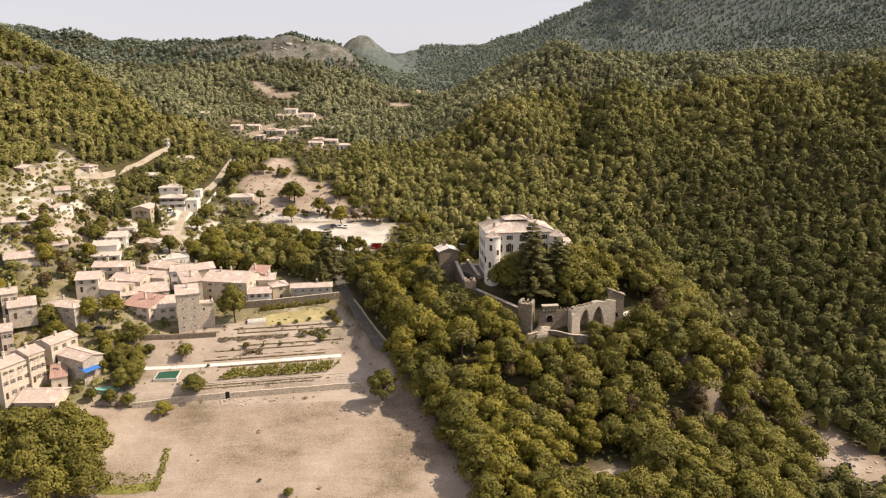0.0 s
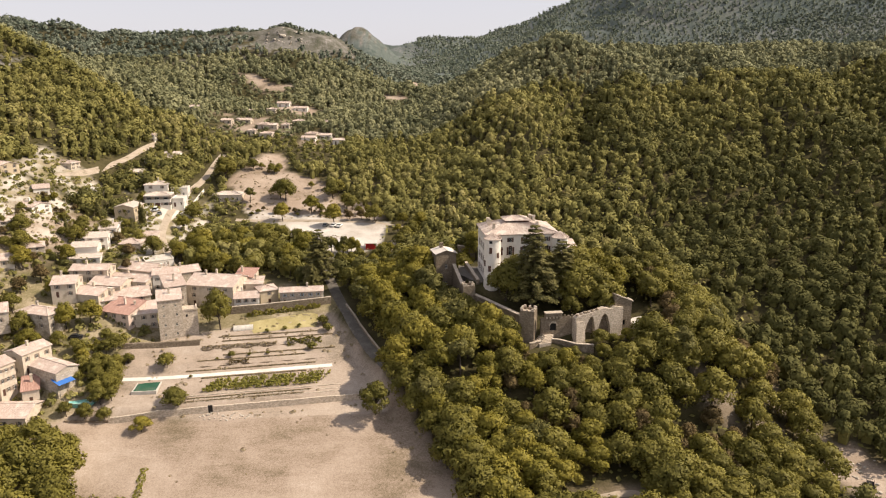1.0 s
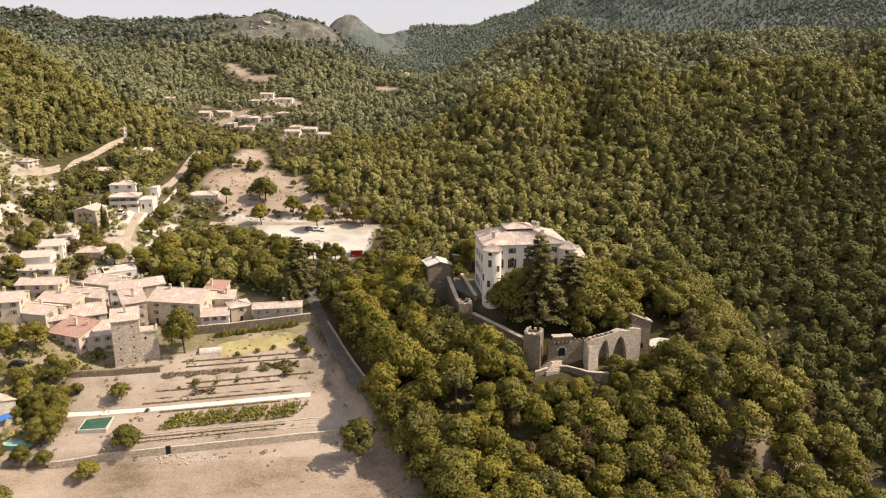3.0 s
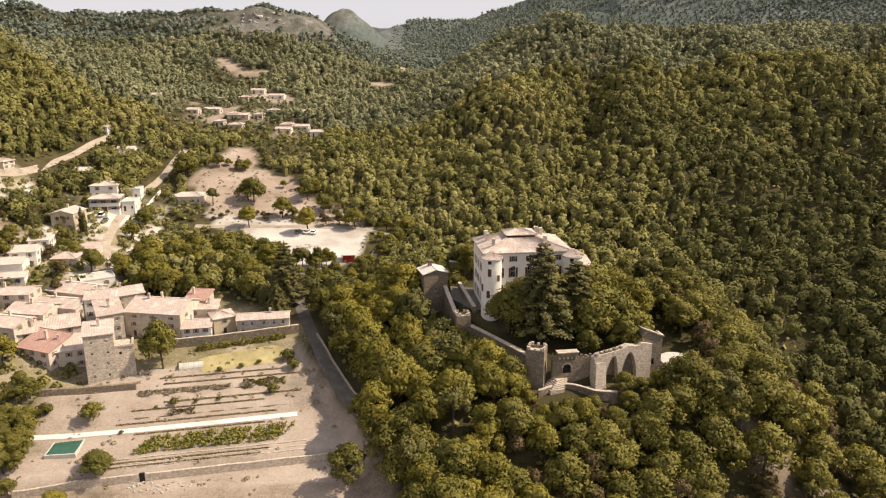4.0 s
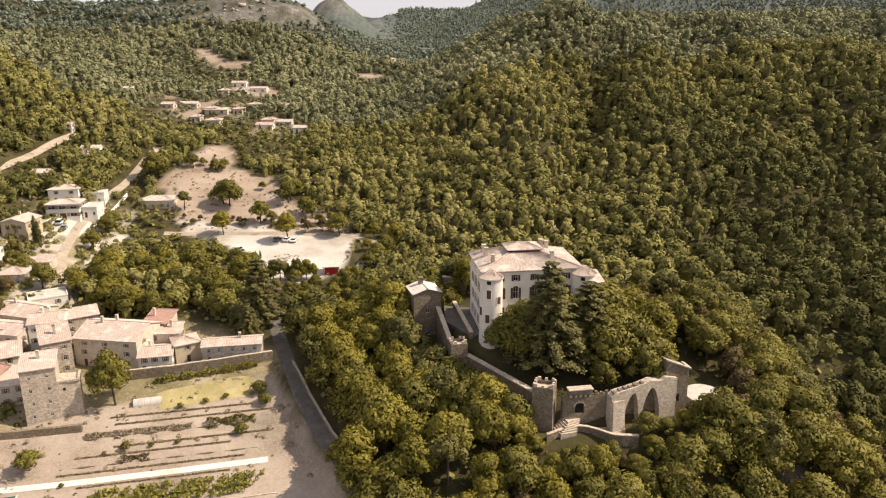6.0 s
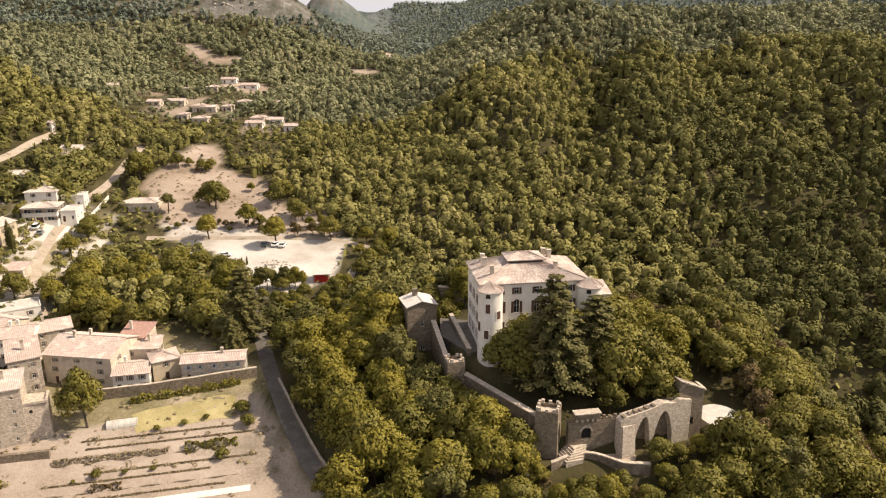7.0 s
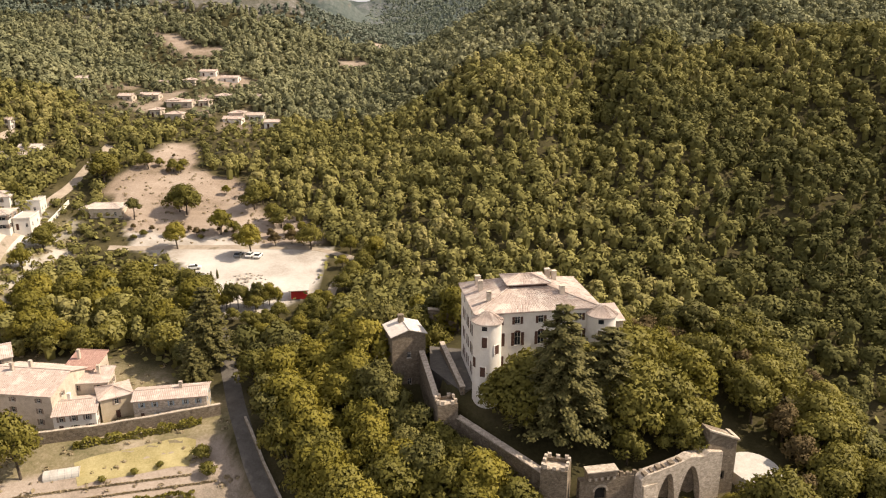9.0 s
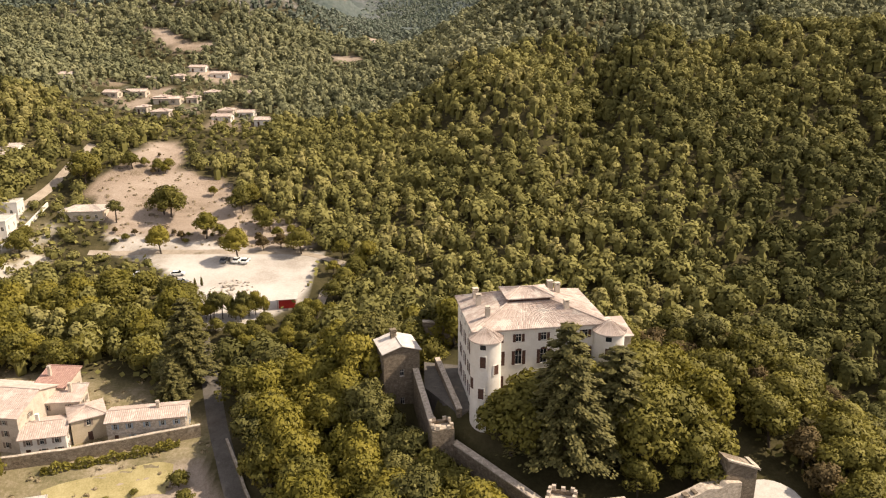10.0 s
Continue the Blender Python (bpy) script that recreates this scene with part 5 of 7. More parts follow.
house("small white hut in the wood", 82.0, 349.2, -30, 2.8, 4.0, 2.5, "x", 0.30, front=(1, 1), left=(0, 1), right=(0, 1), smoke=0, wall=M_RENDER_WHITE, shutter=M_SHUTTER)


# ---- roads, terraces, things in the open ----
ROADS = [[(-48, 300), (-42, 284), (-36, 266), (-29, 248.5), (-22, 235), (-15, 224)], [(-170, 340), (-166, 350), (-162, 362), (-156, 385), (-153, 416)],
         [(-104, 292), (-118, 318), (-123, 342), (-124, 359), (-119, 380), (-119, 404), (-119, 420)], [(-95, 350), (-71, 351.5), (-29, 350.5), (-14, 340), (-20, 326), (-21, 314)]]


def road_distance(x, y):
    d = np.full(np.shape(x), 1e9)
    for line in ROADS:
        for (ax, ay), (bx, by) in zip(line, line[1:]):
            t = np.clip(((x - ax) * (bx - ax) + (y - ay) * (by - ay)) / ((bx - ax) ** 2 + (by - ay) ** 2), 0, 1)
            d = np.minimum(d, np.hypot(x - ax - t * (bx - ax), y - ay - t * (by - ay)))
    return d


def ribbon(name, line, width, m, label, lift=0.06):
    """A road laid over the ground along a smoothed line."""
    pts = np.array(line, float)
    t = np.linspace(0, len(pts) - 1, (len(pts) - 1) * 14 + 1)
    k = np.arange(len(pts))
    x, y = np.interp(t, k, pts[:, 0]), np.interp(t, k, pts[:, 1])
    for _ in range(12):
        x[1:-1], y[1:-1] = (x[:-2] + 2 * x[1:-1] + x[2:]) / 4, (y[:-2] + 2 * y[1:-1] + y[2:]) / 4
    bm = bmesh.new()
    rows = []
    for i in range(len(x)):
        a, b = max(i - 1, 0), min(i + 1, len(x) - 1)
        d = Vector((x[b] - x[a], y[b] - y[a])).normalized()
        n = Vector((-d.y, d.x))
        row = []
        for u in np.linspace(-0.5, 0.5, 7):
            px_, py_ = x[i] + n.x * u * width, y[i] + n.y * u * width
            row.append(bm.verts.new((px_, py_, gz(px_, py_) + lift + 0.05 * (1 - 4 * u * u))))
        rows.append(row)
    for r0, r1 in zip(rows, rows[1:]):
        for p in range(6):
            f = bm.faces.new((r0[p + 1], r0[p], r1[p], r1[p + 1]))
            f.smooth = True
    ob = part(name, bm, m)
    return tagged(ob, label, "road", kind="structure")


ribbon("road_castle", ROADS[0], 3.8, M_ROAD, "narrow shaded asphalt road below the castle")
ribbon("road_hillside", ROADS[1], 3.0, M_PATH, "pale sunlit road climbing the wooded hillside")
ribbon("road_lane", ROADS[2], 3.0, M_PATH, "dusty lane between villas and meadow")
ribbon("road_track", ROADS[3], 2.6, M_PATH, "pale gravel track behind the car park")
ribbon("road_terrace_path", [(-97, 219.2), (-75, 223.0), (-55, 227.0), (-34, 231.4)], 1.8, M_GRAVEL, "pale footpath along the terraces")
ribbon("road_wood_track", [(24, 172), (37, 175), (47, 177.5), (58, 176)], 2.2, M_PATH, "short pale track in the wood")


def stone_wall(label, line, h, t, m, sink=1.0, coping=True, name="garden_wall"):
    """A free-standing or retaining wall that follows the ground, built in short lengths."""
    ob = thing(name, line[0][0], line[0][1], gz(*line[0]), 0, label, "wall", "garden walls")
    ox, oy, oz = line[0][0], line[0][1], gz(*line[0])
    bm, bc = bmesh.new(), bmesh.new()
    for (x0, y0), (x1, y1) in zip(line, line[1:]):
        n = max(1, int(math.hypot(x1 - x0, y1 - y0) / 2.5))
        for k in range(n):
            ax, ay, bx, by = x0 + (x1 - x0) * k / n, y0 + (y1 - y0) * k / n, x0 + (x1 - x0) * (k + 1) / n, y0 + (y1 - y0) * (k + 1) / n
            L = math.hypot(bx - ax, by - ay)
            nx, ny = -(by - ay) / L * t, (bx - ax) / L * t
            za, zb = gz(ax, ay) - oz, gz(bx, by) - oz
            ha, hb = h + 0.06 * math.sin(ax * 1.7), h + 0.06 * math.sin(bx * 1.7)
            q = [(ax - ox, ay - oy), (bx - ox, by - oy), (bx - ox + nx, by - oy + ny), (ax - ox + nx, ay - oy + ny)]
            prism(bm, q, [za - sink, zb - sink, zb - sink, za - sink], [za + ha, zb + hb, zb + hb, za + ha])
            if coping:
                prism(bc, q, [za + ha + 0.003, zb + hb + 0.003, zb + hb + 0.003, za + ha + 0.003], [za + ha + 0.14, zb + hb + 0.14, zb + hb + 0.14, za + ha + 0.14])
    part("wall", bm, m, ob)
    if coping:
        part("coping", bc, M_STONE_PALE, ob)
    else:
        bc.free()
    return ob


def tline(v, xs, off=0.0):
    """Points of a terrace line at contour v."""
    return [(x, v + off + 0.2 * (x + 56)) for x in xs]


stone_wall("long dry-stone terrace wall beside the mown field", tline(210.75, (-93, -80, -66.5)), 1.9, 0.6, M_STONE_PALE, 0.6, False)
stone_wall("dry-stone terrace wall with a dark doorway", tline(210.75, (-65.3, -50, -36, -24)), 1.9, 0.6, M_STONE_PALE, 0.6, False)
stone_wall("stone retaining wall under the village houses", [(-79, 253.5), (-63, 256.2), (-50, 259.6), (-38.5, 263.0)], 2.6, 0.7, M_STONE, 1.5)
stone_wall("low stone wall along the castle road", [(-33.2, 261), (-27.0, 248.0), (-20.0, 235), (-12.5, 223)], 0.8, 0.5, M_STONE, 0.5)
stone_wall("rubble bank below the village tower", [(-100, 231.5), (-90, 234.0), (-77, 236.5)], 1.8, 0.9, M_STONE, 0.8, False)
stone_wall("low vine-terrace edge of pale stones", tline(216.0, (-76, -60, -45, -30)), 0.35, 0.3, M_STONE_PALE, 0.4, False)
stone_wall("low stone edge between the upper terraces", tline(231.0, (-78, -60, -45, -37)), 0.4, 0.35, M_STONE, 0.4, False)
stone_wall("grassy stone edge of the top terrace", tline(238.9, (-76, -60, -45, -39)), 0.5, 0.35, M_STONE, 0.4, False)
stone_wall("white rendered garden wall along the villa lane", [(-118.2, 346), (-117.0, 358), (-115.6, 372)], 1.5, 0.3, M_RENDER_WHITE, 0.6, False)
stone_wall("broken dry wall at the edge of the field", [(-104, 201), (-94, 203.4), (-84, 205.2)], 0.6, 0.7, M_STONE, 0.4, False)
# the doorway's shade is a solid near-black block between the wall ends
door = thing("wall_door", -65.9, 208.75, gz(-65.9, 208.4), 11, "doorway through the terrace wall, filled with a dark block", "doorway")
bm = bmesh.new()
box(bm, -0.6, 0, -0.3, 0.6, 0.5, 2.2)
part("opening", bm, M_DARK, door)


def pool(label, x, y, w, d, turn, m, edge=0.55, z=None):
    z = gz(x, y) + 0.35 if z is None else z
    ob = thing("garden_pool", x, y, z, turn, label, "pool")
    bm = bmesh.new()
    for q in ((-edge, -edge, w + edge, 0), (-edge, d, w + edge, d + edge), (-edge, 0.002, 0, d - 0.002), (w, 0.002, w + edge, d - 0.002)):
        box(bm, q[0], q[1], -1.6, q[2], q[3], 0.12)
    part("rim", bm, M_CONC, ob, "pale concrete pool rim")
    bm = bmesh.new()
    box(bm, 0.004, 0.004, -1.2, w - 0.004, d - 0.004, 0.04)
    part("water", bm, m, ob)
    return ob


pool("rectangular garden basin of dark green water", -89.4, 212.6, 6.4, 10.4, 6, M_POOL, 0.32, z=14.3)
M_TEAL = mat("turquoise_cover", (0.16, 0.42, 0.38), (0.26, 0.55, 0.49), 0.6, 0.5)
cover = thing("pool_cover", -102, 208.6, gz(-102, 208.6) + 0.15, 12, "oval turquoise pool cover in a garden", "pool")
bm = bmesh.new()
n = 26
prism(bm, [(math.cos(6.28319 * k / n) * 3.9, math.sin(6.28319 * k / n) * 1.9) for k in range(n)], -1.0, 0.35)
part("cover", bm, M_TEAL, cover)
bm = bmesh.new()
for k in range(n):
    a, b = 6.28319 * k / n, 6.28319 * (k + 1) / n
    limb(bm, (math.cos(a) * 3.95, math.sin(a) * 1.95, 0.36), (math.cos(b) * 3.95, math.sin(b) * 1.95, 0.36), 0.09, 0.09, 6)
part("rim", bm, M_CONC, cover)
M_AWN = mat("blue_canvas", (0.03, 0.12, 0.38), (0.05, 0.17, 0.48), 0.8, 0.8)
aw = thing("awning", -110.4, 210.0, 18.6, -29, "bright blue canvas awning over a terrace", "awning")
bm = bmesh.new()
slab(bm, [(0, -1.0, 1.0), (3.8, -1.0, 0.0), (3.8, 4.2, 0.0), (0, 4.2, 1.0)], 0.05)
part("canvas", bm, M_AWN, aw)
for y in (-0.9, 4.1):
    bm = bmesh.new()
    limb(bm, (3.7, y, -7.0), (3.7, y, -0.06), 0.05, 0.05, 8)
    part("post", bm, M_METAL, aw)


# vineyard rows: leafy clumps and posts
def vine_row(v, x0, x1, h, seed, full):
    rng = np.random.RandomState(seed)
    ob = thing("vine_row", x0, v + 0.2 * (x0 + 56), gz(x0, v + 0.2 * (x0 + 56)), 0, "row of green grapevines tied to wooden posts" if full else "thin row of young grapevines on posts", "vines", "vine rows")
    oz = ob.matrix_basis.translation
    L = x1 - x0
    n = int(L * (46 if full else 22))
    u = rng.uniform(0, L, n)
    gap = np.sin(u * 2.3 + seed) + np.sin(u * 0.7) > (-1.5 if full else -0.9)
    u = u[gap]
    n = len(u)
    xx, yy = x0 + u, v + 0.2 * (x0 + u + 56) + rng.normal(size=n) * 0.28
    zz = height(xx, yy) + rng.uniform(0.25, h, n)
    c = np.stack([xx - oz.x, yy - oz.y, zz - oz.z], 1)
    a = rng.normal(size=(n, 3)); a /= np.linalg.norm(a, axis=1)[:, None]
    b = np.cross(a, rng.normal(size=(n, 3))); b /= np.linalg.norm(b, axis=1)[:, None]
    s = rng.uniform(0.2, 0.42, n)[:, None]
    put("leaves", quads_mesh("leaves", np.stack([c + a * s, c + b * s * 0.8, c - a * s, c - b * s * 0.8], 1), LEAF["vine"]), ob)
    for k in range(int(L / 2.2) + 1):
        x = x0 + k * 2.2
        y = v + 0.2 * (x + 56)
        bm = bmesh.new()
        limb(bm, (x - oz.x, y - oz.y, gz(x, y) - oz.z - 0.3), (x - oz.x, y - oz.y, gz(x, y) - oz.z + 1.35), 0.06, 0.045, 5)
        part("post", bm, M_BARK, ob)


def soft_normals(me, nrm, k):
    """Lets leaves take the light of the crown that they clothe: one normal a leaf, k corners each."""
    at = me.attributes.new("custom_normal", "FLOAT_VECTOR", "POINT")
    at.data.foreach_set("vector", np.repeat(nrm, k, axis=0).ravel().astype(np.float32))


def outward(q, nrm):
    """Turns each leaf so that its face looks along its normal."""
    face = np.cross(q[:, 1] - q[:, 0], q[:, 2] - q[:, 0])
    back = (face * nrm).sum(1) < 0
    q[back] = q[back][:, ::-1]
    return q


def quads_mesh(name, q, material, tint=None, nrm=None):
    n = len(q)
    if nrm is not None:
        q = outward(q, nrm)
    me = bpy.data.meshes.new(name)
    me.vertices.add(n * 4)
    me.vertices.foreach_set("co", q.reshape(-1).astype(np.float32))
    me.loops.add(n * 4)
    me.loops.foreach_set("vertex_index", np.arange(n * 4))
    me.polygons.add(n)
    me.polygons.foreach_set("loop_start", np.arange(0, n * 4, 4))
    if tint is not None:
        at = me.attributes.new("tint", "FLOAT", "POINT")
        at.data.foreach_set("value", np.repeat(tint, 4).astype(np.float32))
    if nrm is not None:
        soft_normals(me, nrm, 4)
    me.update()
    me.materials.append(material)
    return me


for k, v in enumerate((217.6, 219.1, 220.6, 222.1)):
    vine_row(v, -70 + 0.8 * k, -36 + 0.7 * k, 1.25, 3 + k, k == 1)
for k, v in enumerate((213.2, 214.5)):
    stone_wall("line of pale stakes in a bare vine bed", tline(v, (-72, -50, -30)), 0.12, 0.25, M_STONE_PALE, 0.2, False, "bed_edge")


def hedge(label, line, h, w, leaf, seed, name="hedge"):
    """A loose hedge of leaf clumps along a line."""
    rng = np.random.RandomState(seed)
    ob = thing(name, line[0][0], line[0][1], gz(*line[0]), 0, label, "hedge", "hedges")
    o = ob.matrix_basis.translation
    qs = []
    for (ax, ay), (bx, by) in zip(line, line[1:]):
        L = math.hypot(bx - ax, by - ay)
        n = int(L * 60 * max(h, 0.45))
        t = rng.uniform(0, 1, n)
        ph = rng.uniform(0, math.pi, n)
        wob = 1 + 0.35 * np.sin(t * L * 1.3 + seed) + 0.2 * np.sin(t * L * 3.1)
        off = np.cos(ph) * w * 0.5 * wob
        xx, yy = ax + (bx - ax) * t - (by - ay) / L * off, ay + (by - ay) * t + (bx - ax) / L * off
        zz = height(xx, yy) + 0.1 + np.sin(ph) * h * wob * rng.uniform(0.7, 1.05, n)
        c = np.stack([xx - o.x, yy - o.y, zz - o.z], 1)
        a = rng.normal(size=(n, 3)); a /= np.linalg.norm(a, axis=1)[:, None]
        b = np.cross(a, rng.normal(size=(n, 3))); b /= np.linalg.norm(b, axis=1)[:, None]
        s = rng.uniform(0.16, 0.36, n)[:, None]
        qs.append(np.stack([c + a * s, c + b * s * 0.8, c - a * s, c - b * s * 0.8], 1))
    put("leaves", quads_mesh("leaves", np.concatenate(qs), LEAF[leaf]), ob)


bedrnd = random.Random(3)
for k, v in enumerate((213.6, 215.0, 225.0, 229.4, 233.4, 236.0, 242.0, 244.6)):
    x0 = -78 + bedrnd.uniform(0, 9)
    hedge("strip of dry grass along a terrace bed", tline(v, (x0, x0 + 14, min(-33, x0 + 36 + bedrnd.uniform(-6, 4)))), 0.07, 0.22, "straw", 40 + k, "grass_strip")
hedge("clipped green hedge along the retaining wall", [(-66, 253.5), (-52, 257), (-42, 260.5)], 1.3, 1.4, "oak", 4)
hedge("rough dry grass on the terrace edge", tline(239.3, (-76, -64, -53)), 0.22, 0.6, "straw", 5)
hedge("low dark hedge on the terrace edge", tline(239.3, (-50, -44, -39)), 0.9, 1.0, "oak", 6)
hedge("patch of weeds on the terrace edge", tline(231.6, (-66, -60)), 0.5, 0.9, "dry", 7)
hedge("strip of tall green weeds in the field", [(-76.5, 186), (-75.0, 177), (-74.5, 170)], 0.35, 1.6, "vine", 9)
hedge("patch of long green grass in the field", [(-89, 173.5), (-82, 172.5), (-74, 173)], 0.28, 5.5, "vine", 10)
ribbon("lawn_field", [(-90, 170.5), (-84, 170), (-79, 170.5), (-74, 172)], 3.6, mat("long_green_grass", (0.10, 0.105, 0.02), (0.25, 0.22, 0.06), 0.5, 0.95, 0.4, 10), "ragged patch of green grass on the field", 0.05)
hedge("garden hedge beside the village lane", [(-112, 226), (-106, 231), (-100, 236)], 1.5, 1.8, "lime", 11)
hedge("garden hedge below the village houses", [(-110, 219), (-104, 221), (-97, 226)], 1.4, 1.8, "oak", 12)
hedge("rough hedge along the gatehouse lane", [(-9.5, 263), (-6.5, 268), (-4.5, 274)], 1.0, 1.2, "oak", 13)

# yellowed lawn on the top terrace
ribbon("lawn_terrace", [(-63, 247.0), (-60, 248.5), (-52, 250.5), (-45, 252.8), (-42, 252.8)], 6.0, mat("yellow_grass", (0.25, 0.21, 0.085), (0.43, 0.365, 0.185), 0.3, 0.95, 0.3, 10), "sun-yellowed lawn on the top terrace", 0.05)


# cars
def car(label, x, y, turn, paint, van=False):
    ob = thing("car", x, y, gz(x, y), turn, label, "car", "parked cars")
    prof = [(-2.05, 0.35), (-2.1, 0.75), (-1.95, 0.92), (-1.1, 0.98), (1.35, 0.95), (1.95, 0.82), (2.08, 0.6), (2.05, 0.32)]
    cab = [(-1.75, 0.95), (-1.25, 1.45), (0.35, 1.47), (1.05, 0.96)] if not van else [(-2.0, 0.95), (-1.95, 1.85), (0.9, 1.85), (1.5, 0.96)]
    for nm, pr, hw, m, lab in (("body", prof, 0.86, paint, ""), ("cabin", cab, 0.72, M_GLASS, "dark glazed cabin")):
        bm = bmesh.new()
        l = [bm.verts.new((u, -hw, z)) for u, z in pr]
        r = [bm.verts.new((u, hw, z)) for u, z in pr]
        bm.faces.new(l[::-1])
        bm.faces.new(r)
        for k in range(len(pr)):
            j = (k + 1) % len(pr)
            bm.faces.new((l[k], l[j], r[j], r[k]))
        bmesh.ops.recalc_face_normals(bm, faces=bm.faces)
        part(nm, bm, m, ob, lab)
    bm = bmesh.new()
    u0, u1, zz = (cab[1][0], cab[2][0], cab[1][1])
    box(bm, u0, -0.7, zz - 0.03, u1, 0.7, zz + 0.03)
    part("car_roof", bm, paint, ob)
    for sx in (-1.3, 1.32):
        for sy in (-0.8, 0.8):
            w = thing("wheel", sx, sy, 0.32)
            w.parent = ob
            for nm, r, t, m in (("tyre", 0.33, 0.11, M_DARK), ("rim", 0.2, 0.115, M_METAL)):
                bm = bmesh.new()
                limb(bm, (0, -t, 0), (0, t, 0), r, r, 14)
                bm.faces.new([v for v in bm.verts[:14]][::-1])
                bm.verts.ensure_lookup_table()
                part(nm, bm, m, w)
    return ob


def paint(name, c):
    return mat(name, c, tuple(min(1, v * 1.15 + 0.01) for v in c), 0.5, 0.3)


P_BLACK, P_WHITE, P_SILVER, P_RED, P_GREY = paint("black_paint", (0.015, 0.015, 0.018)), paint("white_paint", (0.72, 0.72, 0.70)), paint("silver_paint", (0.42, 0.43, 0.44)), paint("red_paint", (0.42, 0.03, 0.025)), paint("grey_paint", (0.16, 0.17, 0.18))
car("black car parked on white gravel", -61.0, 325.8, 8, P_BLACK)
car("dark car parked beside another on white gravel", -61.2, 329.6, 10, P_GREY)
car("silver car parked on white gravel", -74.2, 334.8, 14, P_SILVER)
car("white car parked on white gravel", -63.8, 335.2, 10, P_WHITE)
car("dark car parked under a tree", -52.4, 344.2, 80, P_GREY)
car("white car parked beside a tree", -48.6, 344.0, 78, P_WHITE)
car("white car with dark windows beside a tree", -46.0, 343.4, 82, P_WHITE)
car("white van before a white villa", -128.6, 342.6, 100, P_WHITE, True)
car("grey car before a white villa", -126.0, 339.6, 105, P_GREY)
car("dark car beneath the village plane trees", -114.5, 233.0, 12, P_BLACK)

kiosk = thing("kiosk", -31.5, 313.8, gz(-29, 315), 6, "small red kiosk under a pale flat shelter roof", "kiosk")
for nm, q, m in (("counter", (0.3, 0.4, 0, 4.6, 2.4, 2.3), P_RED), ("shelter_roof", (-0.4, -0.4, 2.6, 5.2, 5.0, 2.78), M_CONC)):
    bm = bmesh.new()
    box(bm, *q)
    part(nm, bm, m, kiosk)
for px_, py_ in ((0.0, 0.0), (4.8, 0.0), (0.0, 4.6), (4.8, 4.6)):
    bm = bmesh.new()
    limb(bm, (px_, py_, -0.2), (px_, py_, 2.6), 0.07, 0.07, 8)
    part("post", bm, M_METAL, kiosk)

# rubble in the car park and below the terrace wall, rocks on the scree
M_ROCK = mat("limestone", (0.30, 0.26, 0.21), (0.52, 0.47, 0.40), 0.9, 0.95, 0.6, 6, obj_random=0.3)


def rock_mesh(seed):
    rng = random.Random(seed)
    bm = bmesh.new()
    bmesh.ops.create_icosphere(bm, subdivisions=1, radius=1)
    for v in bm.verts:
        v.co *= rng.uniform(0.65, 1.25)
        v.co.z *= 0.6
    me = bpy.data.meshes.new("stone")
    bm.to_mesh(me)
    bm.free()
    me.materials.append(M_ROCK)
    return me


ROCKS = [rock_mesh(k) for k in range(5)]


def stones(name, label, x0, y0, x1, y1, n, s0, s1, seed):
    rng = random.Random(seed)
    ob = thing(name, (x0 + x1) / 2, (y0 + y1) / 2, gz((x0 + x1) / 2, (y0 + y1) / 2), 0, label, "stones")
    o = ob.matrix_basis.translation
    for k in range(n):
        a, r = rng.uniform(0, 6.28), math.sqrt(rng.random())
        x, y = o.x + math.cos(a) * r * (x1 - x0) / 2, o.y + math.sin(a) * r * (y1 - y0) / 2
        s = rng.uniform(s0, s1) * (1.3 - 0.6 * r)
        st = put("stone", rng.choice(ROCKS), ob, pose(x - o.x, y - o.y, gz(x, y) - o.z + 0.1 * s, rng.uniform(-20, 20), rng.uniform(-20, 20), rng.uniform(0, 360)))
        st.scale = (s, s * rng.uniform(0.7, 1.2), s)


stones("rubble_heap", "low heap of grey rubble on the car park", -52, 318, -40, 332, 60, 0.3, 0.9, 1)
stones("wall_rubble", "pale stones fallen from the terrace wall", -72, 205.5, -50, 209.5, 70, 0.15, 0.5, 2)
stones("scree", "few pale stones on the bare earth slope", 74, 206, 86, 220, 26, 0.15, 0.5, 3)
stones("scree", "pale limestone outcrop among scrub", 90, 207, 103, 213, 18, 0.3, 0.8, 4)
stones("quarry_stones", "scattered stones in the gravel yard", 108, 180, 130, 206, 60, 0.2, 0.7, 5)
stones("hill_rocks", "pale limestone crags on the rocky hill", -152, 655, -110, 680, 40, 0.8, 2.0, 6)


def trailer(label, x, y, turn, m):
    ob = thing("site_trailer", x, y, gz(x, y), turn, label, "trailer")
    bm = bmesh.new()
    box(bm, -2.4, -0.9, 0.75, 2.4, 0.9, 0.92)
    for s in (-1, 1):
        box(bm, -2.4, s * 0.9 - 0.04, 0.922, 2.4, s * 0.9 + 0.04, 1.4)
    part("bed", bm, m, ob)
    bm = bmesh.new()
    limb(bm, (2.4, 0, 0.8), (4.0, 0, 0.6), 0.07, 0.06, 6)
    part("drawbar", bm, M_METAL, ob)
    for sx in (-0.7, 0.4):
        for sy in (-1.0, 1.0):
            bm = bmesh.new()
            limb(bm, (sx, sy - 0.12, 0.42), (sx, sy + 0.12, 0.42), 0.42, 0.42, 12)
            part("wheel", bm, M_DARK, ob)


trailer("rusty flat trailer parked in the gravel yard", 119.5, 184.0, 15, M_BARK)
trailer("small dark trailer in the gravel yard", 116.5, 192.0, 60, M_DARK)
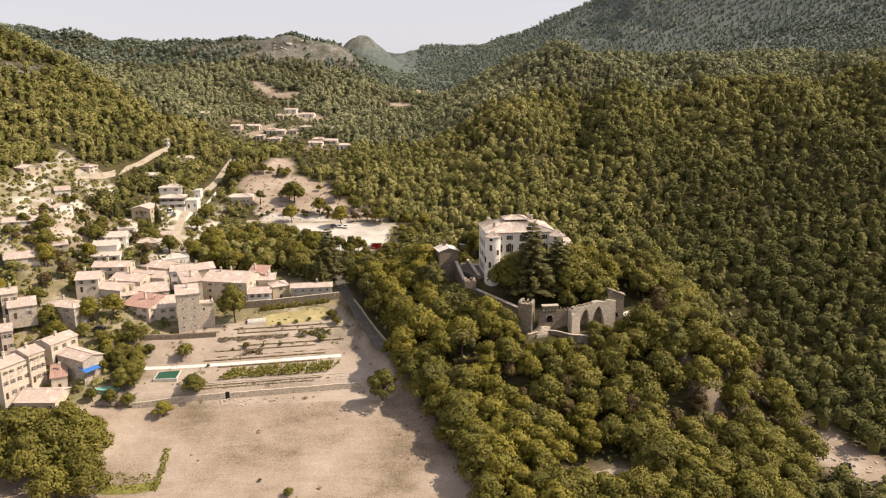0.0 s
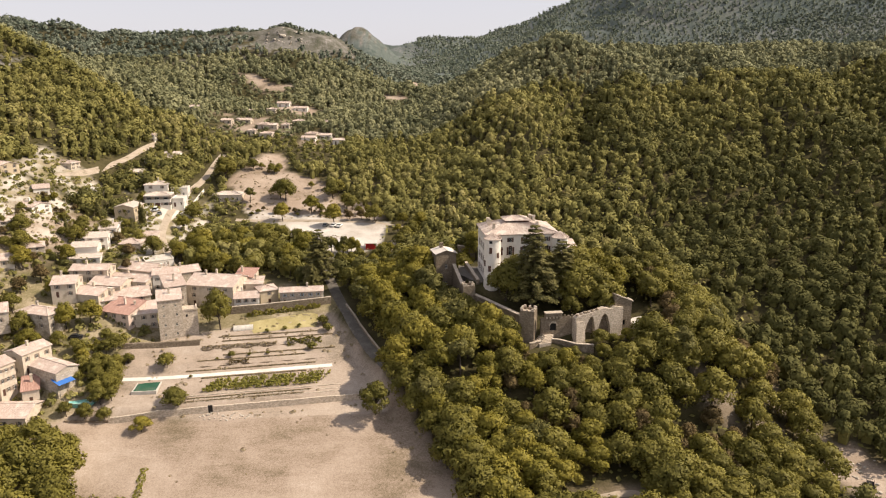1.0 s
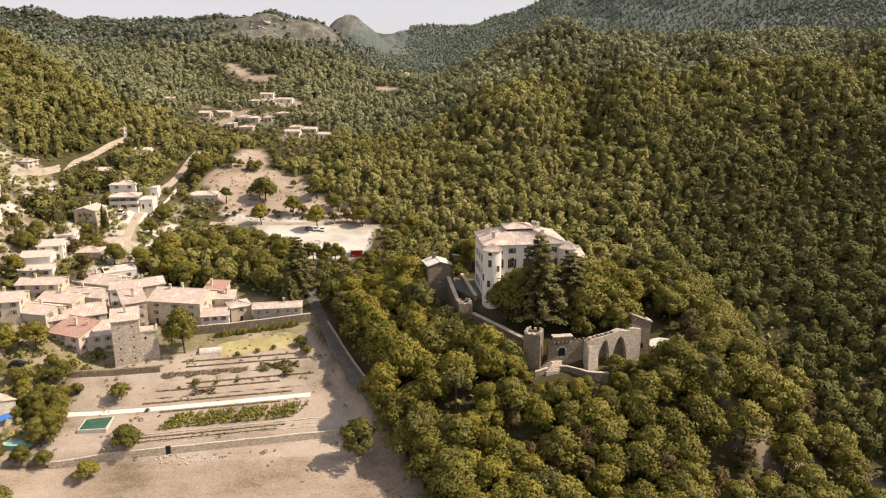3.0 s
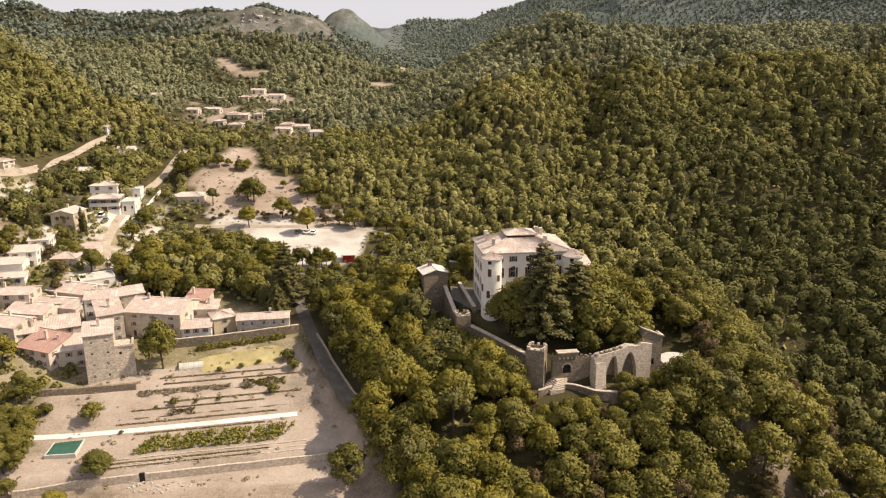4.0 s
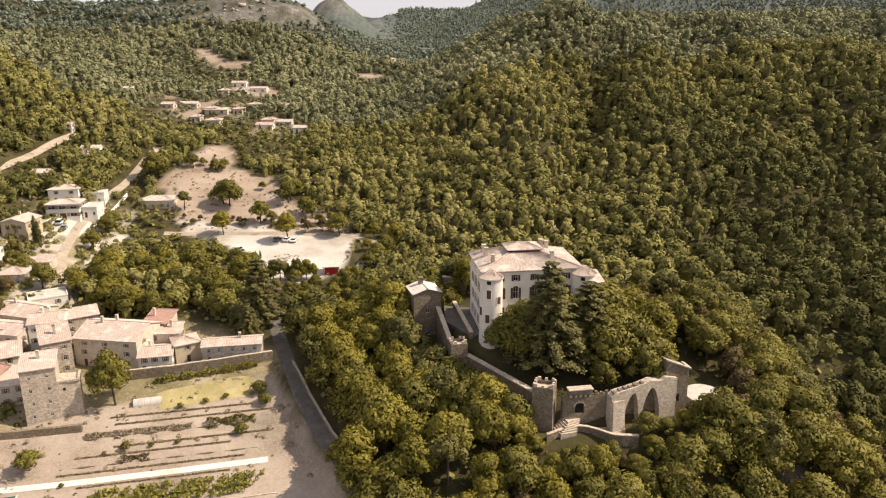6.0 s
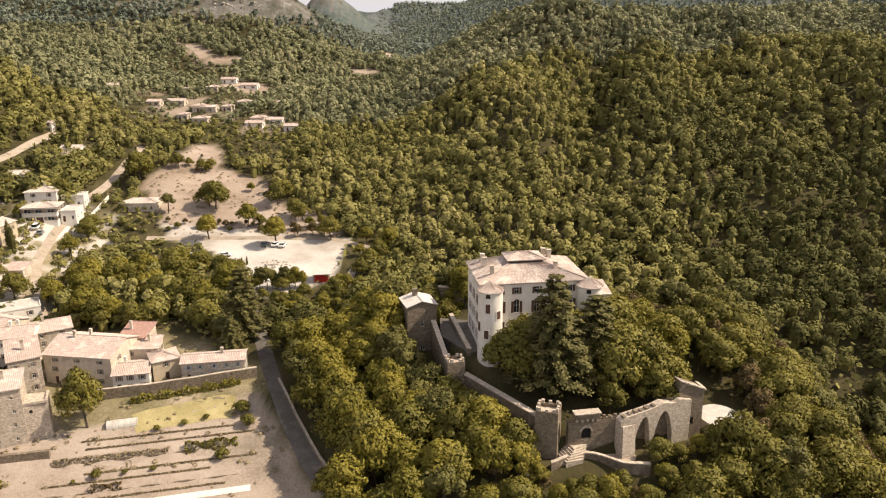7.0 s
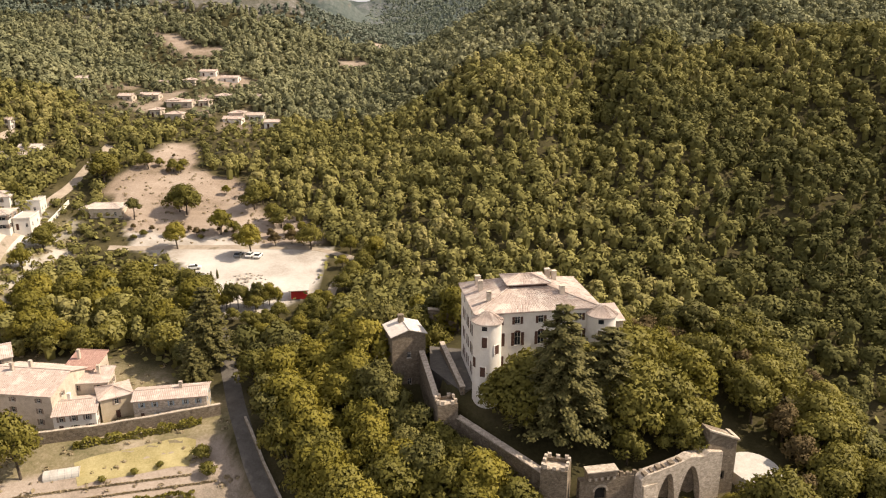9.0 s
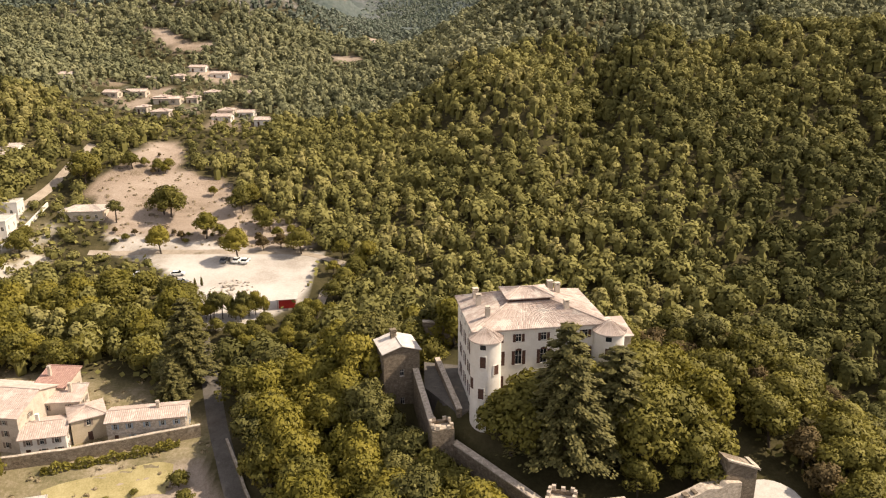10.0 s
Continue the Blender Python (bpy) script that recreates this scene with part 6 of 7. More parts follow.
# plastic tunnel on the top terrace
tun = thing("garden_tunnel", -68.5, 245.2, gz(-66, 246), 14, "low white plastic garden tunnel on the terrace", "tunnel")
bm = bmesh.new()
n = 10
a = [(1.4 - 1.4 * math.cos(math.pi * k / n), 1.5 * math.sin(math.pi * k / n)) for k in range(n + 1)]
for x0, x1 in zip(np.linspace(0, 6.4, 6), np.linspace(0, 6.4, 6)[1:]):
    for (y0, z0), (y1, z1) in zip(a, a[1:]):
        bm.faces.new([bm.verts.new(p) for p in ((x0, y0, z0 - 0.1), (x1, y0, z0 - 0.1), (x1, y1, z1 - 0.1), (x0, y1, z1 - 0.1))])
for x in (0, 6.4):
    bm.faces.new([bm.verts.new((x, y, z - 0.1)) for y, z in a])
part("cover", bm, M_CONC, tun)
for x in np.linspace(0, 6.4, 6):
    bm = bmesh.new()
    for (y0, z0), (y1, z1) in zip(a, a[1:]):
        limb(bm, (x, y0, z0 - 0.08), (x, y1, z1 - 0.08), 0.03, 0.03, 5)
    part("hoop", bm, M_METAL, tun)

# ---- trees ----
def leaf_cloud(rng, centres, radii, n, size):
    """Small leaf clumps, as quads, over the lobes of a crown."""
    k = rng.choice(len(centres), n, p=radii ** 2 / (radii ** 2).sum())
    d = rng.normal(size=(n, 3))
    d[:, 2] += 0.35
    d /= np.linalg.norm(d, axis=1)[:, None]
    rr = radii[k] * rng.uniform(0.45, 1.1, n) ** 0.6
    rr *= 1 + 0.16 * np.sin(d[:, 0] * 6 + k) * np.sin(d[:, 1] * 6 + 2 * k) + 0.1 * np.sin(d[:, 2] * 9 + k)
    c = centres[k] + d * rr[:, None] * np.array([1, 1, 0.85])
    nrm = d + np.array([0, 0, 0.25]) + rng.normal(size=(n, 3)) * 0.5
    nrm /= np.linalg.norm(nrm, axis=1)[:, None]
    a = np.cross(nrm, rng.normal(size=(n, 3)))
    a /= np.linalg.norm(a, axis=1)[:, None] + 1e-9
    b = np.cross(nrm, a)
    s = size * rng.uniform(0.55, 1.5, n)[:, None]
    q = np.stack([c + a * s * 0.6, c + b * s * 0.32 + nrm * s * 0.1, c - a * s * 0.55, c - b * s * 0.36], 1)
    q += rng.normal(size=q.shape) * s[:, None] * 0.1
    mid = centres.mean(0) * np.array([1, 1, 0.8])
    whole = c - mid
    whole /= np.linalg.norm(whole, axis=1)[:, None]
    soft = d * 0.9 + whole * 0.25 + nrm * 0.25 + rng.normal(size=(n, 3)) * 0.12
    return q, soft / np.linalg.norm(soft, axis=1)[:, None]


def tree_meshes(kind, seed, h, w, leaves, size):
    """Trunk with limbs, and crown, of a tree h high and w wide, standing on the origin."""
    rng = np.random.RandomState(seed)
    bm = bmesh.new()
    if kind in ("cedar", "cypress", "fir"):
        limb(bm, (0, 0, -0.5), (0.1, 0, h * 0.93), 0.035 * h, 0.006 * h)
        cs, rs = [], []
        if kind == "cypress":
            for z in np.linspace(0.08, 0.95, 14):
                cs.append((0, 0, z * h))
                rs.append(w * 0.5 * (1 - z ** 3) * (0.55 + 0.45 * min(1, z * 5)))
            q, nrm = leaf_cloud(rng, np.array(cs), np.array(rs), leaves, size)
        else:
            qs, ns = [], []
            for z in np.linspace(0.12, 0.97, 17):
                reach = w * 0.5 * (1 - z) ** 0.6 * rng.uniform(0.85, 1.1) + 0.25
                for a in np.arange(0, 6.28, 0.75 if z < 0.7 else 1.2) + rng.uniform(0, 1):
                    rr = reach * rng.uniform(0.75, 1.12)
                    tip = np.array([math.cos(a) * rr, math.sin(a) * rr, z * h + rr * rng.uniform(-0.05, 0.12)])
                    if z < 0.8:
                        limb(bm, (0, 0, z * h - 0.3), tuple(tip * 0.97), 0.1, 0.03, 4)
                    n = int(leaves / 17 / 6) + 2
                    t = rng.uniform(0.15, 1.05, n) ** 0.7
                    base = np.array([0, 0, z * h])
                    c = base + (tip - base) * t[:, None] + rng.normal(size=(n, 3)) * np.array([0.32, 0.32, 0.12]) * (0.5 + reach * 0.18)
                    s = size * rng.uniform(0.6, 1.5, n)[:, None]
                    dr = np.array([math.cos(a), math.sin(a), -0.25])
                    sd = np.array([-math.sin(a), math.cos(a), 0])
                    nn = rng.normal(size=(n, 3)) * 0.3
                    qs.append(np.stack([c + dr * s * 0.6, c + (sd + nn) * s * 0.4, c - dr * s * 0.5, c - (sd - nn) * s * 0.4], 1))
                    v = (c - base) * 0.5 / (reach + 0.1) + np.array([0, 0, 0.75]) + rng.normal(size=(n, 3)) * 0.3
                    ns.append(v / np.linalg.norm(v, axis=1)[:, None])
            q, nrm = np.concatenate(qs), np.concatenate(ns)
    else:
        lean = rng.uniform(-0.06, 0.06, 2) * h
        fork = (lean[0], lean[1], h * (0.30 if kind != "pine" else 0.52))
        limb(bm, (0, 0, -0.5), fork, 0.030 * h, 0.021 * h, 7)
        nl = rng.randint(20, 28)
        cs, rs = [], []
        for k in range(nl):
            a = 6.283 * k / nl * 1.618 * 2 + rng.uniform(-0.4, 0.4)
            up = rng.uniform(0, 1)
            rad = w * 0.5 * (0.86 - 0.62 * up ** 1.5) * rng.uniform(0.55, 1.05)
            z = h * ((0.40 if kind != "pine" else 0.55) + (0.42 if kind != "pine" else 0.33) * up)
            r = w * rng.uniform(0.11, 0.21) * (1 if kind != "pine" else 0.85)
            c = (lean[0] + math.cos(a) * rad, lean[1] + math.sin(a) * rad, z)
            cs.append(c)
            rs.append(r)
            limb(bm, fork, (c[0] * 0.85, c[1] * 0.85, c[2] - 0.1 * r), 0.012 * h, 0.004 * h, 5)
        cs.append((lean[0], lean[1], h * 0.72))
        rs.append(w * 0.27)
        q, nrm = leaf_cloud(rng, np.array(cs), np.array(rs), leaves, size)
    me = bpy.data.meshes.new("trunk")
    bm.to_mesh(me)
    bm.free()
    me.materials.append(M_BARK)
    return me, q, nrm


def tree_kind(kind, leaf, seed, h, w, leaves, size):
    trunk, q, nrm = tree_meshes(kind, seed, h, w, leaves, size)
    return trunk, quads_mesh("crown", q, LEAF[leaf], None, nrm)


KINDS = {
    "oak": [tree_kind("oak", "oak", 11 + k, 9, 9.4, 4200, 0.46) for k in range(5)],
    "lime": [tree_kind("oak", "lime", 31 + k, 9.5, 8.6, 4200, 0.46) for k in range(4)],
    "pine": [tree_kind("pine", "pine", 51 + k, 10, 7.8, 3600, 0.42) for k in range(3)],
    "dry": [tree_kind("oak", "dry", 71 + k, 7, 6, 2600, 0.38) for k in range(2)],
    "cedar": [tree_kind("cedar", "cedar", 91 + k, 20, 16, 16000, 0.5) for k in range(2)],
    "cypress": [tree_kind("cypress", "cedar", 95, 9, 2.2, 2500, 0.3)],
    "bush": [tree_kind("oak", "oak", 101 + k, 2.2, 3.0, 1500, 0.22) for k in range(2)],
}
TAGS = {
    "oak": ("leafy green oak with a rounded uneven crown", "tree", "broadleaf trees"),
    "lime": ("broadleaf tree with sunlit yellow-green crown", "tree", "yellow-green trees"),
    "pine": ("pine with an open needle crown on a bare trunk", "tree", "pines"),
    "dry": ("small tree with browning summer-dry leaves", "tree", "dry trees"),
    "cedar": ("tall dark cedar with layered boughs", "tree", "cedars"),
    "cypress": ("slim dark column of a cypress", "tree", "cypresses"),
    "bush": ("round green shrub on dry ground", "shrub", "shrubs"),
}
NAMES = {"oak": "oak_tree", "lime": "lime_tree", "pine": "pine_tree", "dry": "dry_tree", "cedar": "cedar_tree", "cypress": "cypress_tree", "bush": "shrub"}
treernd = random.Random(5)


def tree(kind, x, y, s=1.0, sink=0.0, tall=1.0, z=None):
    trunk, crown = treernd.choice(KINDS[kind])
    ob = thing(NAMES[kind], x, y, (gz(x, y) if z is None else z) - sink, treernd.uniform(0, 360), *TAGS[kind])
    ob.scale = (s, s, s * tall)
    put("trunk", trunk, ob)
    put("crown", crown, ob)
    return ob


LOW = [[(-48, 250), (-34, 246), (-32, 262), (-42, 268)], [(-56, 290), (-18, 288), (-14, 316), (-50, 308)]]      # low growth before the car park


def clear(x, y):
    """Where no wood grows: fields, village, car park, roads, castle."""
    v = zone_of(x, y, FIELD + TERRACE + MEADOW + PARKING + QUARRY + VILLAGE + VILLAS + SCRUB + SCREE + FARFIELDS + LOW, 1.5)
    v = np.maximum(v, inside(x, y, [(-7, 259), (6, 243), (21, 222), (27, 215.5), (48, 215), (63, 221), (73, 225), (73, 238), (58, 262), (46, 274), (-3, 280)], 1.0))
    v = np.maximum(v, zone_of(x, y, HAMLET, 2) * 0.9 * (waves(x, y, 17, 4) > 0.0))
    return np.maximum(v, sm(4.6, 3.4, road_distance(x, y) + 1.4 * (x < -100)))


def scatter(x0, x1, y0, y1, step, seed):
    r = np.random.RandomState(seed)
    X, Y = np.meshgrid(np.arange(x0, x1, step), np.arange(y0, y1, step * 0.87))
    X = X + (np.arange(X.shape[0]) % 2)[:, None] * step * 0.5
    x = (X + r.uniform(-0.36, 0.36, X.shape) * step).ravel()
    y = (Y + r.uniform(-0.36, 0.36, X.shape) * step).ravel()
    return x, y


def seen_from_path(x, y):
    """Keep to the wedge of country that lies before the flight."""
    return np.abs(x - 0.02 * y) < 34 + 0.63 * y


def tri_mesh(name, q, material, tint, nrm):
    n = len(q)
    q = outward(q, nrm)
    me = bpy.data.meshes.new(name)
    me.vertices.add(n * 3)
    me.vertices.foreach_set("co", q.reshape(-1).astype(np.float32))
    me.loops.add(n * 3)
    me.loops.foreach_set("vertex_index", np.arange(n * 3))
    me.polygons.add(n)
    me.polygons.foreach_set("loop_start", np.arange(0, n * 3, 3))
    at = me.attributes.new("tint", "FLOAT", "POINT")
    at.data.foreach_set("value", np.repeat(tint, 3).astype(np.float32))
    soft_normals(me, nrm, 3)
    me.update()
    me.materials.append(material)
    return me


def wood_quads(rng, x, y, w, h, n, size, pine):
    """Trees as shells of leaf clumps: round oaks of several lobes, and taller ragged pines."""
    m = len(x)
    z = height(x, y)
    lob = 5
    la = rng.uniform(0, 6.283, (m, lob))
    lr = rng.uniform(0.15, 0.55, (m, lob))
    lz = np.where(pine[:, None], rng.uniform(0.25, 0.9, (m, lob)), rng.uniform(0.30, 0.72, (m, lob)))
    lr = lr * np.where(pine[:, None], 1.25 - lz, 1.0)
    ls = np.where(pine[:, None], rng.uniform(0.48, 0.7, (m, lob)) * (1.4 - lz), rng.uniform(0.5, 0.75, (m, lob)))
    k = rng.randint(0, lob, (m, n))
    i = np.arange(m)[:, None]
    d = rng.normal(size=(m, n, 3))
    d[..., 2] = np.abs(d[..., 2]) * 1.1 - 0.25
    d /= np.linalg.norm(d, axis=2)[..., None]
    rr = (ls[i, k] * w[:, None] * rng.uniform(0.7, 1.1, (m, n)))[..., None]
    c = np.stack([x[:, None] + np.cos(la[i, k]) * lr[i, k] * w[:, None], y[:, None] + np.sin(la[i, k]) * lr[i, k] * w[:, None], z[:, None] + h[:, None] * lz[i, k]], 2)
    c = c + d * rr
    nrm = d + np.array([0, 0, 0.2]) + rng.normal(size=d.shape) * 0.3
    nrm /= np.linalg.norm(nrm, axis=2)[..., None]
    a = np.cross(nrm, rng.normal(size=nrm.shape))
    a /= np.linalg.norm(a, axis=2)[..., None]
    b = np.cross(nrm, a)
    s = size * rng.uniform(0.55, 1.45, (m, n, 1)) * (w / w.mean())[:, None, None]
    whole = c - np.stack([x, y, z + h * 0.4], 1)[:, None]
    whole /= np.linalg.norm(whole, axis=2)[..., None] + 1e-6
    soft = d * 0.65 + whole * 0.55 + nrm * 0.25
    soft /= np.linalg.norm(soft, axis=2)[..., None]
    return np.stack([c + a * s * 0.62, c + b * s * 0.5 - a * s * 0.3, c - b * s * 0.5 - a * s * 0.3], 2).reshape(-1, 3, 3), soft.reshape(-1, 3)


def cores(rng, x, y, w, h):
    """The dense inside of each crown, an added hull so that no ground shows through."""
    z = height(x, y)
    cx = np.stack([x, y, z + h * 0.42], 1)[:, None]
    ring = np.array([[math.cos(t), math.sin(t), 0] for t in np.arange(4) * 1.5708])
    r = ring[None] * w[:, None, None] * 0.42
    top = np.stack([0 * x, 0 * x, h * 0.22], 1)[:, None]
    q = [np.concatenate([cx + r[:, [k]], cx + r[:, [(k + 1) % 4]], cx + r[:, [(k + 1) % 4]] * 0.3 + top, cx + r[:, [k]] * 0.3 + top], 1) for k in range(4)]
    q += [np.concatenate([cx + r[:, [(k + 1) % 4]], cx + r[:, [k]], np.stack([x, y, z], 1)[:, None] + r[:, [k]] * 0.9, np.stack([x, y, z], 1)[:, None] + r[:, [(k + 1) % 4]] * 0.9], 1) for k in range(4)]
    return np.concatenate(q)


def forest():
    rng = np.random.RandomState(77)
    near = []
    bands = [(-170, 200, 120, 300, 6.2, 420, 0.78), (-300, 320, 300, 460, 5.3, 210, 0.86), (-420, 440, 460, 640, 5.0, 96, 1.1), (-620, 560, 640, 960, 5.4, 34, 1.6), (-260, 760, 960, 1330, 7.5, 13, 1.7)]
    for bi, (x0, x1, y0, y1, step, n, size) in enumerate(bands):
        x, y = scatter(x0, x1, y0, y1, step, 40 + bi)
        keep = (clear(x, y) < 0.5) & seen_from_path(x, y)
        keep &= (x > -60) | (y < 726 + 0.1 * np.maximum(-x - 120, 0)) | (y > 1040)
        keep &= (y < 1040) | (x > -40)
        keep &= ~((y > 380) & (rng.uniform(0, 1, len(x)) < sm(0.3, 0.8, rockness(x, y)) * 0.95))
        keep &= rng.uniform(0, 1, len(x)) < 0.93
        x, y = x[keep], y[keep]
        if bi == 0:
            d = np.hypot(x - 25, (y - 218) * 1.1)
            order = np.argsort(d)
            first = order[:330]
            near = [(x[k], y[k]) for k in first if rng.uniform() < 0.96]
            rest = order[330:]
            x, y = x[rest], y[rest]
        species = waves(x, y, 70, 12) + 0.7 * waves(x, y, 23, 16) + rng.normal(size=len(x)) * 0.35
        pine = species > (0.25 if bi == 0 else 0.02)
        w = step * (0.56 + 0.34 * rng.uniform(0, 1, len(x)) ** 1.5) * np.where(pine, 0.85, 1.0)
        h = w * np.where(pine, rng.uniform(1.7, 2.5, len(x)), rng.uniform(1.25, 1.7, len(x)))
        # low growth below the open fields, the hamlet and the hillside roads
        low = np.maximum.reduce([zone_of(x, y + o, FARFIELDS + HAMLET + MEADOW + VILLAS, 5) for o in (6, 14, 24, 36)] + [sm(6, 3, road_distance(x - 2, y + o)) * (x < -100) for o in (4, 9)])
        w, h = w * (1 - 0.5 * low), h * (1 - 0.72 * low)
        heath = np.maximum(sm(610, 680, y) * (x < 0), sm(700, 900, y))
        w, h = w * (1 - 0.3 * heath), h * (1 - 0.55 * heath)
        # the last term paints shade, and dark oaks, into the wood beside the ravine
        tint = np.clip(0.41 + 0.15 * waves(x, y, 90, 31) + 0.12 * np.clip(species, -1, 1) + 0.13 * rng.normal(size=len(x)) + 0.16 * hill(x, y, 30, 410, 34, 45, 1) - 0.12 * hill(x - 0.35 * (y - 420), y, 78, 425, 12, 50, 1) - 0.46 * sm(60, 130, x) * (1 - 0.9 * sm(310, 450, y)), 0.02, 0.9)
        q, qn = wood_quads(rng, x, y, w, h, n, size, pine)
        core = cores(rng, x, y, w, h)
        # low undergrowth between the trunks
        ux, uy = scatter(x0, x1, y0, y1, 2.6 if bi < 2 else 3.8 if bi == 2 else 6.0, 60 + bi)
        ok = (clear(ux, uy) < 0.5) & seen_from_path(ux, uy) & (rockness(ux, uy) < 0.55) & ((ux > -60) | (uy < 726)) & ((ux < 130) | (uy < 620))
        ux, uy = ux[ok], uy[ok]
        us = (1.35 if bi < 2 else 2.0 if bi == 2 else 2.8) * rng.uniform(0.7, 1.4, len(ux))[:, None]
        uc = np.stack([ux, uy, height(ux, uy) + rng.uniform(0.6, 2.6, len(ux))], 1)
        un = np.array([0, 0, 1]) + rng.normal(size=(len(ux), 3)) * 0.55
        un /= np.linalg.norm(un, axis=1)[:, None]
        ua = np.cross(un, rng.normal(size=un.shape))
        ua /= np.linalg.norm(ua, axis=1)[:, None]
        ub = np.cross(un, ua)
        under = np.stack([uc + ua * us * 0.6, uc + ub * us * 0.5, uc - ua * us * 0.6, uc - ub * us * 0.5], 1)
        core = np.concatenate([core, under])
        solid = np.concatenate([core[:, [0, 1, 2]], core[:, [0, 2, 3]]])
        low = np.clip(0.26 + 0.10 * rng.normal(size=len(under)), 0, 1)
        # the crown hulls' darker fixed tint stands for shade inside the foliage
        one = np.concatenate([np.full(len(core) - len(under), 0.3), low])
        sn = np.cross(solid[:, 1] - solid[:, 0], solid[:, 2] - solid[:, 0])
        sn /= np.linalg.norm(sn, axis=1)[:, None] + 1e-9
        sn[sn[:, 2] < 0] *= -1
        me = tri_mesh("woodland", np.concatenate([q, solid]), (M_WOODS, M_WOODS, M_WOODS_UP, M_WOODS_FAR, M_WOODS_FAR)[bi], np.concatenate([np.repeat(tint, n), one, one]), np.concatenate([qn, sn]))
        lab = ("thick oak and pine wood round the castle mound", "dense mixed oak and pine woodland on the valley sides", "pine and oak woodland on the upper slopes", "far grey-green scrub and pines on rocky hills, paled for haze", "scrub on the distant mountain, coloured blue-green for haze")[bi]
        tagged(new("woodland", me), lab, "woodland", kind="stuff")
    for x, y in near:
        sp = float(waves(np.array(x), np.array(y), 40, 14)) + treernd.uniform(-0.6, 0.6)
        kind = "lime" if sp > -0.05 and x < 40 else "dry" if sp < -0.5 and x > 20 else "pine" if sp < -0.45 else "oak"
        tree(kind, x, y, treernd.uniform(0.95, 1.35) * (0.72 if 20 < x < 50 and y > 208 else 1.0))


forest()


# ---- single trees, gardens, court ----
tree("cedar", 29.6, 238.0, 1.05, 0, 1.27)
tree("cedar", 39.0, 241.5, 1.0, 0, 0.98)
for x, y, s, k in ((21.0, 241.0, 1.45, "oak"), (43.5, 235.5, 1.35, "oak"), (49.5, 239.0, 1.5, "oak"), (53.5, 236.0, 1.05, "oak"), (46.0, 244.5, 1.3, "oak"), (54.5, 245.0, 1.35, "lime"), (52.0, 252.5, 1.2, "lime"), (57.0, 258.0, 1.1, "oak"), (24.0, 243.0, 1.6, "oak"), (33.5, 246.0, 1.55, "oak"), (37.0, 244.5, 1.5, "oak"), (44.5, 248.5, 1.5, "oak"), (28.0, 245.5, 1.2, "oak"), (19.5, 244.5, 1.0, "oak"), (34.5, 246.5, 1.2, "oak"), (44.0, 241.0, 1.6, "oak"), (50.0, 233.5, 1.0, "oak"), (40.5, 231.5, 0.8, "oak")):
    tree(k, x, y, s)
# young growth close under the castle walls
for a, b in (((-8, 258), (4, 243)), ((4, 243), (20, 222)), ((20, 222), (28, 216)), ((28, 216), (44, 215.5)), ((44, 216), (60, 220)), ((-2, 240), (16, 219)), ((30, 213), (62, 215)), ((46, 221), (62, 225))):
    n = int(math.hypot(b[0] - a[0], b[1] - a[1]) / 3.4)
    for k in range(n):
        t = (k + treernd.uniform(0.2, 0.8)) / n
        tree(treernd.choice(["oak", "lime", "oak", "dry"]), a[0] + (b[0] - a[0]) * t + treernd.uniform(-1, 1), a[1] + (b[1] - a[1]) * t + treernd.uniform(-1, 1), treernd.uniform(0.45, 0.65) if b[0] > 20 else treernd.uniform(0.85, 1.15))
for x, y, s in ((-7, 256, 1.0), (-4, 252, 0.95), (-1, 248.5, 0.9), (1.5, 251, 0.5), (-2.5, 256.5, 0.5), (2.5, 245, 0.8), (-9, 260, 0.8), (-5, 247, 1.2), (4.0, 247.5, 0.42), (0.5, 255.0, 0.4)):
    tree(treernd.choice(["oak", "lime"]), x, y, s)
# tall trees in a row above the castle road
for k in range(10):
    t = k / 9
    tree(treernd.choice(["oak", "lime", "lime"]), -26.5 + 20 * t + treernd.uniform(-0.8, 0.8), 266 - 43 * t, treernd.uniform(1.15, 1.45), 0, 1.1)
for x, y, s in ((-3, 208, 1.25), (0, 202, 1.2), (3.5, 196, 1.25), (-5.5, 214, 1.1), (6, 189, 1.2), (9, 183, 1.25), (11, 177, 1.2), (2, 186, 0.9), (14, 171, 1.2), (-12.5, 217.5, 0.95), (-9, 211, 1.05), (-16.5, 225, 0.8), (-6.5, 206, 1.1)):
    tree("oak", x, y, s)
for x, y, s in ((24, 218.5, 0.5), (27, 215, 0.5), (30.5, 213.5, 0.45), (34, 213, 0.5), (38, 213, 0.5), (22, 221, 0.6)):
    tree("lime", x, y, s)
# field and terraces
tree("oak", -18.4, 207.6, 1.12)
tree("oak", -76.3, 209.8, 0.9, 0.8, 0.72)
tree("lime", -83.0, 200.8, 0.72, 0.6, 0.8)
for x, y, s in ((-102, 176, 1.5), (-112, 181, 1.5), (-94, 171, 1.1), (-104, 167, 1.2), (-120, 176, 1.3), (-99, 184, 1.2), (-92.5, 178.5, 1.25), (-91.5, 171, 1.2), (-96, 176, 1.35), (-104, 189, 1.1), (-97, 189.5, 0.7), (-107, 172, 1.4), (-116, 170, 1.4), (-124, 184, 1.2), (-112, 188, 0.9), (-119, 190, 0.8), (-128, 192, 0.7), (-90, 166, 1.1), (-97, 162, 1.2)):
    tree("oak", x, y, s)
tree("bush", -39.1, 168.0, 1.0)
tree("bush", -47.9, 173.5, 0.4)
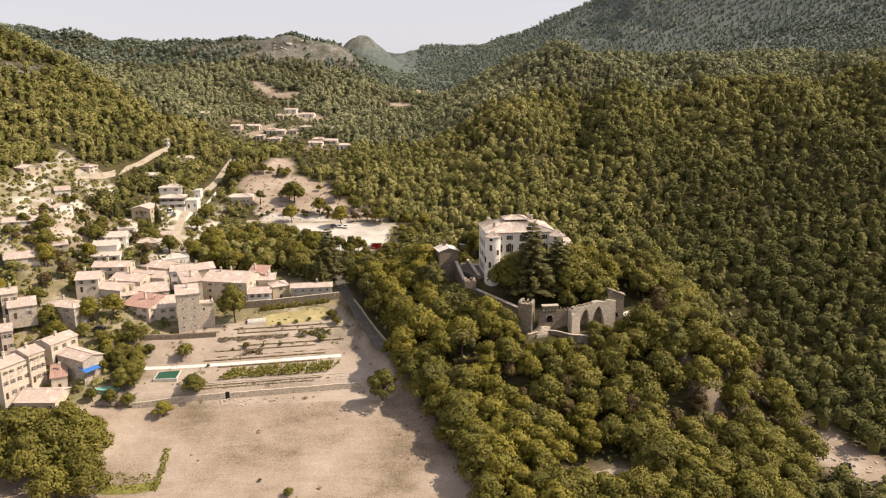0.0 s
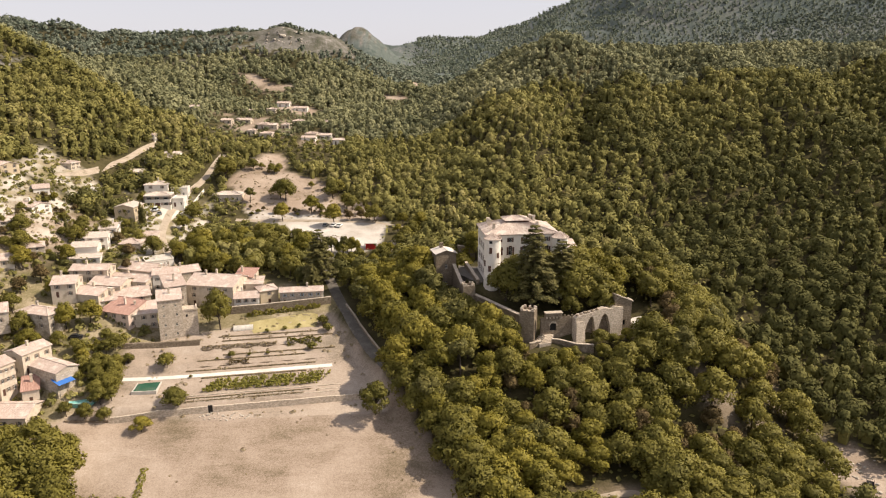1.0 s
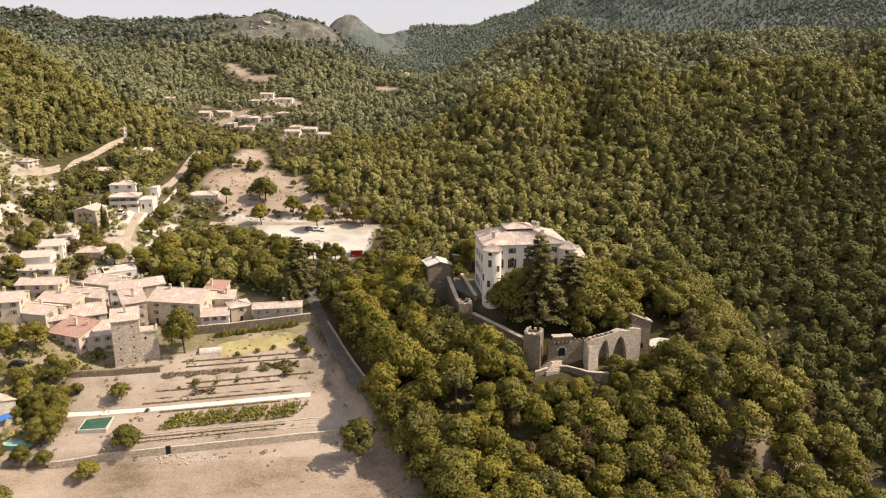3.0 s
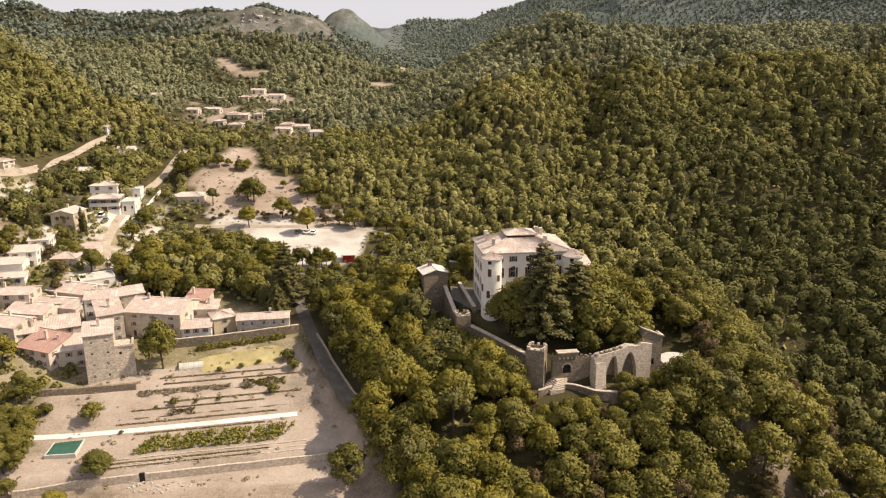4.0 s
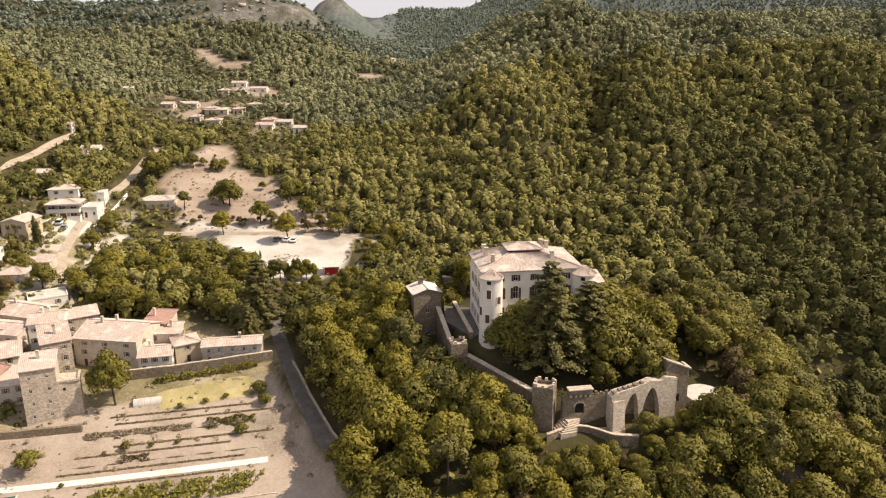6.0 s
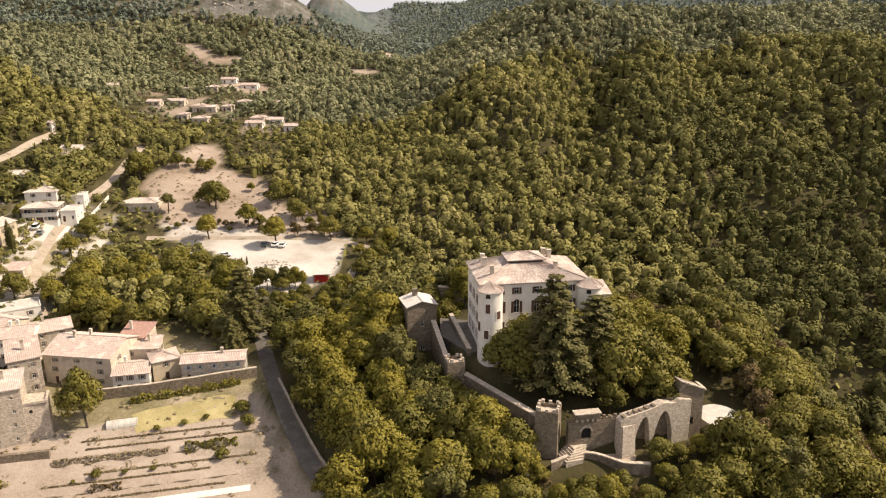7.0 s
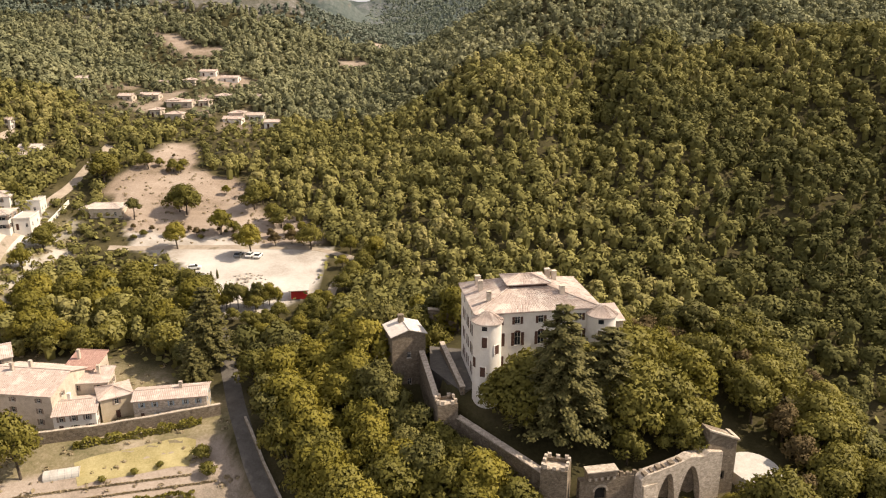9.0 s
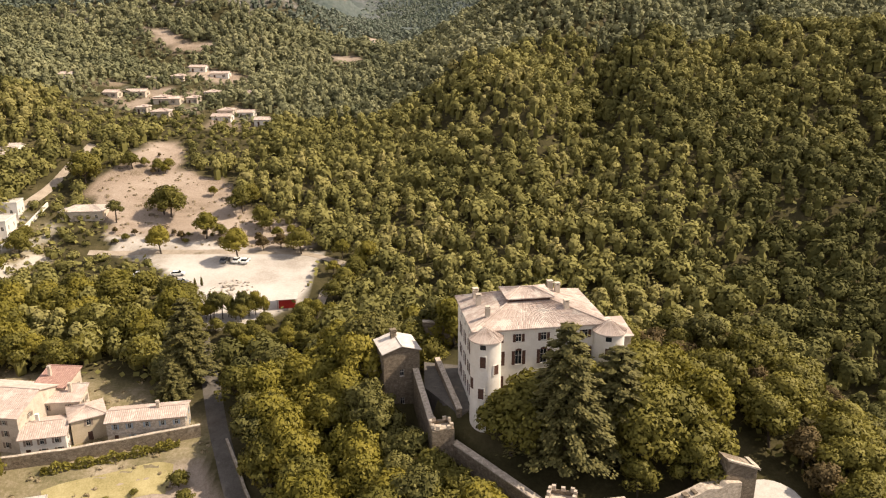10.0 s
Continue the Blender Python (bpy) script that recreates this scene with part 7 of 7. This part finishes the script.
for x, y, s in ((-83.9, 226.0, 2.1), (-65.8, 232.6, 0.9), (-41.5, 238.8, 1.1), (-60.5, 233.8, 0.5), (-55.0, 235.0, 0.5), (-52.0, 247.5, 0.6), (-57.5, 245.5, 0.6), (-47.5, 249.5, 0.6), (-70.0, 231.0, 0.4), (-96.0, 226.5, 1.5), (-40.0, 251.5, 1.5), (-37.8, 247.5, 1.3), (-75.5, 222.0, 0.45)):
    tree("bush", x, y, s)
tree("oak", -72.9, 246.0, 1.1, 0, 1.45)
for x, y, s in ((-96.5, 207.5, 0.62), (-99.5, 203.5, 0.55), (-94.0, 204.0, 0.5), (-104.5, 203.5, 0.5), (-96.5, 212.0, 0.7), (-102.5, 221.5, 0.6), (-107.0, 220.5, 0.5), (-98.5, 224.0, 0.5), (-101.5, 230.5, 0.65), (-112.0, 226.5, 0.55), (-106.5, 214.5, 0.45), (-95.5, 214.5, 0.75), (-97.5, 219.5, 0.7), (-98.5, 210.5, 0.65), (-100.5, 215.5, 0.6), (-94.0, 209.0, 0.5)):
    tree("oak", x, y, s)
# village plane trees and gardens
for x, y, s in ((-118.8, 236.5, 0.95), (-113.0, 240.0, 0.9)):
    tree("lime", x, y, s)
garden = random.Random(23)
spots = [(-126, 226, 0.9), (-131, 233, 0.9), (-138, 241, 0.8), (-130, 252, 0.7), (-140, 250, 0.9), (-137, 258, 1.0), (-145, 262, 1.0), (-105, 233, 0.5), (-103, 228, 0.55), (-108, 223, 0.5), (-119, 288, 0.9), (-113, 296, 1.0), (-106, 300, 0.9), (-128, 300, 0.8), (-121, 303, 0.7), (-135, 304, 0.9), (-141, 292, 0.8), (-116, 278, 0.7), (-98, 283, 0.8), (-136, 328, 0.7), (-137, 338, 0.8), (-112, 330, 0.8), (-113, 345, 0.9), (-129, 365, 0.8), (-114, 352, 0.7), (-136, 276, 0.8), (-150, 272, 0.9), (-154, 280, 0.9), (-134, 210, 0.6), (-152, 240, 0.9)]
for x, y, s in spots:
    tree(garden.choice(["oak", "oak", "lime", "dry"]), x, y, s)
for x, y, s in ((-143.4, 318.3, 1.1), (-128.6, 325.5, 1.1), (-127.2, 324.6, 0.95), (-146.5, 384.5, 1.0), (-113.5, 398.0, 1.1), (-146, 296, 0.8), (-104, 300, 0.7), (-127.0, 312.0, 0.8), (-152, 420, 0.8)):
    tree("cypress", x, y, s)
for k in range(34):
    x, y = garden.uniform(-119, -95), garden.uniform(203, 236)
    if road_distance(np.array(x), np.array(y)) > 2 and not (-93 > x > -108 and 205 < y < 212) and not (x < -106 and y < 222):
        tree(garden.choice(["bush", "bush", "oak"]), x, y, garden.uniform(0.45, 0.9) * (1.2 if garden.random() < 0.4 else 0.7))
# dark conifers and grove between village and car park
tree("cedar", -45.2, 281.0, 0.8, 0, 1.3)
tree("cedar", -47.0, 274.0, 0.5)
for k in range(46):
    x, y = garden.uniform(-104, -54), garden.uniform(280, 318)
    if y > 283 + (-60 - x) * 0.12 and y < 322 + (x + 54) * 0.15 and x + 0.55 * y < 118:
        tree(garden.choice(["oak", "lime", "oak"]), x, y, garden.uniform(0.85, 1.2))
# meadow trees
for x, y, s, k in ((-75.9, 371.5, 0.95, "oak"), (-78.5, 373.0, 0.8, "oak"), (-61.4, 359.0, 0.75, "lime"), (-73.1, 350.5, 0.75, "lime"), (-48.3, 344.8, 0.85, "lime"), (-53.4, 376.2, 0.8, "oak"), (-51.0, 380.0, 0.7, "oak"), (-98.1, 402.2, 0.55, "oak"), (-88.9, 402.2, 0.45, "oak"), (-85.5, 404.0, 0.4, "oak"), (-108.7, 386.0, 1.1, "oak"), (-92.0, 366.5, 0.6, "pine"), (-42.0, 352.0, 0.55, "dry"), (-37.0, 353.0, 0.6, "dry"), (-33.0, 352.0, 0.6, "dry"), (-30.0, 349.0, 0.75, "oak"), (-45.5, 368.0, 0.6, "oak"), (-42.0, 364.0, 0.6, "oak"), (-80, 386, 0.25, "oak")):
    tree(k, x, y, s * 1.3)
for k in range(11):
    tree(garden.choice(["lime", "oak", "dry"]), -90 + 5.6 * k + garden.uniform(-1.5, 1.5), 360 - 0.12 * k + garden.uniform(-2, 1), garden.uniform(0.32, 0.55))
for x, y in ((-66, 388), (-90, 400), (-86, 401), (-92, 414), (-95, 405)):
    tree(garden.choice(["oak", "lime", "dry"]), x, y, garden.uniform(0.25, 0.45))
for k in range(7):
    tree("bush", garden.uniform(-92, -52), garden.uniform(352, 362), garden.uniform(0.5, 1.0))
for y, s in ((318, 0.4), (321, 0.45), (324, 0.5), (328, 0.35)):
    tree("cypress", -56.5 + 0.15 * (y - 318), y, s)
for k in range(16):
    tree(garden.choice(["oak", "lime", "bush"]), garden.uniform(-50, -20), garden.uniform(292, 304), garden.uniform(0.4, 0.55))
for k in range(12):
    x = -54 + 1.75 * k + garden.uniform(-0.5, 0.5)
    tree(garden.choice(["oak", "lime", "pine", "dry"]), x, 309.5 + 0.1 * (x + 44) + garden.uniform(-1.5, 1), garden.uniform(0.38, 0.6), 0.3, 1.45)
for k in range(34):
    tree(garden.choice(["oak", "lime", "bush", "bush"]), garden.uniform(-52, -15), garden.uniform(289, 309), garden.uniform(0.45, 0.7))
for x, y, s in ((-17, 318, 0.7), (-15, 324, 0.8), (-12, 331, 0.8), (-9, 338, 0.9), (-18.5, 334, 0.5), (-17, 344, 0.7), (-23, 311, 0.5)):
    tree(garden.choice(["oak", "lime"]), x, y, s)
# leaning pine beside the scree, pine behind the chateau
tree("pine", 71.2, 216.5, 1.25)
tree("pine", 12.2, 283.0, 1.6)
tree("oak", 8.5, 274.0, 0.9)
tree("oak", 3.5, 278.5, 1.1)
tree("pine", 17.5, 286.0, 1.5)
tree("pine", 86.0, 236.0, 1.2)
tree("pine", 96.0, 243.0, 1.1)
# dry thicket on the slope between the villas
for k in range(52):
    x, y = garden.uniform(-164, -138), garden.uniform(268, 314)
    if float(zone_of(np.array(x), np.array(y), SCRUB, 2)) > 0.4:
        tree(garden.choice(["dry", "dry", "bush", "oak"]), x, y, garden.uniform(0.3, 0.62), 0.5)
for k in range(26):
    x, y = garden.uniform(-166, -112), garden.uniform(262, 366)
    if float(road_distance(np.array(x), np.array(y))) > 3.5 and not (-136 < x < -112 and 318 < y < 348):
        tree(garden.choice(["oak", "lime", "dry", "oak"]), x, y, garden.uniform(0.4, 0.65), 0.4)
# wild scrub and garden shrubs on the open slope above the village
def scrub():
    rng = np.random.RandomState(8)
    x, y = scatter(-190, -94, 196, 400, 3.3, 81)
    keep = (zone_of(x, y, FIELD + TERRACE + MEADOW, 1) < 0.4) & (road_distance(x, y) > 3) & (zone_of(x, y, VILLAGE + VILLAS + SCRUB, 3) > 0.3) & (rng.uniform(0, 1, len(x)) < 0.75)
    x, y = x[keep], y[keep]
    n, m = 50, len(x)
    w = rng.uniform(0.5, 1.7, m)
    d = rng.normal(size=(m, n, 3))
    d[..., 2] = np.abs(d[..., 2])
    d /= np.linalg.norm(d, axis=2)[..., None]
    c = np.stack([x, y, height(x, y) + 0.2], 1)[:, None] + d * w[:, None, None] * rng.uniform(0.75, 1.1, (m, n, 1))
    nr = d + rng.normal(size=d.shape) * 0.4
    nr /= np.linalg.norm(nr, axis=2)[..., None]
    a = np.cross(nr, rng.normal(size=d.shape))
    a /= np.linalg.norm(a, axis=2)[..., None]
    b = np.cross(nr, a)
    s = 0.32 * rng.uniform(0.6, 1.4, (m, n, 1)) * (0.5 + w[:, None, None] * 0.6)
    q = np.stack([c + a * s, c + b * s * 0.8, c - a * s, c - b * s * 0.8], 2).reshape(-1, 4, 3)
    ob = new("garden_scrub", quads_mesh("garden_scrub", q, M_WOODS, np.repeat(np.clip(0.45 + 0.22 * rng.normal(size=m), 0, 1), n)))
    tagged(ob, "loose green scrub and garden shrubs between the houses", "scrub", kind="stuff")


scrub()


def tufts():
    """Dry straw tussocks on the open slope, the meadow and the field's edges."""
    rng = np.random.RandomState(18)
    x, y = scatter(-172, 20, 160, 440, 1.9, 83)
    f = zone_of(x, y, FIELD, 2)
    p = 0.5 * zone_of(x, y, SCRUB, 3) + 0.22 * zone_of(x, y, MEADOW, 2) + 0.25 * zone_of(x, y, TERRACE, 1) * (waves(x, y, 9, 2) > 0.1) + 0.3 * f * (f < 0.97) + 0.03 * f * (waves(x, y, 30, 7) > 0.35) + 0.3 * zone_of(x, y, VILLAS + VILLAGE, 3)
    keep = (road_distance(x, y) > 2.6) & (rng.uniform(0, 1, len(x)) < p)
    x, y = x[keep], y[keep]
    n, m = 12, len(x)
    w = rng.uniform(0.25, 0.8, m)
    d = rng.normal(size=(m, n, 3))
    d[..., 2] = np.abs(d[..., 2]) * 0.7
    d /= np.linalg.norm(d, axis=2)[..., None]
    c = np.stack([x, y, height(x, y)], 1)[:, None] + d * w[:, None, None] * np.array([1, 1, 0.6])
    a = np.cross(d, rng.normal(size=d.shape))
    a /= np.linalg.norm(a, axis=2)[..., None]
    s = 0.3 * w[:, None, None] * rng.uniform(0.7, 1.4, (m, n, 1)) + 0.08
    b = np.cross(d, a)
    q = np.stack([c + a * s, c + b * s, c - a * s, c - b * s], 2).reshape(-1, 4, 3)
    ob = new("dry_tufts", quads_mesh("dry_tufts", q, LEAF["straw"]))
    tagged(ob, "straw-coloured dry grass tussocks on open ground", "grass", kind="stuff")


tufts()
